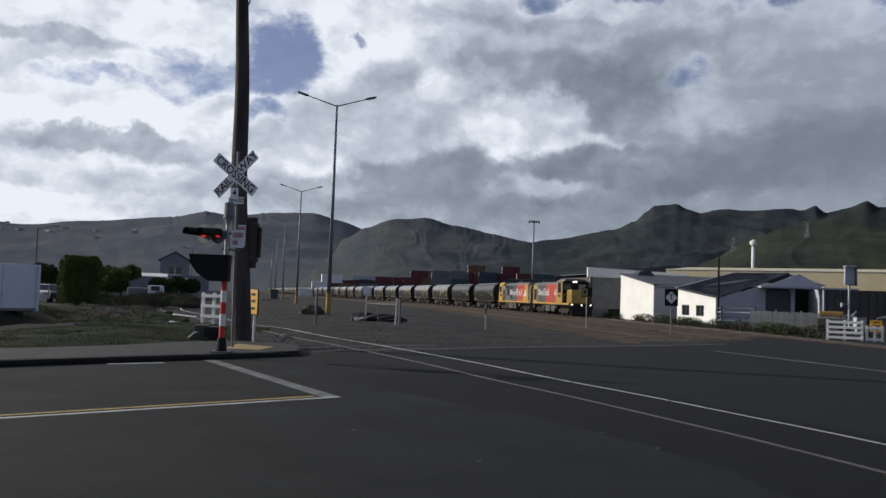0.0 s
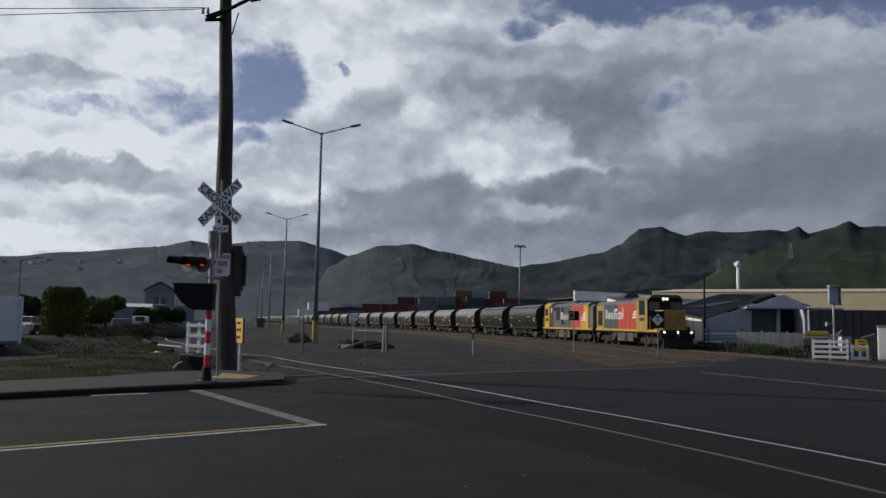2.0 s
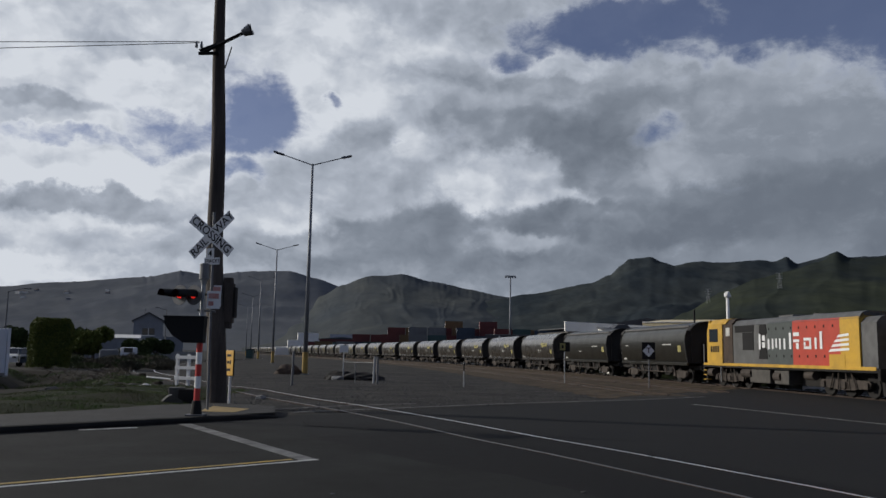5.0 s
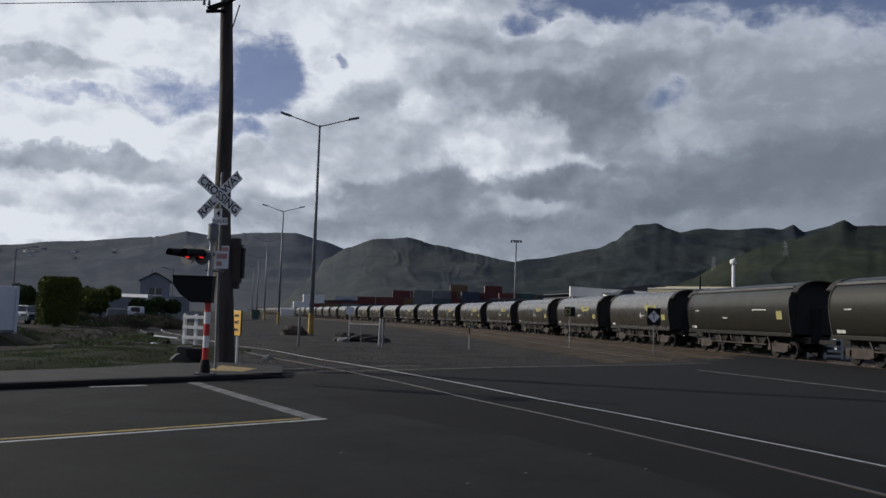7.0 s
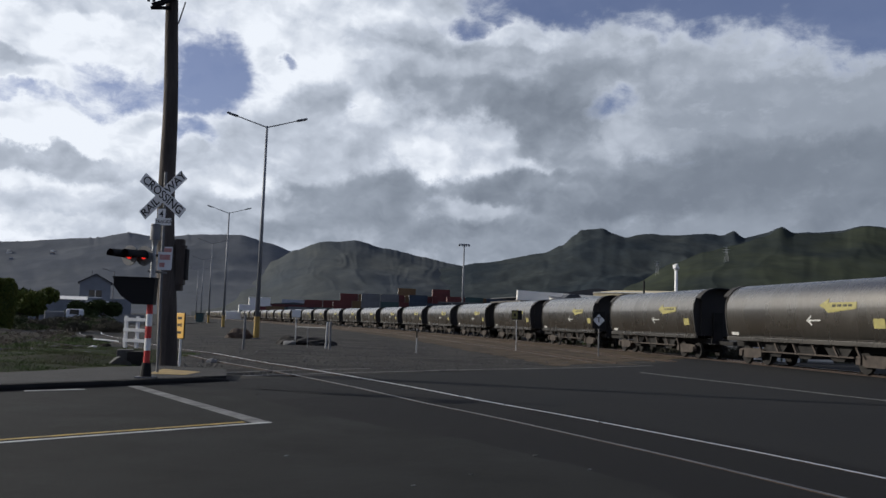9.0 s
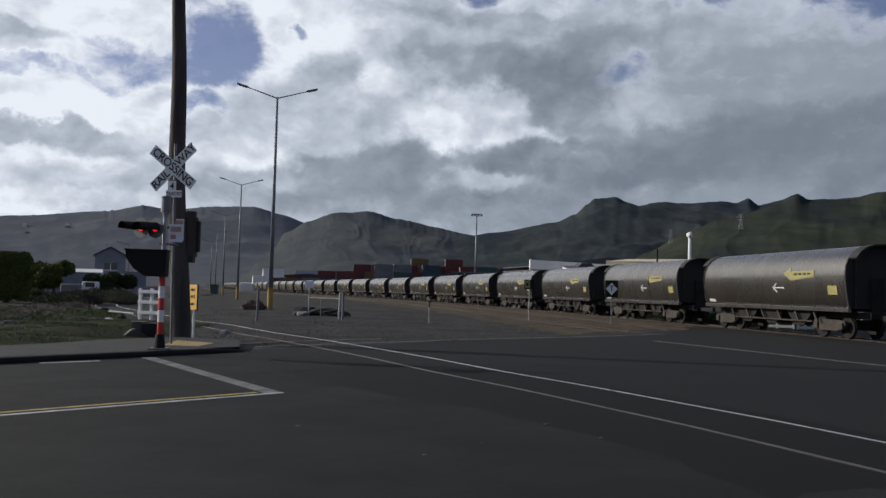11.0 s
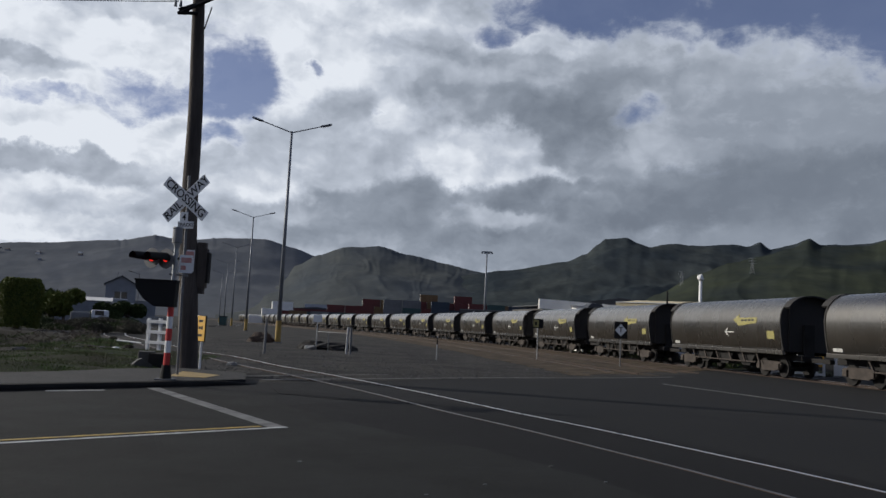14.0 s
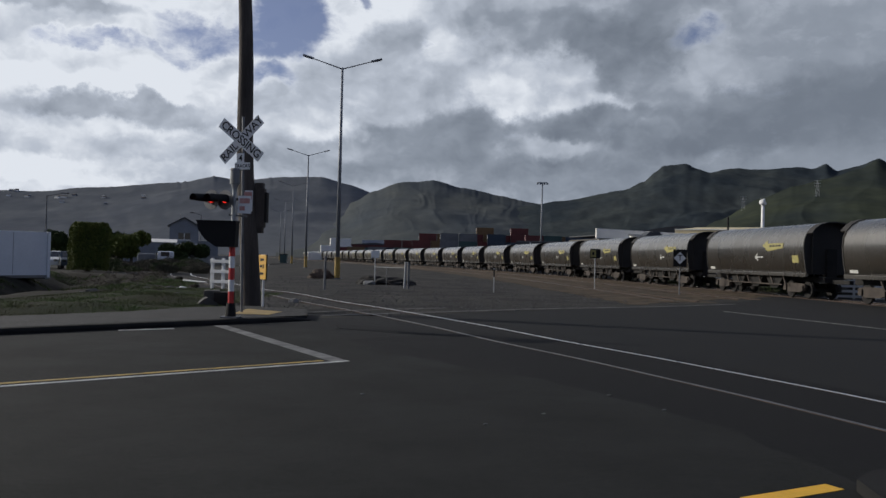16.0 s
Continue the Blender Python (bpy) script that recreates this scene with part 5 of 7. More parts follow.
TRAIN = []  # vehicle, metres out along the line at the eighth second
lead = lead_loco()
TRAIN.append((lead, -31.15))
second = second_loco()
TRAIN.append((second, -15.45))
plain = build_wagon("plain")
arrowed = build_wagon("arrow")
for k in range(36):
    s = 0.3 + 14.63 * k
    if k == 0:
        TRAIN.append((plain, s))
    elif k == 1:
        TRAIN.append((copy_thing(plain, Matrix()), s))
    elif k == 2:
        TRAIN.append((arrowed, s))
    else:
        TRAIN.append((copy_thing(arrowed, Matrix()), s))


def motions():
    for ob, s8 in TRAIN:
        rows = []
        for i in range(0, 33):
            t = i * 0.5
            p, h = on_line(s8 - SPEED * (t - 8.0))
            rows.append((t, pose(p.x, p.y, p.z, 0, 0, h)))
        walk(ob, rows)


# ---------------------------------------------------------------- beside the track, near the crossing
def small_post(name, x, y, h, r, mat, label, lean=0.0):
    p = thing(name, pose(x, y, -0.03, 0, lean, 0), label, "post")
    part("post", tube((0, 0, 0), (0, 0, h), r, n=8), mat, p)
    part("cap", tube((0, 0, h), (0, 0, h + 0.02), r * 1.15, n=8), mat, p)
    return p


small_post("steel_post", -5.77, 38.1, 1.55, 0.055, STEEL_DARK, "weathered grey steel post in the gravel", 1)
small_post("steel_post", -2.3, 42.6, 1.35, 0.06, STEEL, "pale grey steel post by the rubble", 2)
small_post("steel_post", -2.06, 41.6, 1.35, 0.06, STEEL_DARK, "grey steel post by the rubble")
small_post("marker_stake", -3.3, 43.4, 1.0, 0.025, STEEL_DARK, "thin dark marker stake in the gravel")
mk = small_post("marker_stake", 2.2, 40.2, 1.15, 0.03, STEEL, "thin pale marker stake with dark top")
part("top_band", tube((0, 0, 0.75), (0, 0, 1.1), 0.034, n=8), BLACK, mk)


def build_board_sign(x, y):
    s = thing("board_sign", pose(x, y, -0.03), "small pale blank board on a steel post", "sign")
    part("post", tube((0, 0, 0), (0, 0, 1.95), 0.035, n=8), STEEL, s)
    part("board", box((-0.24, -0.05, 1.55), (0.24, -0.03, 1.95), 0.004), SIGN_WHITE, s)
    return s


build_board_sign(-4.25, 47.0)


def build_signal_sign(x, y):
    """Small black board with a yellow-lettered plate, turned to the trains."""
    s = thing("track_sign", pose(x, y, 0.0, 0, 0, -4), "small black and yellow track sign on a thin post", "sign")
    part("post", tube((0, 0.04, 0), (0, 0.04, 2.1), 0.03, n=8), STEEL, s)
    b = part("board", box((-0.30, -0.01, 1.80), (0.30, 0.01, 2.34), 0.004), BLACK, s)
    part("yellow_plate", box((-0.27, -0.022, 1.86), (0.04, -0.011, 2.28)), ARROW, b)
    part("text_bar", box((-0.18, -0.03, 1.98), (-0.06, -0.023, 2.16)), BLACK, b)


build_signal_sign(8.4, 47.5)


def build_t_sign(x, y):
    s = thing("whistle_board", pose(x, y, 0.0, 0, 0, -16), "black square board with a white T diamond", "sign")
    part("post", tube((0, 0.05, 0), (0, 0.05, 2.2), 0.035, n=8), STEEL_DARK, s)
    b = part("board", box((-0.33, -0.012, 1.44), (0.33, 0.012, 2.32), 0.004), BLACK, s)
    d = prism([(0, 1.56), (0.30, 1.88), (0, 2.20), (-0.30, 1.88)], -0.024, -0.013)
    part("diamond", d, SIGN_WHITE, b, "white diamond")
    part("letter", lettering("T", 0.40, 0.003), BLACK, b, at=pose(0, -0.03, 1.89))


build_t_sign(11.8, 42.2)


def build_yellow_sign(x, y, z, yaw, w, h, post, label):
    s = thing("warning_sign", pose(x, y, 0.0, 0, 0, yaw), label, "road sign")
    part("post", tube((0, 0.05, 0), (0, 0.05, z + h), 0.035, n=8), post, s)
    b = part("board", sheet(w, h, 0.02, 0.006), YELLOW, s, at=pose(0, 0, z + h / 2))
    for k, (dx, dz, bw, bh) in enumerate(((0, 0.3, 0.5, 0.1), (-0.1, 0.03, 0.28, 0.1), (0.18, 0.03, 0.14, 0.16), (0, -0.27, 0.45, 0.1))):
        part("text_bar", sheet(bw * w, bh * h, 0.004), BLACK, b, at=pose(dx * w, -0.013, dz * h))
    part("back_frame", box((-w / 2 - 0.015, 0.011, -h / 2 - 0.015), (w / 2 + 0.015, 0.03, h / 2 + 0.015)), BLACK, b)


build_yellow_sign(-5.5, 24.2, 0.80, -48, 0.46, 0.72, WHITE, "yellow warning sign on a white post beside the pole")
build_yellow_sign(22.9, 43.3, 0.45, 10, 0.72, 0.62, STEEL, "yellow warning sign beside the white fence")


def build_white_fence(x, y, yaw, w, h, rails, label, posts=(0.0, 0.5, 1.0), low=0.14):
    f = thing("white_fence", pose(x, y, 0, 0, 0, yaw), label, "fence")
    for px in posts:
        part("fence_post", box((px * w - 0.06, 0.0, -0.05), (px * w + 0.06, 0.1, h + 0.06), 0.008), WHITE, f)
    for i in range(rails):
        z = h * (low + (0.94 - low) * i / (rails - 1))
        part("fence_rail", box((-0.06, -0.035, z - 0.065), (w + 0.06, 0.0, z + 0.065), 0.006), WHITE, f)
    return f


build_white_fence(-9.98, 34.5, -24, 0.92, 1.28, 3, "short white timber rail fence beside the siding", (0.0, 0.62), 0.28)
build_white_fence(20.0, 42.6, -26, 1.6, 0.98, 4, "white timber rail fence at the crossing")
build_white_fence(21.75, 42.0, -20, 0.7, 0.72, 2, "short low white fence at the crossing")


def build_relay_cabinet():
    c = thing("relay_cabinet", pose(23.75, 42.0, 0, 0, 0, -28), "pale grey steel relay cabinet beside the crossing", "cabinet")
    part("plinth", box((-0.65, -0.45, -0.05), (0.65, 0.45, 0.08)), CONCRETE, c)
    part("body", box((-0.6, -0.4, 0.08), (0.6, 0.4, 1.72), 0.02), WALL_WHITE, c)
    part("roof", box((-0.66, -0.46, 1.72), (0.66, 0.46, 1.80), 0.015), STEEL, c)
    d = part("door", box((-0.54, -0.425, 0.16), (0.54, -0.402, 1.66), 0.006), WALL_WHITE, c)
    part("handle", box((0.36, -0.45, 0.85), (0.40, -0.426, 1.05), 0.004), STEEL_DARK, d)


build_relay_cabinet()


def build_far_signal():
    """The far flashing-light mast, seen from behind."""
    s = thing("crossing_signal", pose(23.1, 46.6, 0), "far crossing signal mast seen from behind", "crossing signal")
    part("base", tube((0, 0, 0), (0, 0, 0.5), 0.14, 0.1, 12), BLACK, s)
    part("mast", tube((0, 0, 0.5), (0.0, 0, 3.0), 0.06, n=10), STEEL, s)
    hb = part("backboard", box((-0.30, -0.12, 2.98), (0.28, 0.05, 4.02), 0.07), WALL_GREY, s, "grey hooded signal head")
    part("hood_top", box((-0.33, -0.3, 3.97), (0.31, 0.1, 4.07), 0.03), STEEL, hb)
    part("side_panel", box((0.28, -0.25, 3.0), (0.33, 0.08, 4.0), 0.01), STEEL_DARK, hb)
    part("bell", tube((-0.45, 0, 1.85), (-0.32, 0, 1.85), 0.13, 0.10, 14), STEEL, s)
    part("bracket", tube((-0.4, 0, 1.85), (0, 0, 1.9), 0.02, n=6), STEEL, s)
    part("arm", tube((0.0, 0, 2.98), (0.55, 0.1, 2.98), 0.03, n=6), STEEL_DARK, s)


build_far_signal()


def stone(size, rng, name="stone", mat=None):
    bm = bmesh.new()
    bmesh.ops.create_icosphere(bm, subdivisions=3, radius=1)
    k = rng.uniform(0, 50)
    for v in bm.verts:
        n = v.co.normalized()
        v.co = Vector((n.x * size[0], n.y * size[1], n.z * size[2])) * (1 + 0.35 * noise.noise(n * 1.3 + Vector((k, 0, 0))) + 0.22 * noise.noise(n * 4 + Vector((0, k, 0))) + 0.12 * noise.noise(n * 9 + Vector((0, 0, k))))
    return bm


def build_blocks():
    rng = random.Random(4)
    for x, y, w, d, h, yaw, lab in ((-7.12, 24.75, 0.46, 0.5, 0.42, 14, "old pale concrete block on the ground"), (-6.72, 24.65, 0.48, 0.5, 0.38, -6, "dark concrete block beside the footpath")):
        bm = box((-w / 2, -d / 2, -0.05), (w / 2, d / 2, h), 0.03)
        tagged(part("concrete_block", bm, BLOCK_GREY if "pale" in lab else UNDER, at=pose(x, y, 0, 0, 0, yaw)), lab, "block")
    bm = prism([(-0.34, 0), (0.3, 0), (0.26, 0.10), (-0.02, 0.26), (-0.12, 0.22), (-0.3, 0.05)], -0.15, 0.15)
    tagged(part("broken_slab", bm, BLOCK_GREY, at=pose(-7.05, 24.05, -0.02, 0, 0, 25)), "broken piece of concrete lying on the ground", "rubble")
    for x, y, sx, sy, sz, m, lab in ((-4.5, 48.2, 1.0, 0.7, 0.45, UNDER, "dark heap of rubble in the yard"), (-3.3, 47.6, 1.3, 0.8, 0.40, UNDER, "dark heap of rubble in the yard"), (-4.6, 47.0, 0.35, 0.25, 0.2, CONCRETE, "pale lump of concrete beside the rubble"),
                                    (-9.0, 57.2, 0.9, 0.6, 0.6, RUST, "rusty brown heap at the lamp's foot"),
                                    (-10.6, 32.6, 0.34, 0.22, 0.16, WHITE, "crumpled white plastic bag in the dirt"), (-11.4, 33.2, 0.4, 0.2, 0.08, CONCRETE, "pale flat stone in the dirt"), (-5.1, 27.2, 0.16, 0.12, 0.1, CONCRETE, "pale stone beside the siding")):
        tagged(part("earth_mound" if sz > 0.3 else "stone", stone((sx, sy, sz), rng), m, at=pose(x, y, 0)), lab, "rubble")
    for x, y, w in ((1.89, 9.45, 0.045), (2.3, 8.6, 0.03), (-0.9, 9.1, 0.03), (0.4, 7.6, 0.025), (1.0, 8.2, 0.022)):
        tagged(part("litter", stone((w, w * 0.5, w * 0.16), rng), BLOCK_GREY if w > 0.04 else STEEL_DARK, at=pose(x, y, 0.008, 0, 0, 40 * w * 30)), "small scrap of litter lying on the asphalt", "litter")
    bm = tube((-4.2, 46.2, 1.0), (-2.3, 42.7, 1.02), 0.02, n=6)
    tagged(part("rail_bar", bm, STEEL_DARK), "thin steel bar between two posts", "rail")


build_blocks()


# ---------------------------------------------------------------- banks, grass and scrub
def build_bank(name, x0, x1, y0, y1, inside, height, mat, label, step=0.5, seed=0):
    bm = bmesh.new()
    grid = {}
    nx, ny = int((x1 - x0) / step), int((y1 - y0) / step)
    for i in range(nx + 1):
        for j in range(ny + 1):
            x, y = x0 + i * step, y0 + j * step
            k = inside(x, y)
            if k > -0.6:
                z = -0.03 + level(x, y) + max(0, min(1, k / 2.0)) * height(x, y) + (0.05 * noise.noise(Vector((x * 0.9, y * 0.9, seed))) + 0.05 if k > 0.2 else 0)
                grid[i, j] = bm.verts.new((x, y, z))
    for (i, j), v in list(grid.items()):
        q = [grid.get(k) for k in ((i, j), (i + 1, j), (i + 1, j + 1), (i, j + 1))]
        if all(q):
            bm.faces.new(q)
    return tagged(part(name, bm, mat, smooth=True), label, "ground", kind="structure")


def left_inside(x, y):
    """How far in from the footpath's back and the bank's other limits, in metres."""
    d = Vector((0.62, 0.78)).normalized()
    if x < -9:
        d = Vector((0.68, 0.73)).normalized()
        from_path = -(x + 9.0) * d.y + (y - 17.3) * d.x
    else:
        from_path = -(x + 7.0) * d.y + (y - 20.0) * d.x
    return min(from_path + 0.1, 33 - y, 0.9 * (-6.5 - x), x + 13.4)


def waste_inside(x, y):
    beside = float(np.interp(y, [p[1] for p in SIDING[::-1]], [p[0] for p in SIDING[::-1]]))
    return min(56 - y, -0.27 * y - 1.4 - x, beside - 1.9 - x, max(y - 28.5, -11.2 - x))


def waste_height(x, y):
    return 0.10 + 0.14 * noise.noise(Vector((x * 0.4, y * 0.4, 3)))


def left_height(x, y):
    return 0.16 + 0.16 * noise.noise(Vector((x * 0.25, y * 0.3, 7)))


def right_inside(x, y):
    p, h = on_line(y - 15)
    k = x - float(np.interp(y, LY, LX))
    return min(k - 2.4, y - 42.0, 86 - y, 9.5 - k)


def right_height(x, y):
    return 0.10 + 0.12 * noise.noise(Vector((x * 0.3, y * 0.2, 9)))


build_bank("grass_bank", -34, -6, 4, 36, left_inside, left_height, GRASS, "rough grass and dirt bank behind the footpath", 0.5, 1)
build_bank("waste_bank", -32, -8, 6, 57, waste_inside, waste_height, DIRT, "bare dirt and rubble round a dark ditch", 0.5, 4)
build_bank("track_verge", 10, 32, 42, 86, right_inside, right_height, GRASS, "weedy verge beside the railway track", 0.6, 2)


def build_blades(name, count, x0, x1, y0, y1, inside, height, tall, mat, label, seed, patchy=0.0):
    rng = random.Random(seed)
    verts, faces = [], []
    for _ in range(count):
        x, y = rng.uniform(x0, x1), rng.uniform(y0, y1)
        k = inside(x, y)
        if k < 0.15 or noise.noise(Vector((x * 0.35, y * 0.35, seed))) < patchy:
            continue
        z = -0.01 + level(x, y) + max(0, min(1, k / 2.0)) * height(x, y)
        for _ in range(3):
            a, h = rng.uniform(0, 6.28), tall * rng.uniform(0.4, 1.2)
            w = (0.07 + 0.07 * rng.random()) * tall
            bx, by = x + rng.uniform(-0.12, 0.12), y + rng.uniform(-0.12, 0.12)
            n = len(verts)
            dx, dy = math.cos(a), math.sin(a)
            verts += [(bx - dy * w, by + dx * w, z), (bx + dy * w, by - dx * w, z), (bx + dx * h * 0.5, by + dy * h * 0.5, z + h)]
            faces.append((n, n + 1, n + 2))
    me = bpy.data.meshes.new(name)
    me.from_pydata(verts, [], faces)
    me.materials.append(mat)
    tagged(new(name, me), label, "grass", kind="stuff")


build_blades("grass", 120000, -30, -6, 8, 36, left_inside, left_height, 0.075, BLADE, "short green grass on the bank", 3, -0.45)
build_blades("grass", 40000, -34, -10, 30, 56, waste_inside, waste_height, 0.16, BLADE, "tufts of rough grass on the dirt", 6, 0.12)
build_blades("weeds", 12000, 12, 30, 42, 80, right_inside, right_height, 0.36, SCRUB, "olive weeds and dry grass along the track", 5, 0.02)


def build_gravel():
    """Loose stones over the yard and along the rails."""
    rng = random.Random(11)
    verts, faces = [], []
    shape = [(1, 0, 0), (0, 1, 0), (-1, 0, 0), (0, -1, 0), (0.1, 0.1, 0.8)]
    for _ in range(24000):
        y = 22 + 40 * rng.random() ** 1.6
        x = rng.uniform(-12 - 0.25 * (y - 22), 12 + 0.05 * (y - 22))
        # keep off the road
        if (x - 1.9) * 0.72 - (y - 24.9) * 0.69 > -0.3 and x > -3.5:
            continue
        if x < -3.3 and y < 24:
            continue
        s = 0.012 + 0.045 * rng.random() ** 4
        a = rng.uniform(0, 6.28)
        n = len(verts)
        for c in shape:
            verts.append((x + s * (c[0] * math.cos(a) - c[1] * math.sin(a)) * 1.3, y + s * (c[0] * math.sin(a) + c[1] * math.cos(a)), -0.03 + s * c[2]))
        faces += [(n, n + 1, n + 4), (n + 1, n + 2, n + 4), (n + 2, n + 3, n + 4), (n + 3, n, n + 4)]
    me = bpy.data.meshes.new("gravel")
    me.from_pydata(verts, [], faces)
    me.materials.append(STONE)
    tagged(new("loose_gravel", me), "loose grey stones scattered over the yard", "gravel", kind="stuff")


STONE = material("loose_stone", (0.085, 0.082, 0.078), 0.9, second=(0.030, 0.029, 0.028), scale=1.5, amount=0.9, fine=6, grain=0.4, bump=0, space="Position")
build_gravel()


def blob_place(cx, cy, cz, rx, ry, rz, shell=0.55):
    def place(rng):
        while True:
            v = Vector((rng.uniform(-1, 1), rng.uniform(-1, 1), rng.uniform(-1, 1)))
            if shell < v.length < 1:
                return (cx + v.x * rx, cy + v.y * ry, max(0.05, cz + v.z * rz))
    return place


def build_hedge():
    """A tall clipped tree, squarish, leafy to the ground."""
    h = thing("clipped_tree", pose(-26.7, 60.5, 0, 0, 0, 34), "tall clipped green tree leafy to the ground", "tree")
    part("trunk", tube((0, 0, 0), (0, 0, 2.6), 0.22, 0.12, 10), BARK, h)
    for a in range(5):
        part("limb", tube((0, 0, 0.9 + 0.3 * a), (0.9 * math.cos(a * 1.9), 0.9 * math.sin(a * 1.9), 2.0 + 0.3 * a), 0.07, 0.03, 6), BARK, h)

    def place(rng):
        while True:
            x, y, z = rng.uniform(-1, 1), rng.uniform(-1, 1), rng.uniform(0, 1)
            r = (abs(x) ** 4.5 + abs(y) ** 4.5) ** (1 / 4.5)
            wide = 1.0 if z < 0.85 else 1 - (z - 0.85) * 1.6
            lump = 1 + 0.16 * noise.noise(Vector((x * 2.2, y * 2.2, z * 3)))
            if 0.86 * wide < r < wide * lump or (z > 0.86 and r < wide * lump):
                return (x * 1.38 + 0.12 * z, y * 1.38, 0.08 + z * 3.5 * (1 + 0.04 * noise.noise(Vector((x * 3, y * 3, 1)))))
    part("crown", leaves(24000, place, 0.062, 21), LEAF, h, "dense small green leaves")
    # unseen solid core, added to stop sunlight passing through the leaves
    core = box((-1.16, -1.16, 0.25), (1.24, 1.16, 3.3), 0.45)
    bmesh.ops.subdivide_edges(core, edges=core.edges[:], cuts=4, use_grid_fill=True)
    for v in core.verts:
        v.co += v.co.normalized() * 0.16 * noise.noise(v.co * 2.3)
    part("inner_crown", core, LEAF_DARK, h, "solid dark core blocking light inside the crown", smooth=True)


build_hedge()


def build_tree(x, y, h, r, mat, seed, label, count=2600):
    t = thing("tree", pose(x, y, 0), label, "tree")
    rng = random.Random(seed)
    part("trunk", tube((0, 0, 0), (0.1, 0, h * 0.55), 0.09 * r, 0.04 * r, 8), BARK, t)
    lumps = []
    for k in range(6):
        a, e = rng.uniform(0, 6.28), rng.uniform(0.3, 0.85)
        c = (r * 0.62 * math.cos(a), r * 0.62 * math.sin(a), h * e)
        lumps.append(c)
        part("limb", tube((0, 0, h * 0.25), c, 0.035 * r, 0.012 * r, 5), BARK, t)

    def place(g):
        c = lumps[g.randrange(6)]
        return blob_place(c[0], c[1], c[2], r * 0.55, r * 0.55, h * 0.24, 0.3)(g)
    part("crown", leaves(count, place, 0.12 * (r / 2.0) + 0.06, seed), mat, t, "loose leafy crown")
    return t


for k, (x, y, h, r, m) in enumerate(((-41.6, 102, 3.3, 2.4, LEAF), (-39.9, 102.6, 4.0, 2.3, LEAF), (-36.6, 108, 3.0, 2.2, LEAF_DARK), (-34.6, 110, 3.0, 2.0, LEAF_DARK), (-50, 118, 4.6, 3.4, LEAF_DARK), (-47.5, 97, 4.2, 1.8, LEAF_DARK))):
    build_tree(x, y, h, r, m, 40 + k, "bushy green tree behind the yard" if m is LEAF else "dark green bushy tree behind the yard", 6000)


def build_scrub():
    rng = random.Random(8)
    for k in range(34):
        az = radians(-rng.uniform(16.8, 22.6))
        far = rng.uniform(60, 96)
        x, y = far * math.sin(az), far * math.cos(az)
        r = rng.uniform(0.7, 1.5)
        h = rng.uniform(0.25, 0.6) + 0.016 * (far - 54)
        b = thing("shrub", pose(x, y, -0.03), "low dry brown scrub on the waste ground", "shrub", "scrub on the waste ground")
        part("stems", tube((0, 0, 0), (0.1, 0.05, h * 0.7), 0.03, 0.01, 5), BARK, b)
        part("foliage", leaves(1500, blob_place(0, 0, h * 0.45, r, r * 0.8, h * 0.6, 0.1), 0.055, 70 + k), SCRUB if k % 3 else LEAF_DARK, b)
    for k in range(12):
        y = 44 + 3.3 * k
        p, hd = on_line(y - 15)
        b = thing("shrub", pose(p.x + 2.6 + rng.uniform(0, 1.2), p.y, 0.0), "low green weeds against the fence and wall", "shrub", "weeds along the track")
        part("stems", tube((0, 0, 0), (0.05, 0.05, 0.4), 0.02, 0.01, 5), BARK, b)
        part("foliage", leaves(900, blob_place(0, 0, 0.3, 0.9, 1.2, 0.38, 0.1), 0.05, 170 + k), SCRUB if k % 3 == 0 else LEAF_DARK, b)


build_scrub()


# ---------------------------------------------------------------- buildings and far things
def wall_poly(name, pts, thick, mat, parent, label="", away=None):
    """A flat wall or roof through points in space, given thickness along its normal."""
    bm = bmesh.new()
    p = [Vector(q) for q in pts]
    n = (p[1] - p[0]).cross(p[2] - p[0]).normalized()
    if away is not None and n.dot(Vector(away)) < 0:
        n = -n
    a = [bm.verts.new(q) for q in p]
    b = [bm.verts.new(q + n * thick) for q in p]
    bm.faces.new(a)
    bm.faces.new(b[::-1])
    for i in range(len(p)):
        j = (i + 1) % len(p)
        bm.faces.new((a[i], a[j], b[j], b[i]))
    bmesh.ops.recalc_face_normals(bm, faces=bm.faces[:])
    return part(name, bm, mat, parent, label)


def rib_lines(parent, a, b, up, count, mat, proud, name="roof_rib"):
    """Standing ribs from the line a-b along up, on a sheet roof or wall."""
    a, b, up, proud = Vector(a), Vector(b), Vector(up), Vector(proud)
    first = None
    for i in range(count):
        p = a.lerp(b, (i + 0.5) / count)
        bm = tube(p + proud, p + up + proud, 0.03, n=4, caps=False)
        part(name, bm, mat, parent)


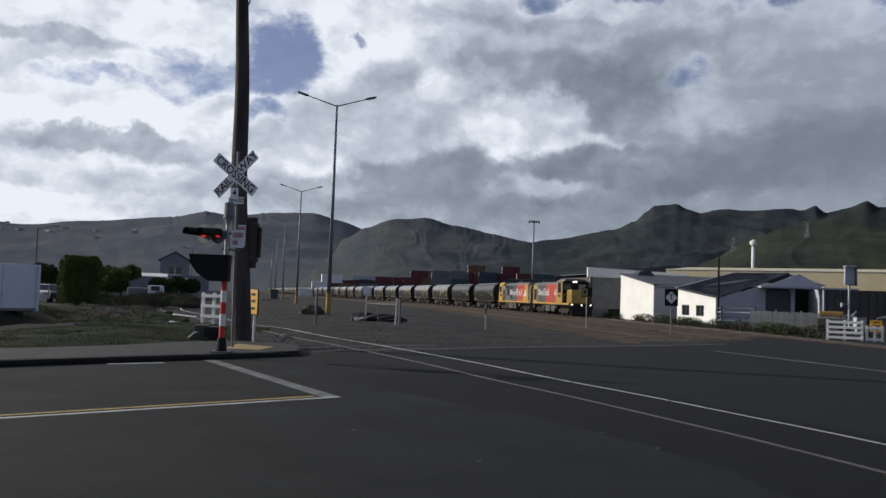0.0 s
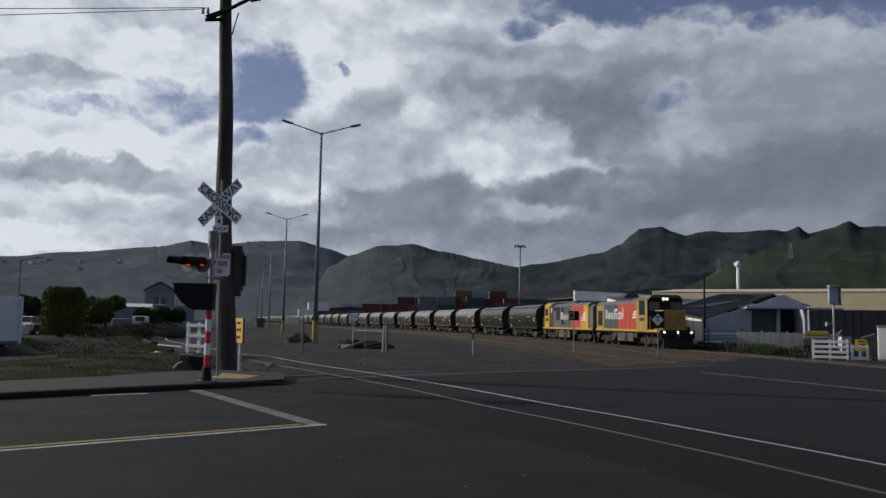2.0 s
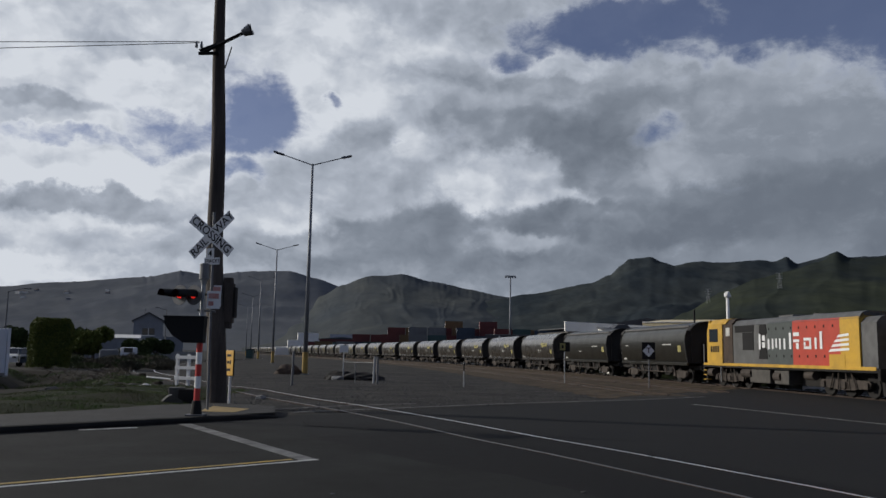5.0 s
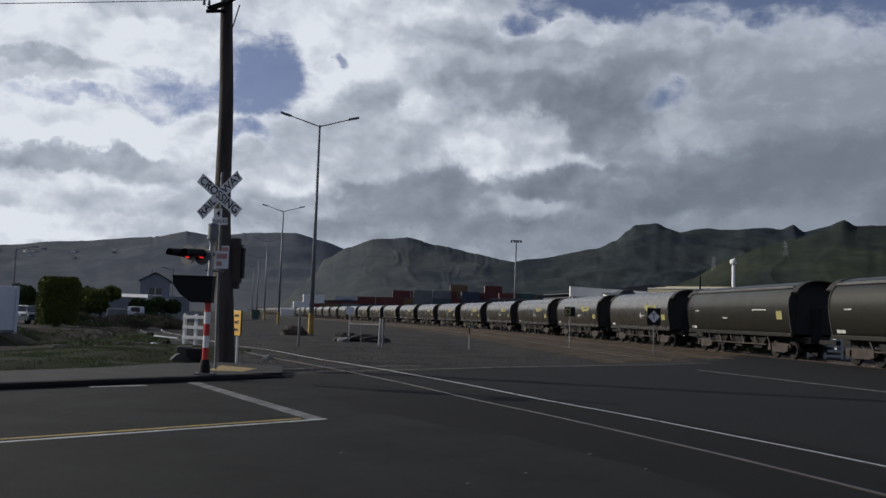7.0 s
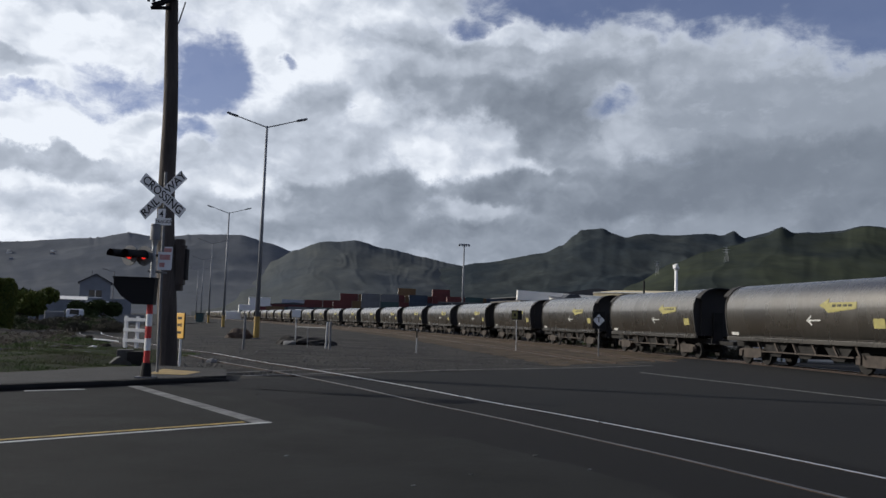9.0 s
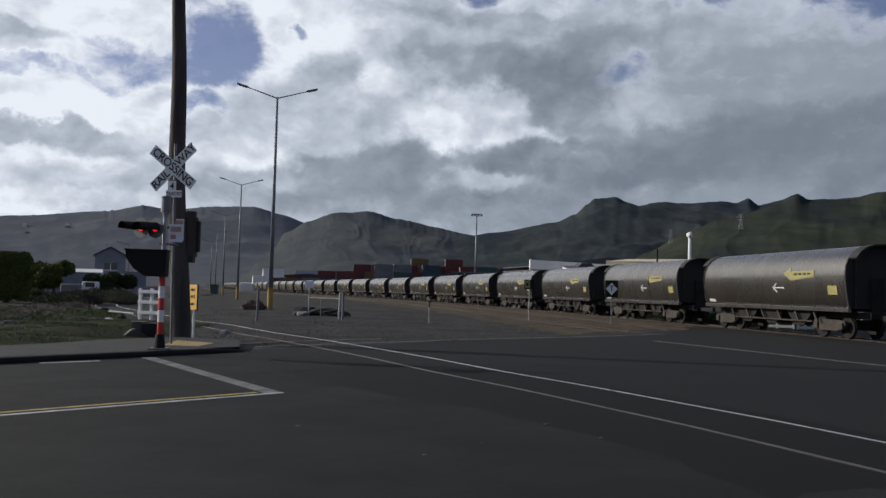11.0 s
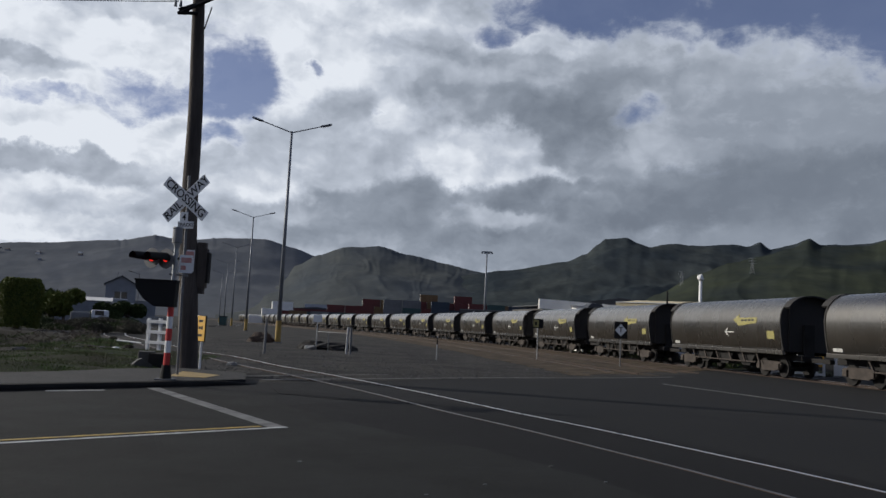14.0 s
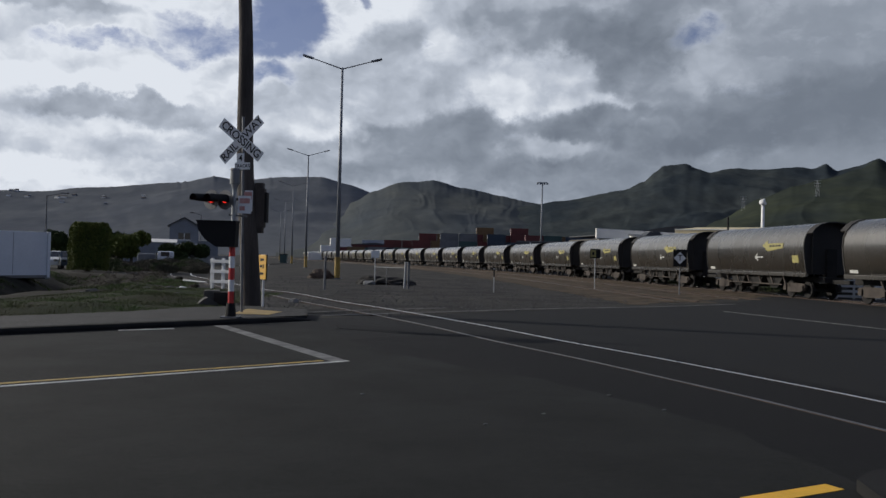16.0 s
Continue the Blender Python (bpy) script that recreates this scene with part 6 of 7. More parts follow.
def build_white_building():
    A = thing("white_building", Matrix(), "white-walled low building with a dark sheet roof", "building")
    C, E = Vector((18.5, 71.7, 0)), Vector((17.0, 78.1, 0))
    u = Vector((0.966, 0.26, 0))
    L = 17.0
    ez, rz = 3.17, 4.2
    part_w = wall_poly("end_wall", [C + Vector((0, 0, -0.1)), E + Vector((0, 0, -0.1)), E + Vector((0, 0, rz)), C + Vector((0, 0, ez))], 0.2, WALL_WHITE, A, "white painted end wall", away=u)
    wall_poly("front_wall", [C + Vector((0, 0, -0.1)) + u * 0.2, C + u * L + Vector((0, 0, -0.1)), C + u * L + Vector((0, 0, ez)), C + u * 0.2 + Vector((0, 0, ez))], 0.2, WALL_WHITE, A, "white front wall", away=E - C)
    wall_poly("back_wall", [E + Vector((0, 0, -0.1)) + u * 0.2, E + u * L + Vector((0, 0, -0.1)), E + u * L + Vector((0, 0, rz)), E + u * 0.2 + Vector((0, 0, rz))], 0.2, WALL_WHITE, A, away=E - C)
    back = (E - C).normalized()
    r = wall_poly("roof", [C - u * 0.15 - back * 0.2 + Vector((0, 0, ez + 0.0)), C + u * L - back * 0.2 + Vector((0, 0, ez)), E + u * L + Vector((0, 0, rz + 0.03)), E - u * 0.15 + Vector((0, 0, rz + 0.03))], 0.12, ROOF_DARK, A, "dark grey sheet roof", away=(0, 0, 1))
    rib_lines(r, C + Vector((0, 0, ez + 0.13)), C + u * L + Vector((0, 0, ez + 0.13)), E - C + Vector((0, 0, rz - ez)), 22, ROOF_DARK, (0, 0, 0.01))
    part("roof_vent", prism([(-1.0, 0), (1.0, 0), (0.5, 0.42), (-0.5, 0.42)], -0.5, 0.5), ROOF_DARK, A, at=pose(19.2, 78.4, 4.2, 0, 0, 15))
    # a dark box fixed low on the front wall
    at = Matrix.Translation(C + u * 3.1 - back * 0.25) @ pose(0, 0, 0, 0, 0, math.degrees(math.atan2(u.y, u.x)))
    bx = part("wall_box", box((-0.75, -0.2, 0.75), (0.75, 0.2, 1.65), 0.03), STEEL_DARK, A, "dark steel box on the wall", at=at)
    part("box_lid", box((-0.79, -0.24, 1.65), (0.79, 0.2, 1.72), 0.02), UNDER, bx)
    part("gutter", tube(C + u * 0.2 - back * 0.25 + Vector((0, 0, ez)), C + u * L - back * 0.25 + Vector((0, 0, ez)), 0.06, n=6), WHITE, A)
    return A


build_white_building()


def build_grey_building():
    Z = thing("grey_building", Matrix(), "plain grey-walled building with a white fascia", "building")
    a, b = Vector((14.9, 82.6, 0)), Vector((22.0, 84.0, 0))
    n = Vector((-0.19, 0.98, 0))
    wall_poly("wall", [a, b, b + Vector((0, 0, 4.0)), a + Vector((0, 0, 4.0))], 0.25, CONCRETE, Z, "stained grey wall", away=n)
    wall_poly("side_wall", [a, a + n * 9, a + n * 9 + Vector((0, 0, 4.0)), a + Vector((0, 0, 4.0))], 0.25, TANK, Z, away=(1, 0, 0))
    wall_poly("fascia", [a + Vector((-0.3, -0.3, 4.02)), b + Vector((3.0, -0.1, 4.02)), b + Vector((3.0, -0.1, 4.72)), a + Vector((-0.3, -0.3, 5.0))], 0.3, WALL_WHITE, Z, "white fascia", away=n)
    wall_poly("roof", [a + Vector((0, 0, 4.3)), b + Vector((0, 0, 4.3)), b + n * 9 + Vector((0, 0, 4.3)), a + n * 9 + Vector((0, 0, 4.3))], 0.1, ROOF_DARK, Z, away=(0, 0, 1))
    part("dark_heap", box((-0.9, -0.4, 0), (0.9, 0.4, 0.9), 0.12), UNDER, Z, at=pose(17.6, 82.0, 0, 0, 0, 12))


build_grey_building()


def build_workshop():
    B = thing("workshop", Matrix(), "workshop with white end wall, dark roof and open grey gable", "building")
    G, F = Vector((19.3, 67.3, 0)), Vector((20.55, 61.6, 0))
    gz, fz = 2.82, 2.13
    right = Vector((0.975, 0.21, 0))
    # end wall in pieces round two windows
    d = (F - G)
    length = d.length
    d.normalize()

    def top(s):
        return gz + (fz - gz) * s / length
    spans = [(0, 0.75), (0.75, 1.95), (1.95, 2.95), (2.95, 4.15), (4.15, length)]
    for i, (s0, s1) in enumerate(spans):
        if i in (1, 3):
            pieces = [(-0.1, -0.1, 0.72, 0.72), (1.56, 1.56, top(s0), top(s1))]
        else:
            pieces = [(-0.1, -0.1, top(s0), top(s1))]
        for z0a, z0b, z1a, z1b in pieces:
            wall_poly("end_wall", [G + d * s0 + Vector((0, 0, z0a)), G + d * s1 + Vector((0, 0, z0b)), G + d * s1 + Vector((0, 0, z1b)), G + d * s0 + Vector((0, 0, z1a))], 0.2, WALL_WHITE, B, "white painted end wall", away=right)
        if i in (1, 3):
            w = part("window", box((0, 0.08, 0), (s1 - s0, 0.10, 0.84)), GLASS, B, "dark window with a pale frame", at=Matrix.Translation(G + d * s0 + Vector((0, 0, 0.72))) @ pose(0, 0, 0, 0, 0, math.degrees(math.atan2(d.y, d.x))))
            for lo, hi in (((0, 0.04, 0), (0.06, 0.12, 0.84)), ((s1 - s0 - 0.06, 0.04, 0), (s1 - s0, 0.12, 0.84)), ((0, 0.04, 0), (s1 - s0, 0.12, 0.06)), ((0, 0.04, 0.78), (s1 - s0, 0.12, 0.84)), (((s1 - s0) / 2 - 0.03, 0.05, 0.06), ((s1 - s0) / 2 + 0.03, 0.12, 0.78))):
                part("window_frame", box(lo, hi), TANK, w)
    R0, R1, E1, X = Vector((26.1, 73.4, 4.45)), Vector((27.6, 65.4, 4.26)), Vector((20.5, 60.9, 2.12)), Vector((27.7, 59.9, 3.24))
    roof = wall_poly("roof", [G + Vector((-0.1, 0.1, gz)), R0, R1, E1], 0.12, ROOF_DARK, B, "dark grey sheet roof", away=(0, 0, 1))
    for i in range(20):
        k = (i + 0.5) / 20
        a, b = (G + Vector((0, 0, gz))).lerp(E1, k), R0.lerp(R1, k)
        part("roof_rib", tube(a + Vector((0, 0, 0.13)), b + Vector((0, 0, 0.13)), 0.03, n=4, caps=False), ROOF_DARK, roof)
    part("barge_board", tube(G + Vector((-0.1, 0.1, gz + 0.1)), R0 + Vector((0, 0, 0.1)), 0.09, n=4), WHITE, B, "white barge board")
    wall_poly("right_roof", [R1, R0, R0 + Vector((5, -1, -1.2)), X + Vector((0.4, 0.2, 0.05))], 0.1, ROOF_DARK, B, away=(0, 0, 1))
    # open gable
    def on_gable(k, z):
        q = E1.lerp(X, k)
        return Vector((q.x, q.y, z))
    wall_poly("gable_wall", [on_gable(0, -0.1), on_gable(0.46, -0.1), on_gable(0.46, 2.95), on_gable(0.5, 3.3), on_gable(0, 2.10)], 0.15, WALL_GREY, B, "grey sheet gable wall", away=(0, 1, 0))
    ridge = E1.lerp(X, 0.78)
    wall_poly("gable_top", [on_gable(0.46, 2.95), on_gable(1.0, 3.0), on_gable(1.0, 3.24), Vector((ridge.x, ridge.y, 4.1)), on_gable(0.46, 3.15)], 0.15, WALL_GREY, B, "grey gable top", away=(0, 1, 0))
    for k in (0.72, 0.985):
        part("door_post", box((-0.12, -0.12, -0.05), (0.12, 0.12, 3.0)), WALL_GREY, B, at=Matrix.Translation(on_gable(k, 0)))
    # the dark of the unlit inside is painted onto this wall
    wall_poly("inner_wall", [on_gable(0.3, -0.1) + Vector((2, 7, 0)), on_gable(1.1, -0.1) + Vector((2, 7, 0)), on_gable(1.1, 3.2) + Vector((2, 7, 0)), on_gable(0.3, 3.2) + Vector((2, 7, 0))], 0.1, INSIDE, B, "inner wall with the unlit inside in its colour", away=(0, 1, 0))
    wall_poly("inner_side", [on_gable(1.02, -0.1), on_gable(1.02, -0.1) + Vector((2, 7, 0)), on_gable(1.02, 3.2) + Vector((2, 7, 0)), on_gable(1.02, 3.2)], 0.1, WALL_GREY, B, away=(1, 0, 0))
    part("roller_door", box((0, 0, 0), (1.9, 0.06, 2.9)), ROOF_DARK, B, "dark blue sliding door", at=Matrix.Translation(on_gable(0.47, 0)) @ pose(0, 0.12, 0, 0, 0, math.degrees(math.atan2(X.y - E1.y, X.x - E1.x))))
    part("awning", box((-0.5, 0, 0), (6.2, 0.9, 0.12)), WALL_GREY, B, at=Matrix.Translation(on_gable(0.44, 3.0) + Vector((0, -0.9, 0))) @ pose(0, 0, 0, 0, 0, math.degrees(math.atan2(X.y - E1.y, X.x - E1.x))))


build_workshop()


def build_warehouse():
    W = thing("warehouse", Matrix(), "long cream-clad warehouse with a dark lower wall", "building")
    a, b = Vector((30.5, 112, 0)), Vector((78, 84.0, 0))
    d = (b - a).normalized()
    n = Vector((-d.y, d.x, 0))
    L = (b - a).length
    at = Matrix.Translation(a) @ pose(0, 0, 0, 0, 0, math.degrees(math.atan2(d.y, d.x)))
    part("lower_wall", box((0, 0.15, -0.1), (L, 0.4, 4.05)), ROOF_DARK, W, "dark lower wall", at=at)
    clad = part("cladding", box((0, 0, 4.05), (L, 0.4, 6.35)), WALL_CREAM, W, "cream sheet cladding", at=at)
    part("roof", prism([(0, 6.35), (12, 7.2), (12, 7.0), (0, 6.2)], 0, L, "x"), WALL_CREAM, W, "pale sheet roof", at=at)
    first = None
    for i in range(60):
        m = at @ pose(L * (i + 0.5) / 60, -0.02, 4.06)
        if first is None:
            first = part("cladding_rib", box((-0.05, 0, 0), (0.05, 0.02, 2.28)), WALL_CREAM, clad, at=m)
            post = part("wall_post", box((-0.12, 0, 0), (0.12, 0.2, 4.0)), UNDER, W, at=at @ pose(L * 0.5 / 60, -0.05, 0))
        else:
            again(first, clad, m)
            again(post, W, at @ pose(L * (i + 0.5) / 60, -0.05, 0))
    part("gutter", box((0, -0.08, 6.30), (L, 0.0, 6.42)), WALL_WHITE, W, at=at)
    for s in (29.5, 38.0):
        v = part("roof_vent", tube((s, 3, 6.4), (s, 3, 7.1), 0.5, n=14), STEEL, W, "round roof ventilator", at=at)
        part("vent_cap", tube((s, 3, 7.1), (s, 3, 7.4), 0.85, 0.6, 14), STEEL, v)
    t = thing("grey_roof_building", pose(35.0, 128, 0, 0, 0, -20), "far low building with grey roof", "building")
    part("wall", box((-6, -4, 0), (8, 6, 6.4)), TANK, t)
    part("roof", prism([(-6.5, 6.4), (8.5, 6.4), (1, 7.5)], -4.5, 6.5), ROOF_DARK, t)


build_warehouse()


def build_grey_fence():
    f = thing("sheet_fence", Matrix(), "weathered grey board fence beside the track", "fence")
    a, b = Vector((20.5, 54.4, 0)), Vector((26.0, 51.9, 0))
    n = 34
    d = (b - a).normalized()
    yaw = math.degrees(math.atan2(d.y, d.x))
    first = None
    rng = random.Random(5)
    for i in range(n):
        p = a.lerp(b, i / n)
        at = pose(p.x, p.y, -0.06 + rng.uniform(-0.02, 0.02), 0, rng.uniform(-0.6, 0.6), yaw)
        if first is None:
            first = part("fence_board", box((0, 0, 0), (0.168, 0.025, 1.36), 0.004), FENCE_GREY, f, at=at)
        else:
            again(first, f, at)
    for i in range(5):
        p = a.lerp(b, i / 4)
        part("fence_post", box((-0.06, 0.03, -0.05), (0.06, 0.13, 1.42)), FENCE_GREY, f, at=pose(p.x, p.y, 0, 0, 0, yaw))
    rack = thing("steel_rack", pose(20.6, 57.6, 0, 0, 0, -20), "stacked white and grey pipes on a low rack", "rack")
    for i in range(4):
        part("pipe", tube((-1.2, 0.1 * i, 0.55 + 0.28 * i), (1.6, 0.1 * i, 0.58 + 0.28 * i), 0.05, n=8), WHITE if i % 2 == 0 else STEEL, rack)
    for x in (-0.9, 1.3):
        part("rack_leg", box((x - 0.05, -0.1, 0), (x + 0.05, 0.45, 1.6)), STEEL_DARK, rack)


build_grey_fence()


def build_yard_clutter():
    c = thing("yellow_machine", pose(24.1, 50.6, 0, 0, 0, -25), "yellow plant machine behind the fence", "machine")
    part("body", box((-0.9, -0.5, 0.45), (0.9, 0.5, 1.0), 0.06), TANK, c)
    part("canopy", box((-0.8, -0.55, 1.15), (0.6, 0.55, 1.45), 0.08), LOCO_YELLOW_OLD, c, "yellow canopy")
    for x in (-0.6, 0.6):
        for y in (-0.5, 0.5):
            part("wheel", tube((x, y - 0.1, 0.3), (x, y + 0.1, 0.3), 0.32, n=16), BLACK, c)
    for x in (-0.8, 0.6):
        part("canopy_post", tube((x, 0.3, 0.9), (x, 0.3, 1.2), 0.04, n=6), STEEL, c)
    rng = random.Random(17)
    for k in range(7):
        x, y = 25.2 + 1.1 * k + rng.uniform(-0.3, 0.3), 49.5 + rng.uniform(-0.8, 0.8)
        m = [STEEL, TANK, WALL_WHITE, CONT_BLUE, STEEL_DARK, UNDER, STEEL][k]
        s = thing("yard_crate", pose(x, y, 0, 0, 0, rng.uniform(-25, 25)), "crate of metal scrap behind the fence", "crate", "scrap behind the fence")
        w, h = rng.uniform(0.35, 0.55), rng.uniform(0.7, 1.25)
        part("crate", box((-w, -0.4, 0), (w, 0.4, h), 0.03), m, s)
        part("lid", box((-w - 0.03, -0.43, h), (w + 0.03, 0.43, h + 0.05), 0.01), STEEL_DARK, s)
        part("pipe", tube((-w, 0, h), (w * 0.6, 0.2, h + rng.uniform(0.1, 0.5)), 0.05, n=8), STEEL, s)


CONT_RED = material("container_red", (0.12, 0.020, 0.018), 0.6, second=(0.075, 0.015, 0.014), scale=0.6, amount=0.8, fine=8, grain=0.12, bump=0.1)
CONT_BLUE = material("container_blue", (0.030, 0.048, 0.075), 0.6, second=(0.02, 0.034, 0.055), scale=0.6, amount=0.8, fine=8, grain=0.12, bump=0.1)
CONT_TEAL = material("container_teal", (0.032, 0.075, 0.072), 0.6, second=(0.026, 0.055, 0.052), scale=0.6, amount=0.8, fine=8, grain=0.12, bump=0.1)
CONT_TAN = material("container_tan", (0.15, 0.09, 0.035), 0.6, second=(0.11, 0.066, 0.028), scale=0.6, amount=0.8, fine=8, grain=0.12, bump=0.1)
CONT_GREY = material("container_grey", (0.15, 0.155, 0.16), 0.6, second=(0.10, 0.105, 0.11), scale=0.6, amount=0.8, fine=8, grain=0.12, bump=0.1)
CONT_WHITE = material("container_white", (0.62, 0.64, 0.68), 0.55, second=(0.52, 0.54, 0.58), scale=0.6, amount=0.7, fine=8, grain=0.08, bump=0.1)
build_yard_clutter()


def build_container(mat, colour, length=12.2):
    """A corrugated steel shipping container: ribbed sides, corner posts, doors with bars at one end."""
    c = thing("shipping_container", Matrix(), colour + " corrugated steel shipping container", "container", "containers in the port yard")
    h, w = 2.59, 2.44
    pts = []
    n = int(length / 0.28)
    for i in range(n):
        x = -length / 2 + 0.1 + (length - 0.2) * i / n
        s = (length - 0.2) / n
        pts += [(x, -w / 2 + 0.02), (x + s * 0.3, -w / 2 + 0.02), (x + s * 0.5, -w / 2 + 0.06), (x + s * 0.8, -w / 2 + 0.06)]
    pts += [(length / 2 - 0.1, -w / 2 + 0.02)]
    out = pts + [(x, -y) for x, y in pts[::-1]]
    part("shell", prism(out, 0.14, h - 0.1, "z"), mat, c, "corrugated side")
    for x in (-length / 2 + 0.06, length / 2 - 0.06):
        for y in (-w / 2 + 0.05, w / 2 - 0.05):
            part("corner_post", box((x - 0.07, y - 0.07, 0), (x + 0.07, y + 0.07, h)), mat, c)
    for z in (0.07, h - 0.06):
        for y in (-w / 2 + 0.04, w / 2 - 0.04):
            part("side_rail", box((-length / 2 + 0.12, y - 0.045, z - 0.07), (length / 2 - 0.12, y + 0.045, z + 0.055)), mat, c)
    for x in (-length / 2, length / 2):
        d = part("end_door", box((x - 0.02, -w / 2 + 0.1, 0.12), (x + 0.02, w / 2 - 0.1, h - 0.08)), mat, c)
        for y in (-0.8, -0.3, 0.3, 0.8):
            part("lock_bar", tube((x * 1.003, y, 0.15), (x * 1.003, y, h - 0.1), 0.025, n=6), STEEL, d)
    return c


CONTAINERS = {k: build_container(m, k, l) for k, m, l in (("red", CONT_RED, 6.06), ("blue", CONT_BLUE, 6.06), ("teal", CONT_TEAL, 6.06), ("tan", CONT_TAN, 6.06), ("grey", CONT_GREY, 6.06))}
used = set()


def put_container(kind, x, y, level, yaw):
    m = pose(x, y, 0.0 + 2.6 * level, 0, 0, yaw)
    if kind not in used:
        used.add(kind)
        CONTAINERS[kind].matrix_basis = m
    else:
        copy_thing(CONTAINERS[kind], m)


def build_container_yard():
    # stacks from the near right to the far left: place, heading, colours from the ground up
    stacks = [
        (-0.5, 279, 2, "teal grey grey grey"), (5.9, 279, 2, "grey grey teal grey"), (15.5, 278, 2, "red blue blue blue"), (8.0, 284, 2, "red blue red red"), (12.0, 289, 2, "red blue grey red tan"), (24.0, 288, 2, "red red blue red red"),
        (28.5, 281, 2, "blue red red red"), (41.0, 281, 2, "blue tan red"), (37.0, 289, 2, "red blue teal tan"), (49.5, 289, 2, "red blue red blue"), (55.0, 282, 2, "tan red red"), (62.5, 290, 2, "red tan blue red"),
        (-10.0, 280, 3, "red teal red"), (-8.0, 287, 3, "blue red red red"), (-20.0, 285, 4, "red blue red"), (-16.0, 279, 3, "grey teal"), (-25.0, 281, 4, "blue grey"), (-33.0, 287, 4, "red tan"), (-38.5, 300, 6, "red red"), (68, 284, 2, "blue red red")]
    for x, y, yaw, kinds in stacks:
        for level, kind in enumerate(kinds.split()):
            put_container(kind, x, y, level, yaw)
            if kind != "grey" and level < len(kinds.split()) - (int(x) % 3 == 0):
                other = "red blue tan red teal grey".split()[(int(abs(x)) + 2 * level) % 6]
                put_container(other, x + 6.3 * math.cos(radians(yaw)), y + 6.3 * math.sin(radians(yaw)), level, yaw)
    w = thing("boundary_wall", Matrix(), "long dark sheet fence with pale posts behind the train", "wall")
    a, b = Vector((9.6, 120, 0)), Vector((24.0, 117, 0))
    at = Matrix.Translation(a) @ pose(0, 0, 0, 0, 0, math.degrees(math.atan2((b - a).y, (b - a).x)))
    part("wall", box((0, 0, 0), ((b - a).length, 0.2, 4.4)), ROOF_DARK, w, at=at)
    part("coping", box((0, -0.05, 4.4), ((b - a).length, 0.25, 4.52)), STEEL_DARK, w, at=at)
    for i in range(4):
        part("wall_post", box((3.2 * i + 2.0, -0.12, 0), (3.2 * i + 2.12, -0.02, 4.3)), WALL_WHITE, w, at=at)
    s = thing("port_building", pose(-49.5, 345, 0, 0, 0, 10), "white stepped port building beyond the train", "building")
    part("wall", box((-5, -4, 0), (8, 4, 6.2), 0.1), WALL_WHITE, s)
    part("upper_storey", box((-1, -3.5, 6.2), (7.5, 3.5, 9.3), 0.1), WALL_WHITE, s)
    part("lower_wing", box((-10, -3.5, 0), (-5, 3.5, 3.2), 0.1), WALL_WHITE, s)
    for i in range(4):
        part("window", box((-4.2 + 2.3 * i, -4.06, 2.6), (-2.9 + 2.3 * i, -4.01, 3.8)), GLASS, s)
    m = thing("port_shed", pose(-34, 354, 0, 0, 0, 6), "long maroon shed beyond the train", "building")
    part("wall", box((-9, -4, 0), (11, 4, 7.0)), CONT_RED, m)
    part("roof_sign", box((-4, -4.1, 7.0), (10, -3.9, 9.0)), WALL_GREY, m, "grey sign board on the roof")
    part("roof", prism([(-9.3, 7.0), (11.3, 7.0), (1, 7.9)], -4.2, 4.2), ROOF_DARK, m)
    tw = thing("white_mast", pose(56.6, 149.7, 0), "white round-topped mast behind the warehouse", "mast")
    part("mast", tube((0, 0, 0), (0, 0, 12.9), 0.34, 0.28, 12), WHITE, tw, smooth=True)
    part("cap", stone((0.55, 0.55, 0.6), random.Random(1)), WHITE, tw, at=pose(0, 0, 13.3))
    tp = thing("timber_post", pose(20.2, 60.0, 0), "thin dark timber post beside the workshop", "post")
    part("post", tube((0, 0, 0), (0, 0, 5.1), 0.09, 0.07, 8), BLACK, tp)
    up = thing("utility_pole", pose(62.9, 90.2, 0), "far concrete utility pole with cross arms", "utility pole")
    part("pole", tube((0, 0, 0), (0, 0, 14.6), 0.3, 0.22, 10), WALL_WHITE, up)
    part("cross_arm", box((-1.4, -0.1, 14.0), (1.6, 0.1, 14.25)), BLACK, up)
    part("transformer", tube((-0.5, 0, 12.2), (-0.5, 0, 13.1), 0.4, n=12), STEEL_DARK, up)
    part("transformer", tube((0.6, 0, 12.2), (0.6, 0, 13.1), 0.4, n=12), STEEL_DARK, up)
    bn = thing("wheelie_bin", pose(-31.6, 155.9, 0), "green rubbish skip beside the yard road", "bin")
    part("body", prism([(-0.55, 0.1), (0.55, 0.1), (0.66, 1.7), (-0.66, 1.7)], -0.6, 0.6), CONT_TEAL, bn)
    part("lid", box((-0.70, -0.65, 1.7), (0.70, 0.65, 1.82), 0.03), BLACK, bn)


build_container_yard()


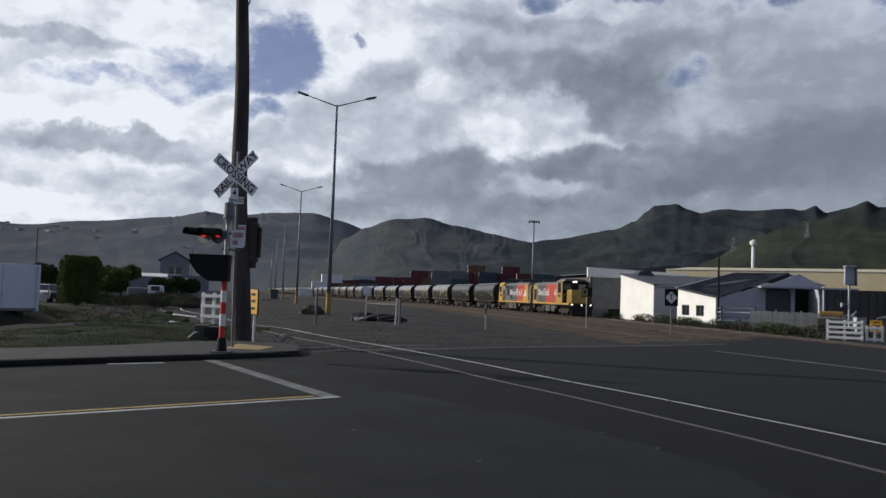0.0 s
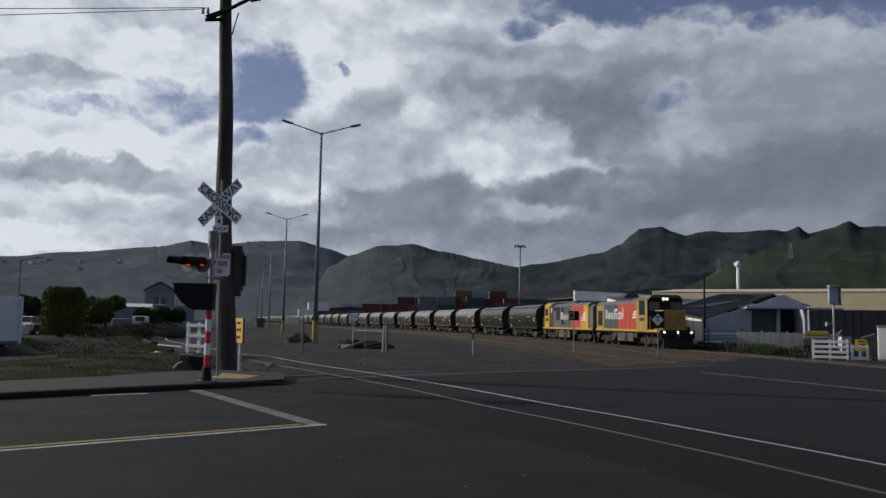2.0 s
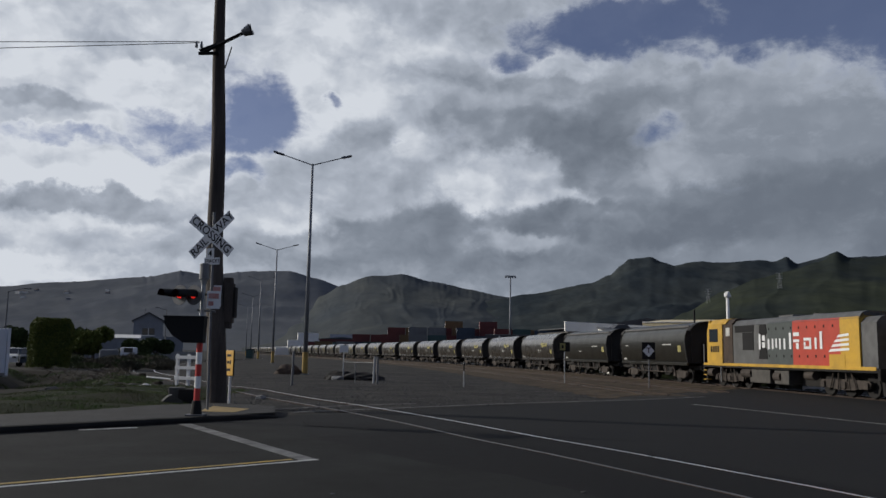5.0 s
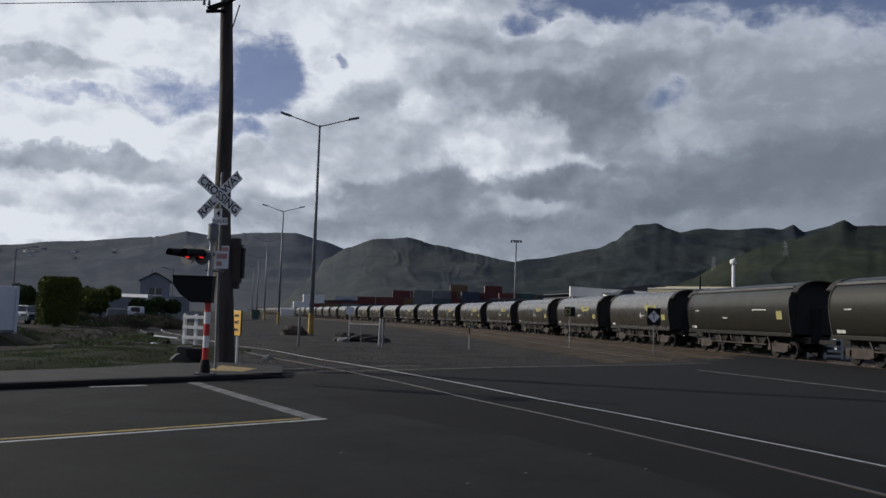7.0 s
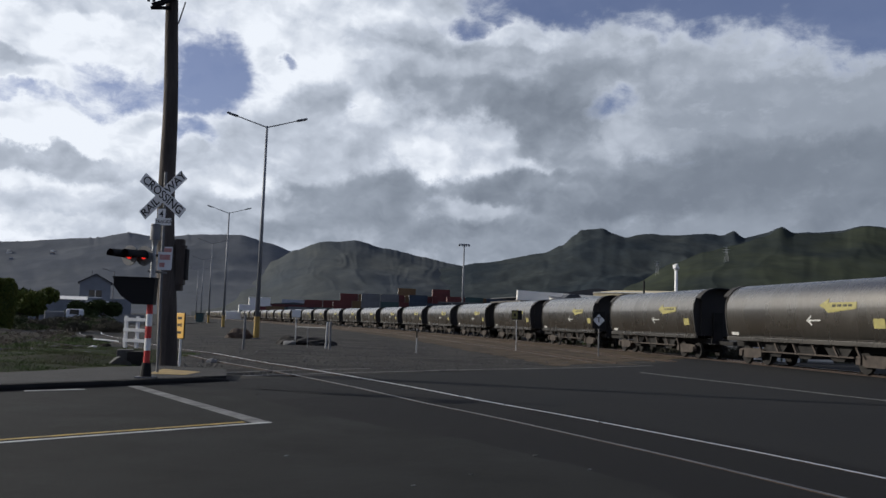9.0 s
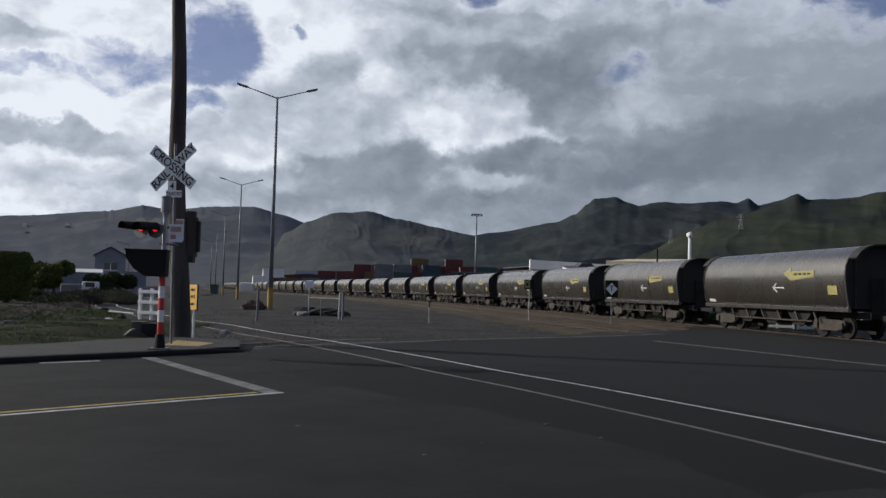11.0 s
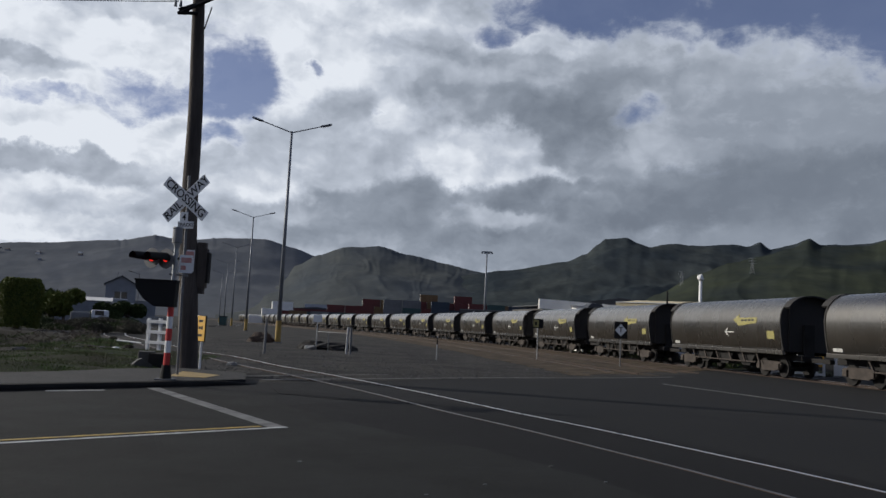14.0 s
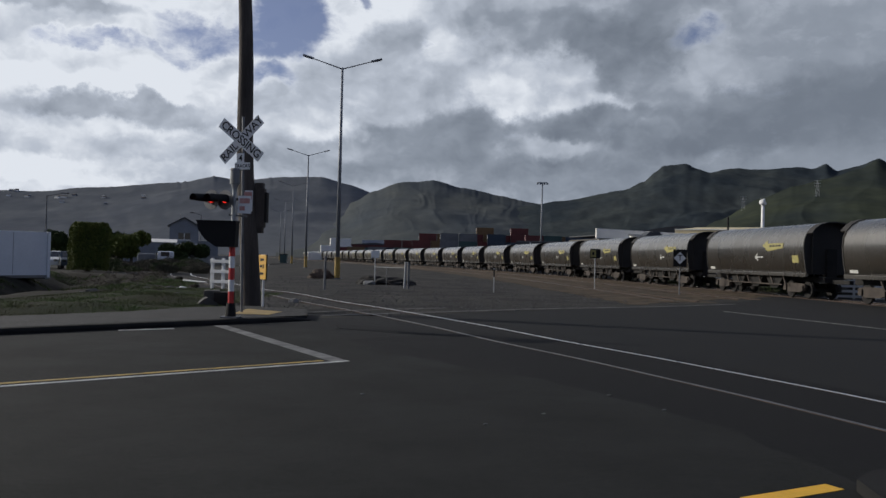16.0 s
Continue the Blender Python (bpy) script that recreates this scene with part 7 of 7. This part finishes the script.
def build_white_container():
    c = thing("site_container", pose(-23.9, 41.6, 0, 0, 0, 62), "large plain white site container on the bank", "container")
    h = 2.44
    part("shell", box((-3.0, -1.22, 0.14), (3.0, 1.22, h), 0.03), CONT_WHITE, c, "plain white panelled wall")
    for x in (-3.0, 3.0):
        for y in (-1.22, 1.22):
            part("corner_post", box((x - 0.08, y - 0.08, 0), (x + 0.08, y + 0.08, h + 0.02)), CONT_WHITE, c)
    for y in (-1.24, 1.24):
        part("bottom_rail", box((-2.92, y - 0.05, 0.02), (2.92, y + 0.05, 0.16)), STEEL_DARK, c)
    for x in (-1.0, 1.0):
        part("wall_seam", box((x - 0.01, -1.226, 0.2), (x + 0.01, -1.219, h - 0.05)), CONT_GREY, c)
    part("foot", box((2.8, -1.3, -0.05), (3.05, 1.3, 0.04)), CONCRETE, c)
    part("foot", box((-3.05, -1.3, -0.05), (-2.8, 1.3, 0.04)), CONCRETE, c)


build_white_container()


def build_car(x, y, yaw, mat, colour, van=False):
    c = thing("parked_car", pose(x, y, -0.02, 0, 0, yaw), colour + (" van" if van else " car") + " parked behind the clipped tree", "car")
    if van:
        prof = [(-2.3, 0.35), (2.3, 0.35), (2.35, 0.9), (2.0, 1.15), (1.3, 1.95), (-2.2, 2.0), (-2.35, 1.0)]
    else:
        prof = [(-2.1, 0.3), (2.1, 0.3), (2.15, 0.7), (1.9, 0.85), (1.0, 0.95), (0.35, 1.42), (-1.1, 1.45), (-1.8, 1.0), (-2.15, 0.9)]
    bm = prism(prof, -0.82, 0.82)
    bmesh.ops.bevel(bm, geom=bm.edges[:], offset=0.05, segments=2, affect="EDGES")
    part("body", bm, mat, c, smooth=False)
    top = 1.85 if van else 1.36
    lo = 1.2 if van else 0.98
    for y in (-0.825, 0.825):
        part("side_window", prism([(-1.3, lo), (0.9 if not van else 1.5, lo), (0.35 if not van else 1.2, top), (-1.0, top)], y - 0.008, y + 0.008), GLASS, c)
    part("windscreen", prism([(1.0 if not van else 1.95, lo), (1.02 if not van else 1.97, lo), (0.42 if not van else 1.36, top + 0.04), (0.40 if not van else 1.34, top + 0.04)], -0.68, 0.68), GLASS, c)
    for wx in (-1.35, 1.35):
        for wy in (-0.80, 0.80):
            t = part("wheel", tube((wx, wy - 0.1, 0.32), (wx, wy + 0.1, 0.32), 0.32, n=18), BLACK, c)
            part("rim", tube((wx, wy - 0.105, 0.32), (wx, wy + 0.105, 0.32), 0.19, n=12), STEEL, t)
    for y in (-0.6, 0.6):
        part("headlight", box((2.1 if not van else 2.3, y - 0.15, 0.62), (2.17 if not van else 2.37, y + 0.15, 0.78), 0.02), GLASS, c)


build_car(-32.9, 67.5, -70, WHITE, "white")
build_car(-30.9, 66.8, -62, CONT_BLUE, "dark blue")


def build_house():
    h = thing("house", pose(-45.4, 139.6, 0, 0, 0, 18), "grey two-storey gabled house behind the yard", "house")
    part("wall", prism([(-2.3, 0), (2.3, 0), (2.3, 6.05), (0, 7.3), (-2.3, 6.05)], -3.5, 3.5), HOUSE_WALL, h, "grey weatherboard wall")
    r = part("roof", prism([(-2.6, 5.9), (0, 7.33), (2.6, 5.9), (2.6, 6.08), (0, 7.54), (-2.6, 6.08)], -3.8, 3.8), ROOF_DARK, h, "grey sheet roof")
    for x0, x1, z0, z1 in ((-0.9, 1.0, 3.75, 4.85), (-1.9, 0.9, 1.0, 2.3)):
        w = part("window", box((x0, -3.56, z0), (x1, -3.51, z1)), GLASS, h)
        part("window_frame", box((x0 - 0.1, -3.6, z0 - 0.12), (x1 + 0.1, -3.53, z0)), WHITE, w)
        part("window_frame", box(((x0 + x1) / 2 - 0.05, -3.6, z0), ((x0 + x1) / 2 + 0.05, -3.53, z1)), WHITE, w)
    part("balcony", box((-2.2, -4.4, 2.95), (2.2, -3.5, 3.1)), WHITE, h, "pale balcony slab")
    part("lean_to", box((2.3, -2.5, 0), (5.6, 2.5, 3.6)), HOUSE_WALL, h, "low grey extension")
    a = thing("aerial", pose(-48.5, 147, 0), "thin aerial mast behind the house", "mast")
    part("mast", tube((0, 0, 0), (0, 0, 8.6), 0.07, 0.04, 6), STEEL_DARK, a)
    o = thing("office_building", pose(-50.0, 104, 0, 0, 0, 20), "low pale office building behind the parked cars", "building")
    part("wall", box((-4, -2.5, 0), (4, 2.5, 3.0)), CONT_WHITE, o)
    part("roof", box((-4.2, -2.7, 3.0), (4.2, 2.7, 3.2)), STEEL_DARK, o)
    for i in range(4):
        part("window", box((-3.2 + 1.7 * i, -2.56, 0.9), (-2.0 + 1.7 * i, -2.51, 2.2)), GLASS, o)
    for x, y, wd, hh, lab in ((-31.3, 90.3, 1.7, 1.66, "white caravan parked behind the scrub"), (-33.1, 89.6, 1.9, 1.38, "long low white boat hull on the waste ground")):
        v = thing("caravan" if hh > 1.5 else "boat", pose(x, y, 0, 0, 0, 18), lab, "caravan" if hh > 1.5 else "boat")
        bm = box((-wd / 2, -0.9, 0.4), (wd / 2, 0.9, hh), 0.18)
        part("body", bm, CONT_WHITE if hh > 1.5 else CONT_GREY, v)
        part("chassis", box((-wd / 2 + 0.2, -0.7, 0.25), (wd / 2 - 0.2, 0.7, 0.42)), STEEL_DARK, v)
        for wy in (-0.8, 0.8):
            part("wheel", tube((0, wy - 0.08, 0.27), (0, wy + 0.08, 0.27), 0.28, n=14), BLACK, v)
        if hh > 1.5:
            part("window", box((-0.5, -0.92, 1.1), (0.4, -0.901, 1.6)), GLASS, v)
    # low sheds with pale roofs behind the trees
    for x, y, l in ((-43.4, 118.5, 7.0),):
        s = thing("shed", pose(x, y, 0, 0, 0, 18), "low shed with a pale sunlit roof", "shed")
        part("wall", box((-l / 2, -2, 0), (l / 2, 2, 3.0)), HOUSE_WALL, s)
        part("roof", prism([(-2.2, 3.0), (2.2, 3.0), (0, 3.5)], -l / 2 - 0.2, l / 2 + 0.2, "x"), WALL_WHITE, s)


build_house()


def build_side_lamp(x, y, h, arm, yaw):
    lamp = thing("street_lamp", pose(x, y, 0, 0, 0, yaw), "slim street lamp with one arm", "street lamp")
    part("mast", tube((0, 0, 0), (0, 0, h), 0.09, 0.06, 8), STEEL_DARK, lamp)
    part("arm", tube((0, 0, h - 0.05), (arm, 0, h + 0.3), 0.04, 0.03, 6), STEEL_DARK, lamp)
    part("lamp_head", box((arm - 0.1, -0.1, h + 0.24), (arm + 0.55, 0.1, h + 0.36), 0.03), STEEL_DARK, lamp)


def build_board_fence():
    """A low timber fence of upright boards before the house."""
    f = thing("board_fence", pose(-40.6, 119.0, -0.03, 0, 0, 16), "low weathered grey board fence before the house", "fence")
    rail = part("rail", box((0, 0.03, 0.9), (8.4, 0.09, 1.0)), FENCE_GREY, f)
    again(rail, f, pose(0, 0, -0.6))
    one = part("board", box((0, 0, 0), (0.27, 0.03, 1.25), 0.006), FENCE_GREY, f)
    for i in range(1, 29):
        again(one, f, pose(0.295 * i, 0, 0.05 * noise.noise(Vector((i * 0.9, 1, 2)))))


build_board_fence()


def build_hillside():
    """Small pale houses below the ridge, and two pylons on the grassy spur."""
    rng = random.Random(12)
    for k in range(16):
        p = on_slope("hill_west", rng.uniform(-28.5, -20.5), rng.uniform(3.0, 3.7))
        w = rng.uniform(9, 16)
        h = thing("hillside_house", pose(p.x, p.y, p.z - 2.5, 0, 0, rng.uniform(-25, 25)), "small pale house on the hillside", "house", "houses on the hillside")
        part("wall", box((-w / 2, -4, 0), (w / 2, 4, 6.2)), WALL_WHITE if k % 3 else HOUSE_WALL, h)
        part("roof", prism([(-4.6, 6.2), (4.6, 6.2), (0, 8.6)], -w / 2 - 0.5, w / 2 + 0.5, "x"), HOUSE_WALL if k % 2 else RUST, h)
    for az, el in ((23.9, 4.6), (19.5, 3.7)):
        p = on_slope("hill_spur_east", az, el)
        t = thing("pylon", pose(p.x, p.y, p.z - 1.0), "grey lattice pylon on the hillside", "pylon", "pylons on the hillside")
        for a in (-1, 1):
            for b in (-1, 1):
                part("leg", tube((2.6 * a, 2.6 * b, 0), (0.5 * a, 0.5 * b, 24), 0.22, 0.14, 5), STEEL, t)
        for z, w in ((24, 4.5), (20, 5.5), (16, 4.8)):
            part("cross_arm", box((-w, -0.3, z), (w, 0.3, z + 0.5)), STEEL, t)
        for z in (4, 8, 12):
            k = 2.6 - 2.1 * z / 24
            part("brace", tube((-k, -k, z), (k, -k, z + 4), 0.12, n=4), STEEL, t)


build_hillside()
for k, (az, el, far) in enumerate(((16.6, 2.2, 205), (17.5, 2.3, 210), (18.5, 1.9, 200))):  # dark trees behind the warehouse
    high = 1.5 + far * math.tan(radians(el))
    build_tree(far * math.sin(radians(az)), far * math.cos(radians(az)), high, 3.4, LEAF_DARK, 90 + k, "dark tree behind the long warehouse", 5000)


def build_waste_litter():
    """Dead branches, lumps of earth and pale scraps over the dirt beside the siding."""
    rng = random.Random(31)
    bm = bmesh.new()
    for _ in range(240):
        y = rng.uniform(34, 58)
        x = rng.uniform(-0.36 * y - 4.5, -0.27 * y - 3.2) - 1.0 * rng.random()
        if waste_inside(x, y) < 0.2:
            continue
        z = level(x, y) + 0.14
        a, l = rng.uniform(0, 6.28), rng.uniform(0.3, 1.3)
        b = Vector((x + l * math.cos(a), y + l * math.sin(a), z + rng.uniform(-0.05, 0.3)))
        r = rng.uniform(0.012, 0.035)
        tube((x, y, z - 0.12), b, r, r * 0.5, 5, bm)
        tube(b.lerp(Vector((x, y, z)), 0.5), b + Vector((rng.uniform(-0.3, 0.3), rng.uniform(-0.3, 0.3), 0.18)), r * 0.6, r * 0.3, 4, bm)
    tagged(part("dead_branches", bm, BARK), "dead brown branches strewn over the dirt", "branches", kind="stuff")
    lumps = [stone((0.24, 0.18, 0.13), rng) for _ in range(3)]
    kinds = [part("stone", l, m) for l, m in zip(lumps, (DIRT, BLOCK_GREY, UNDER))]
    labels = ("brown lump of earth on the waste ground", "pale broken stone on the waste ground", "dark lump of rubble on the waste ground")
    for k, ob in enumerate(kinds):
        ob.matrix_basis = pose(-10.4 - 0.9 * k, 29.5 + 1.2 * k, 0.10)
        tagged(ob, labels[k], "rubble", "rubble on the waste ground")
    for k in range(60):
        y = rng.uniform(25.5, 50)
        x = rng.uniform(-0.36 * y - 2.5, -0.27 * y - 1.0)
        if waste_inside(x, y) < 0.0 and left_inside(x, y) < 0.0:
            continue
        q = kinds[k % 3].copy()
        scene.collection.objects.link(q)
        q.matrix_basis = pose(x, y, level(x, y) + 0.05, rng.uniform(-20, 20), 0, rng.uniform(0, 360)) @ Matrix.Scale(rng.uniform(0.35, 1.2), 4)
    bar = tube((-12.9, 39.8, 0.2), (-11.6, 39.2, 0.14), 0.035, 0.035, 8)
    tagged(part("steel_bar", bar, WHITE), "pale length of steel rail lying on the dirt", "bar")


build_waste_litter()


build_side_lamp(-39.9, 80.7, 6.85, 1.5, 10)
build_side_lamp(-37.9, 124.4, 7.4, -1.6, 0)


motions()
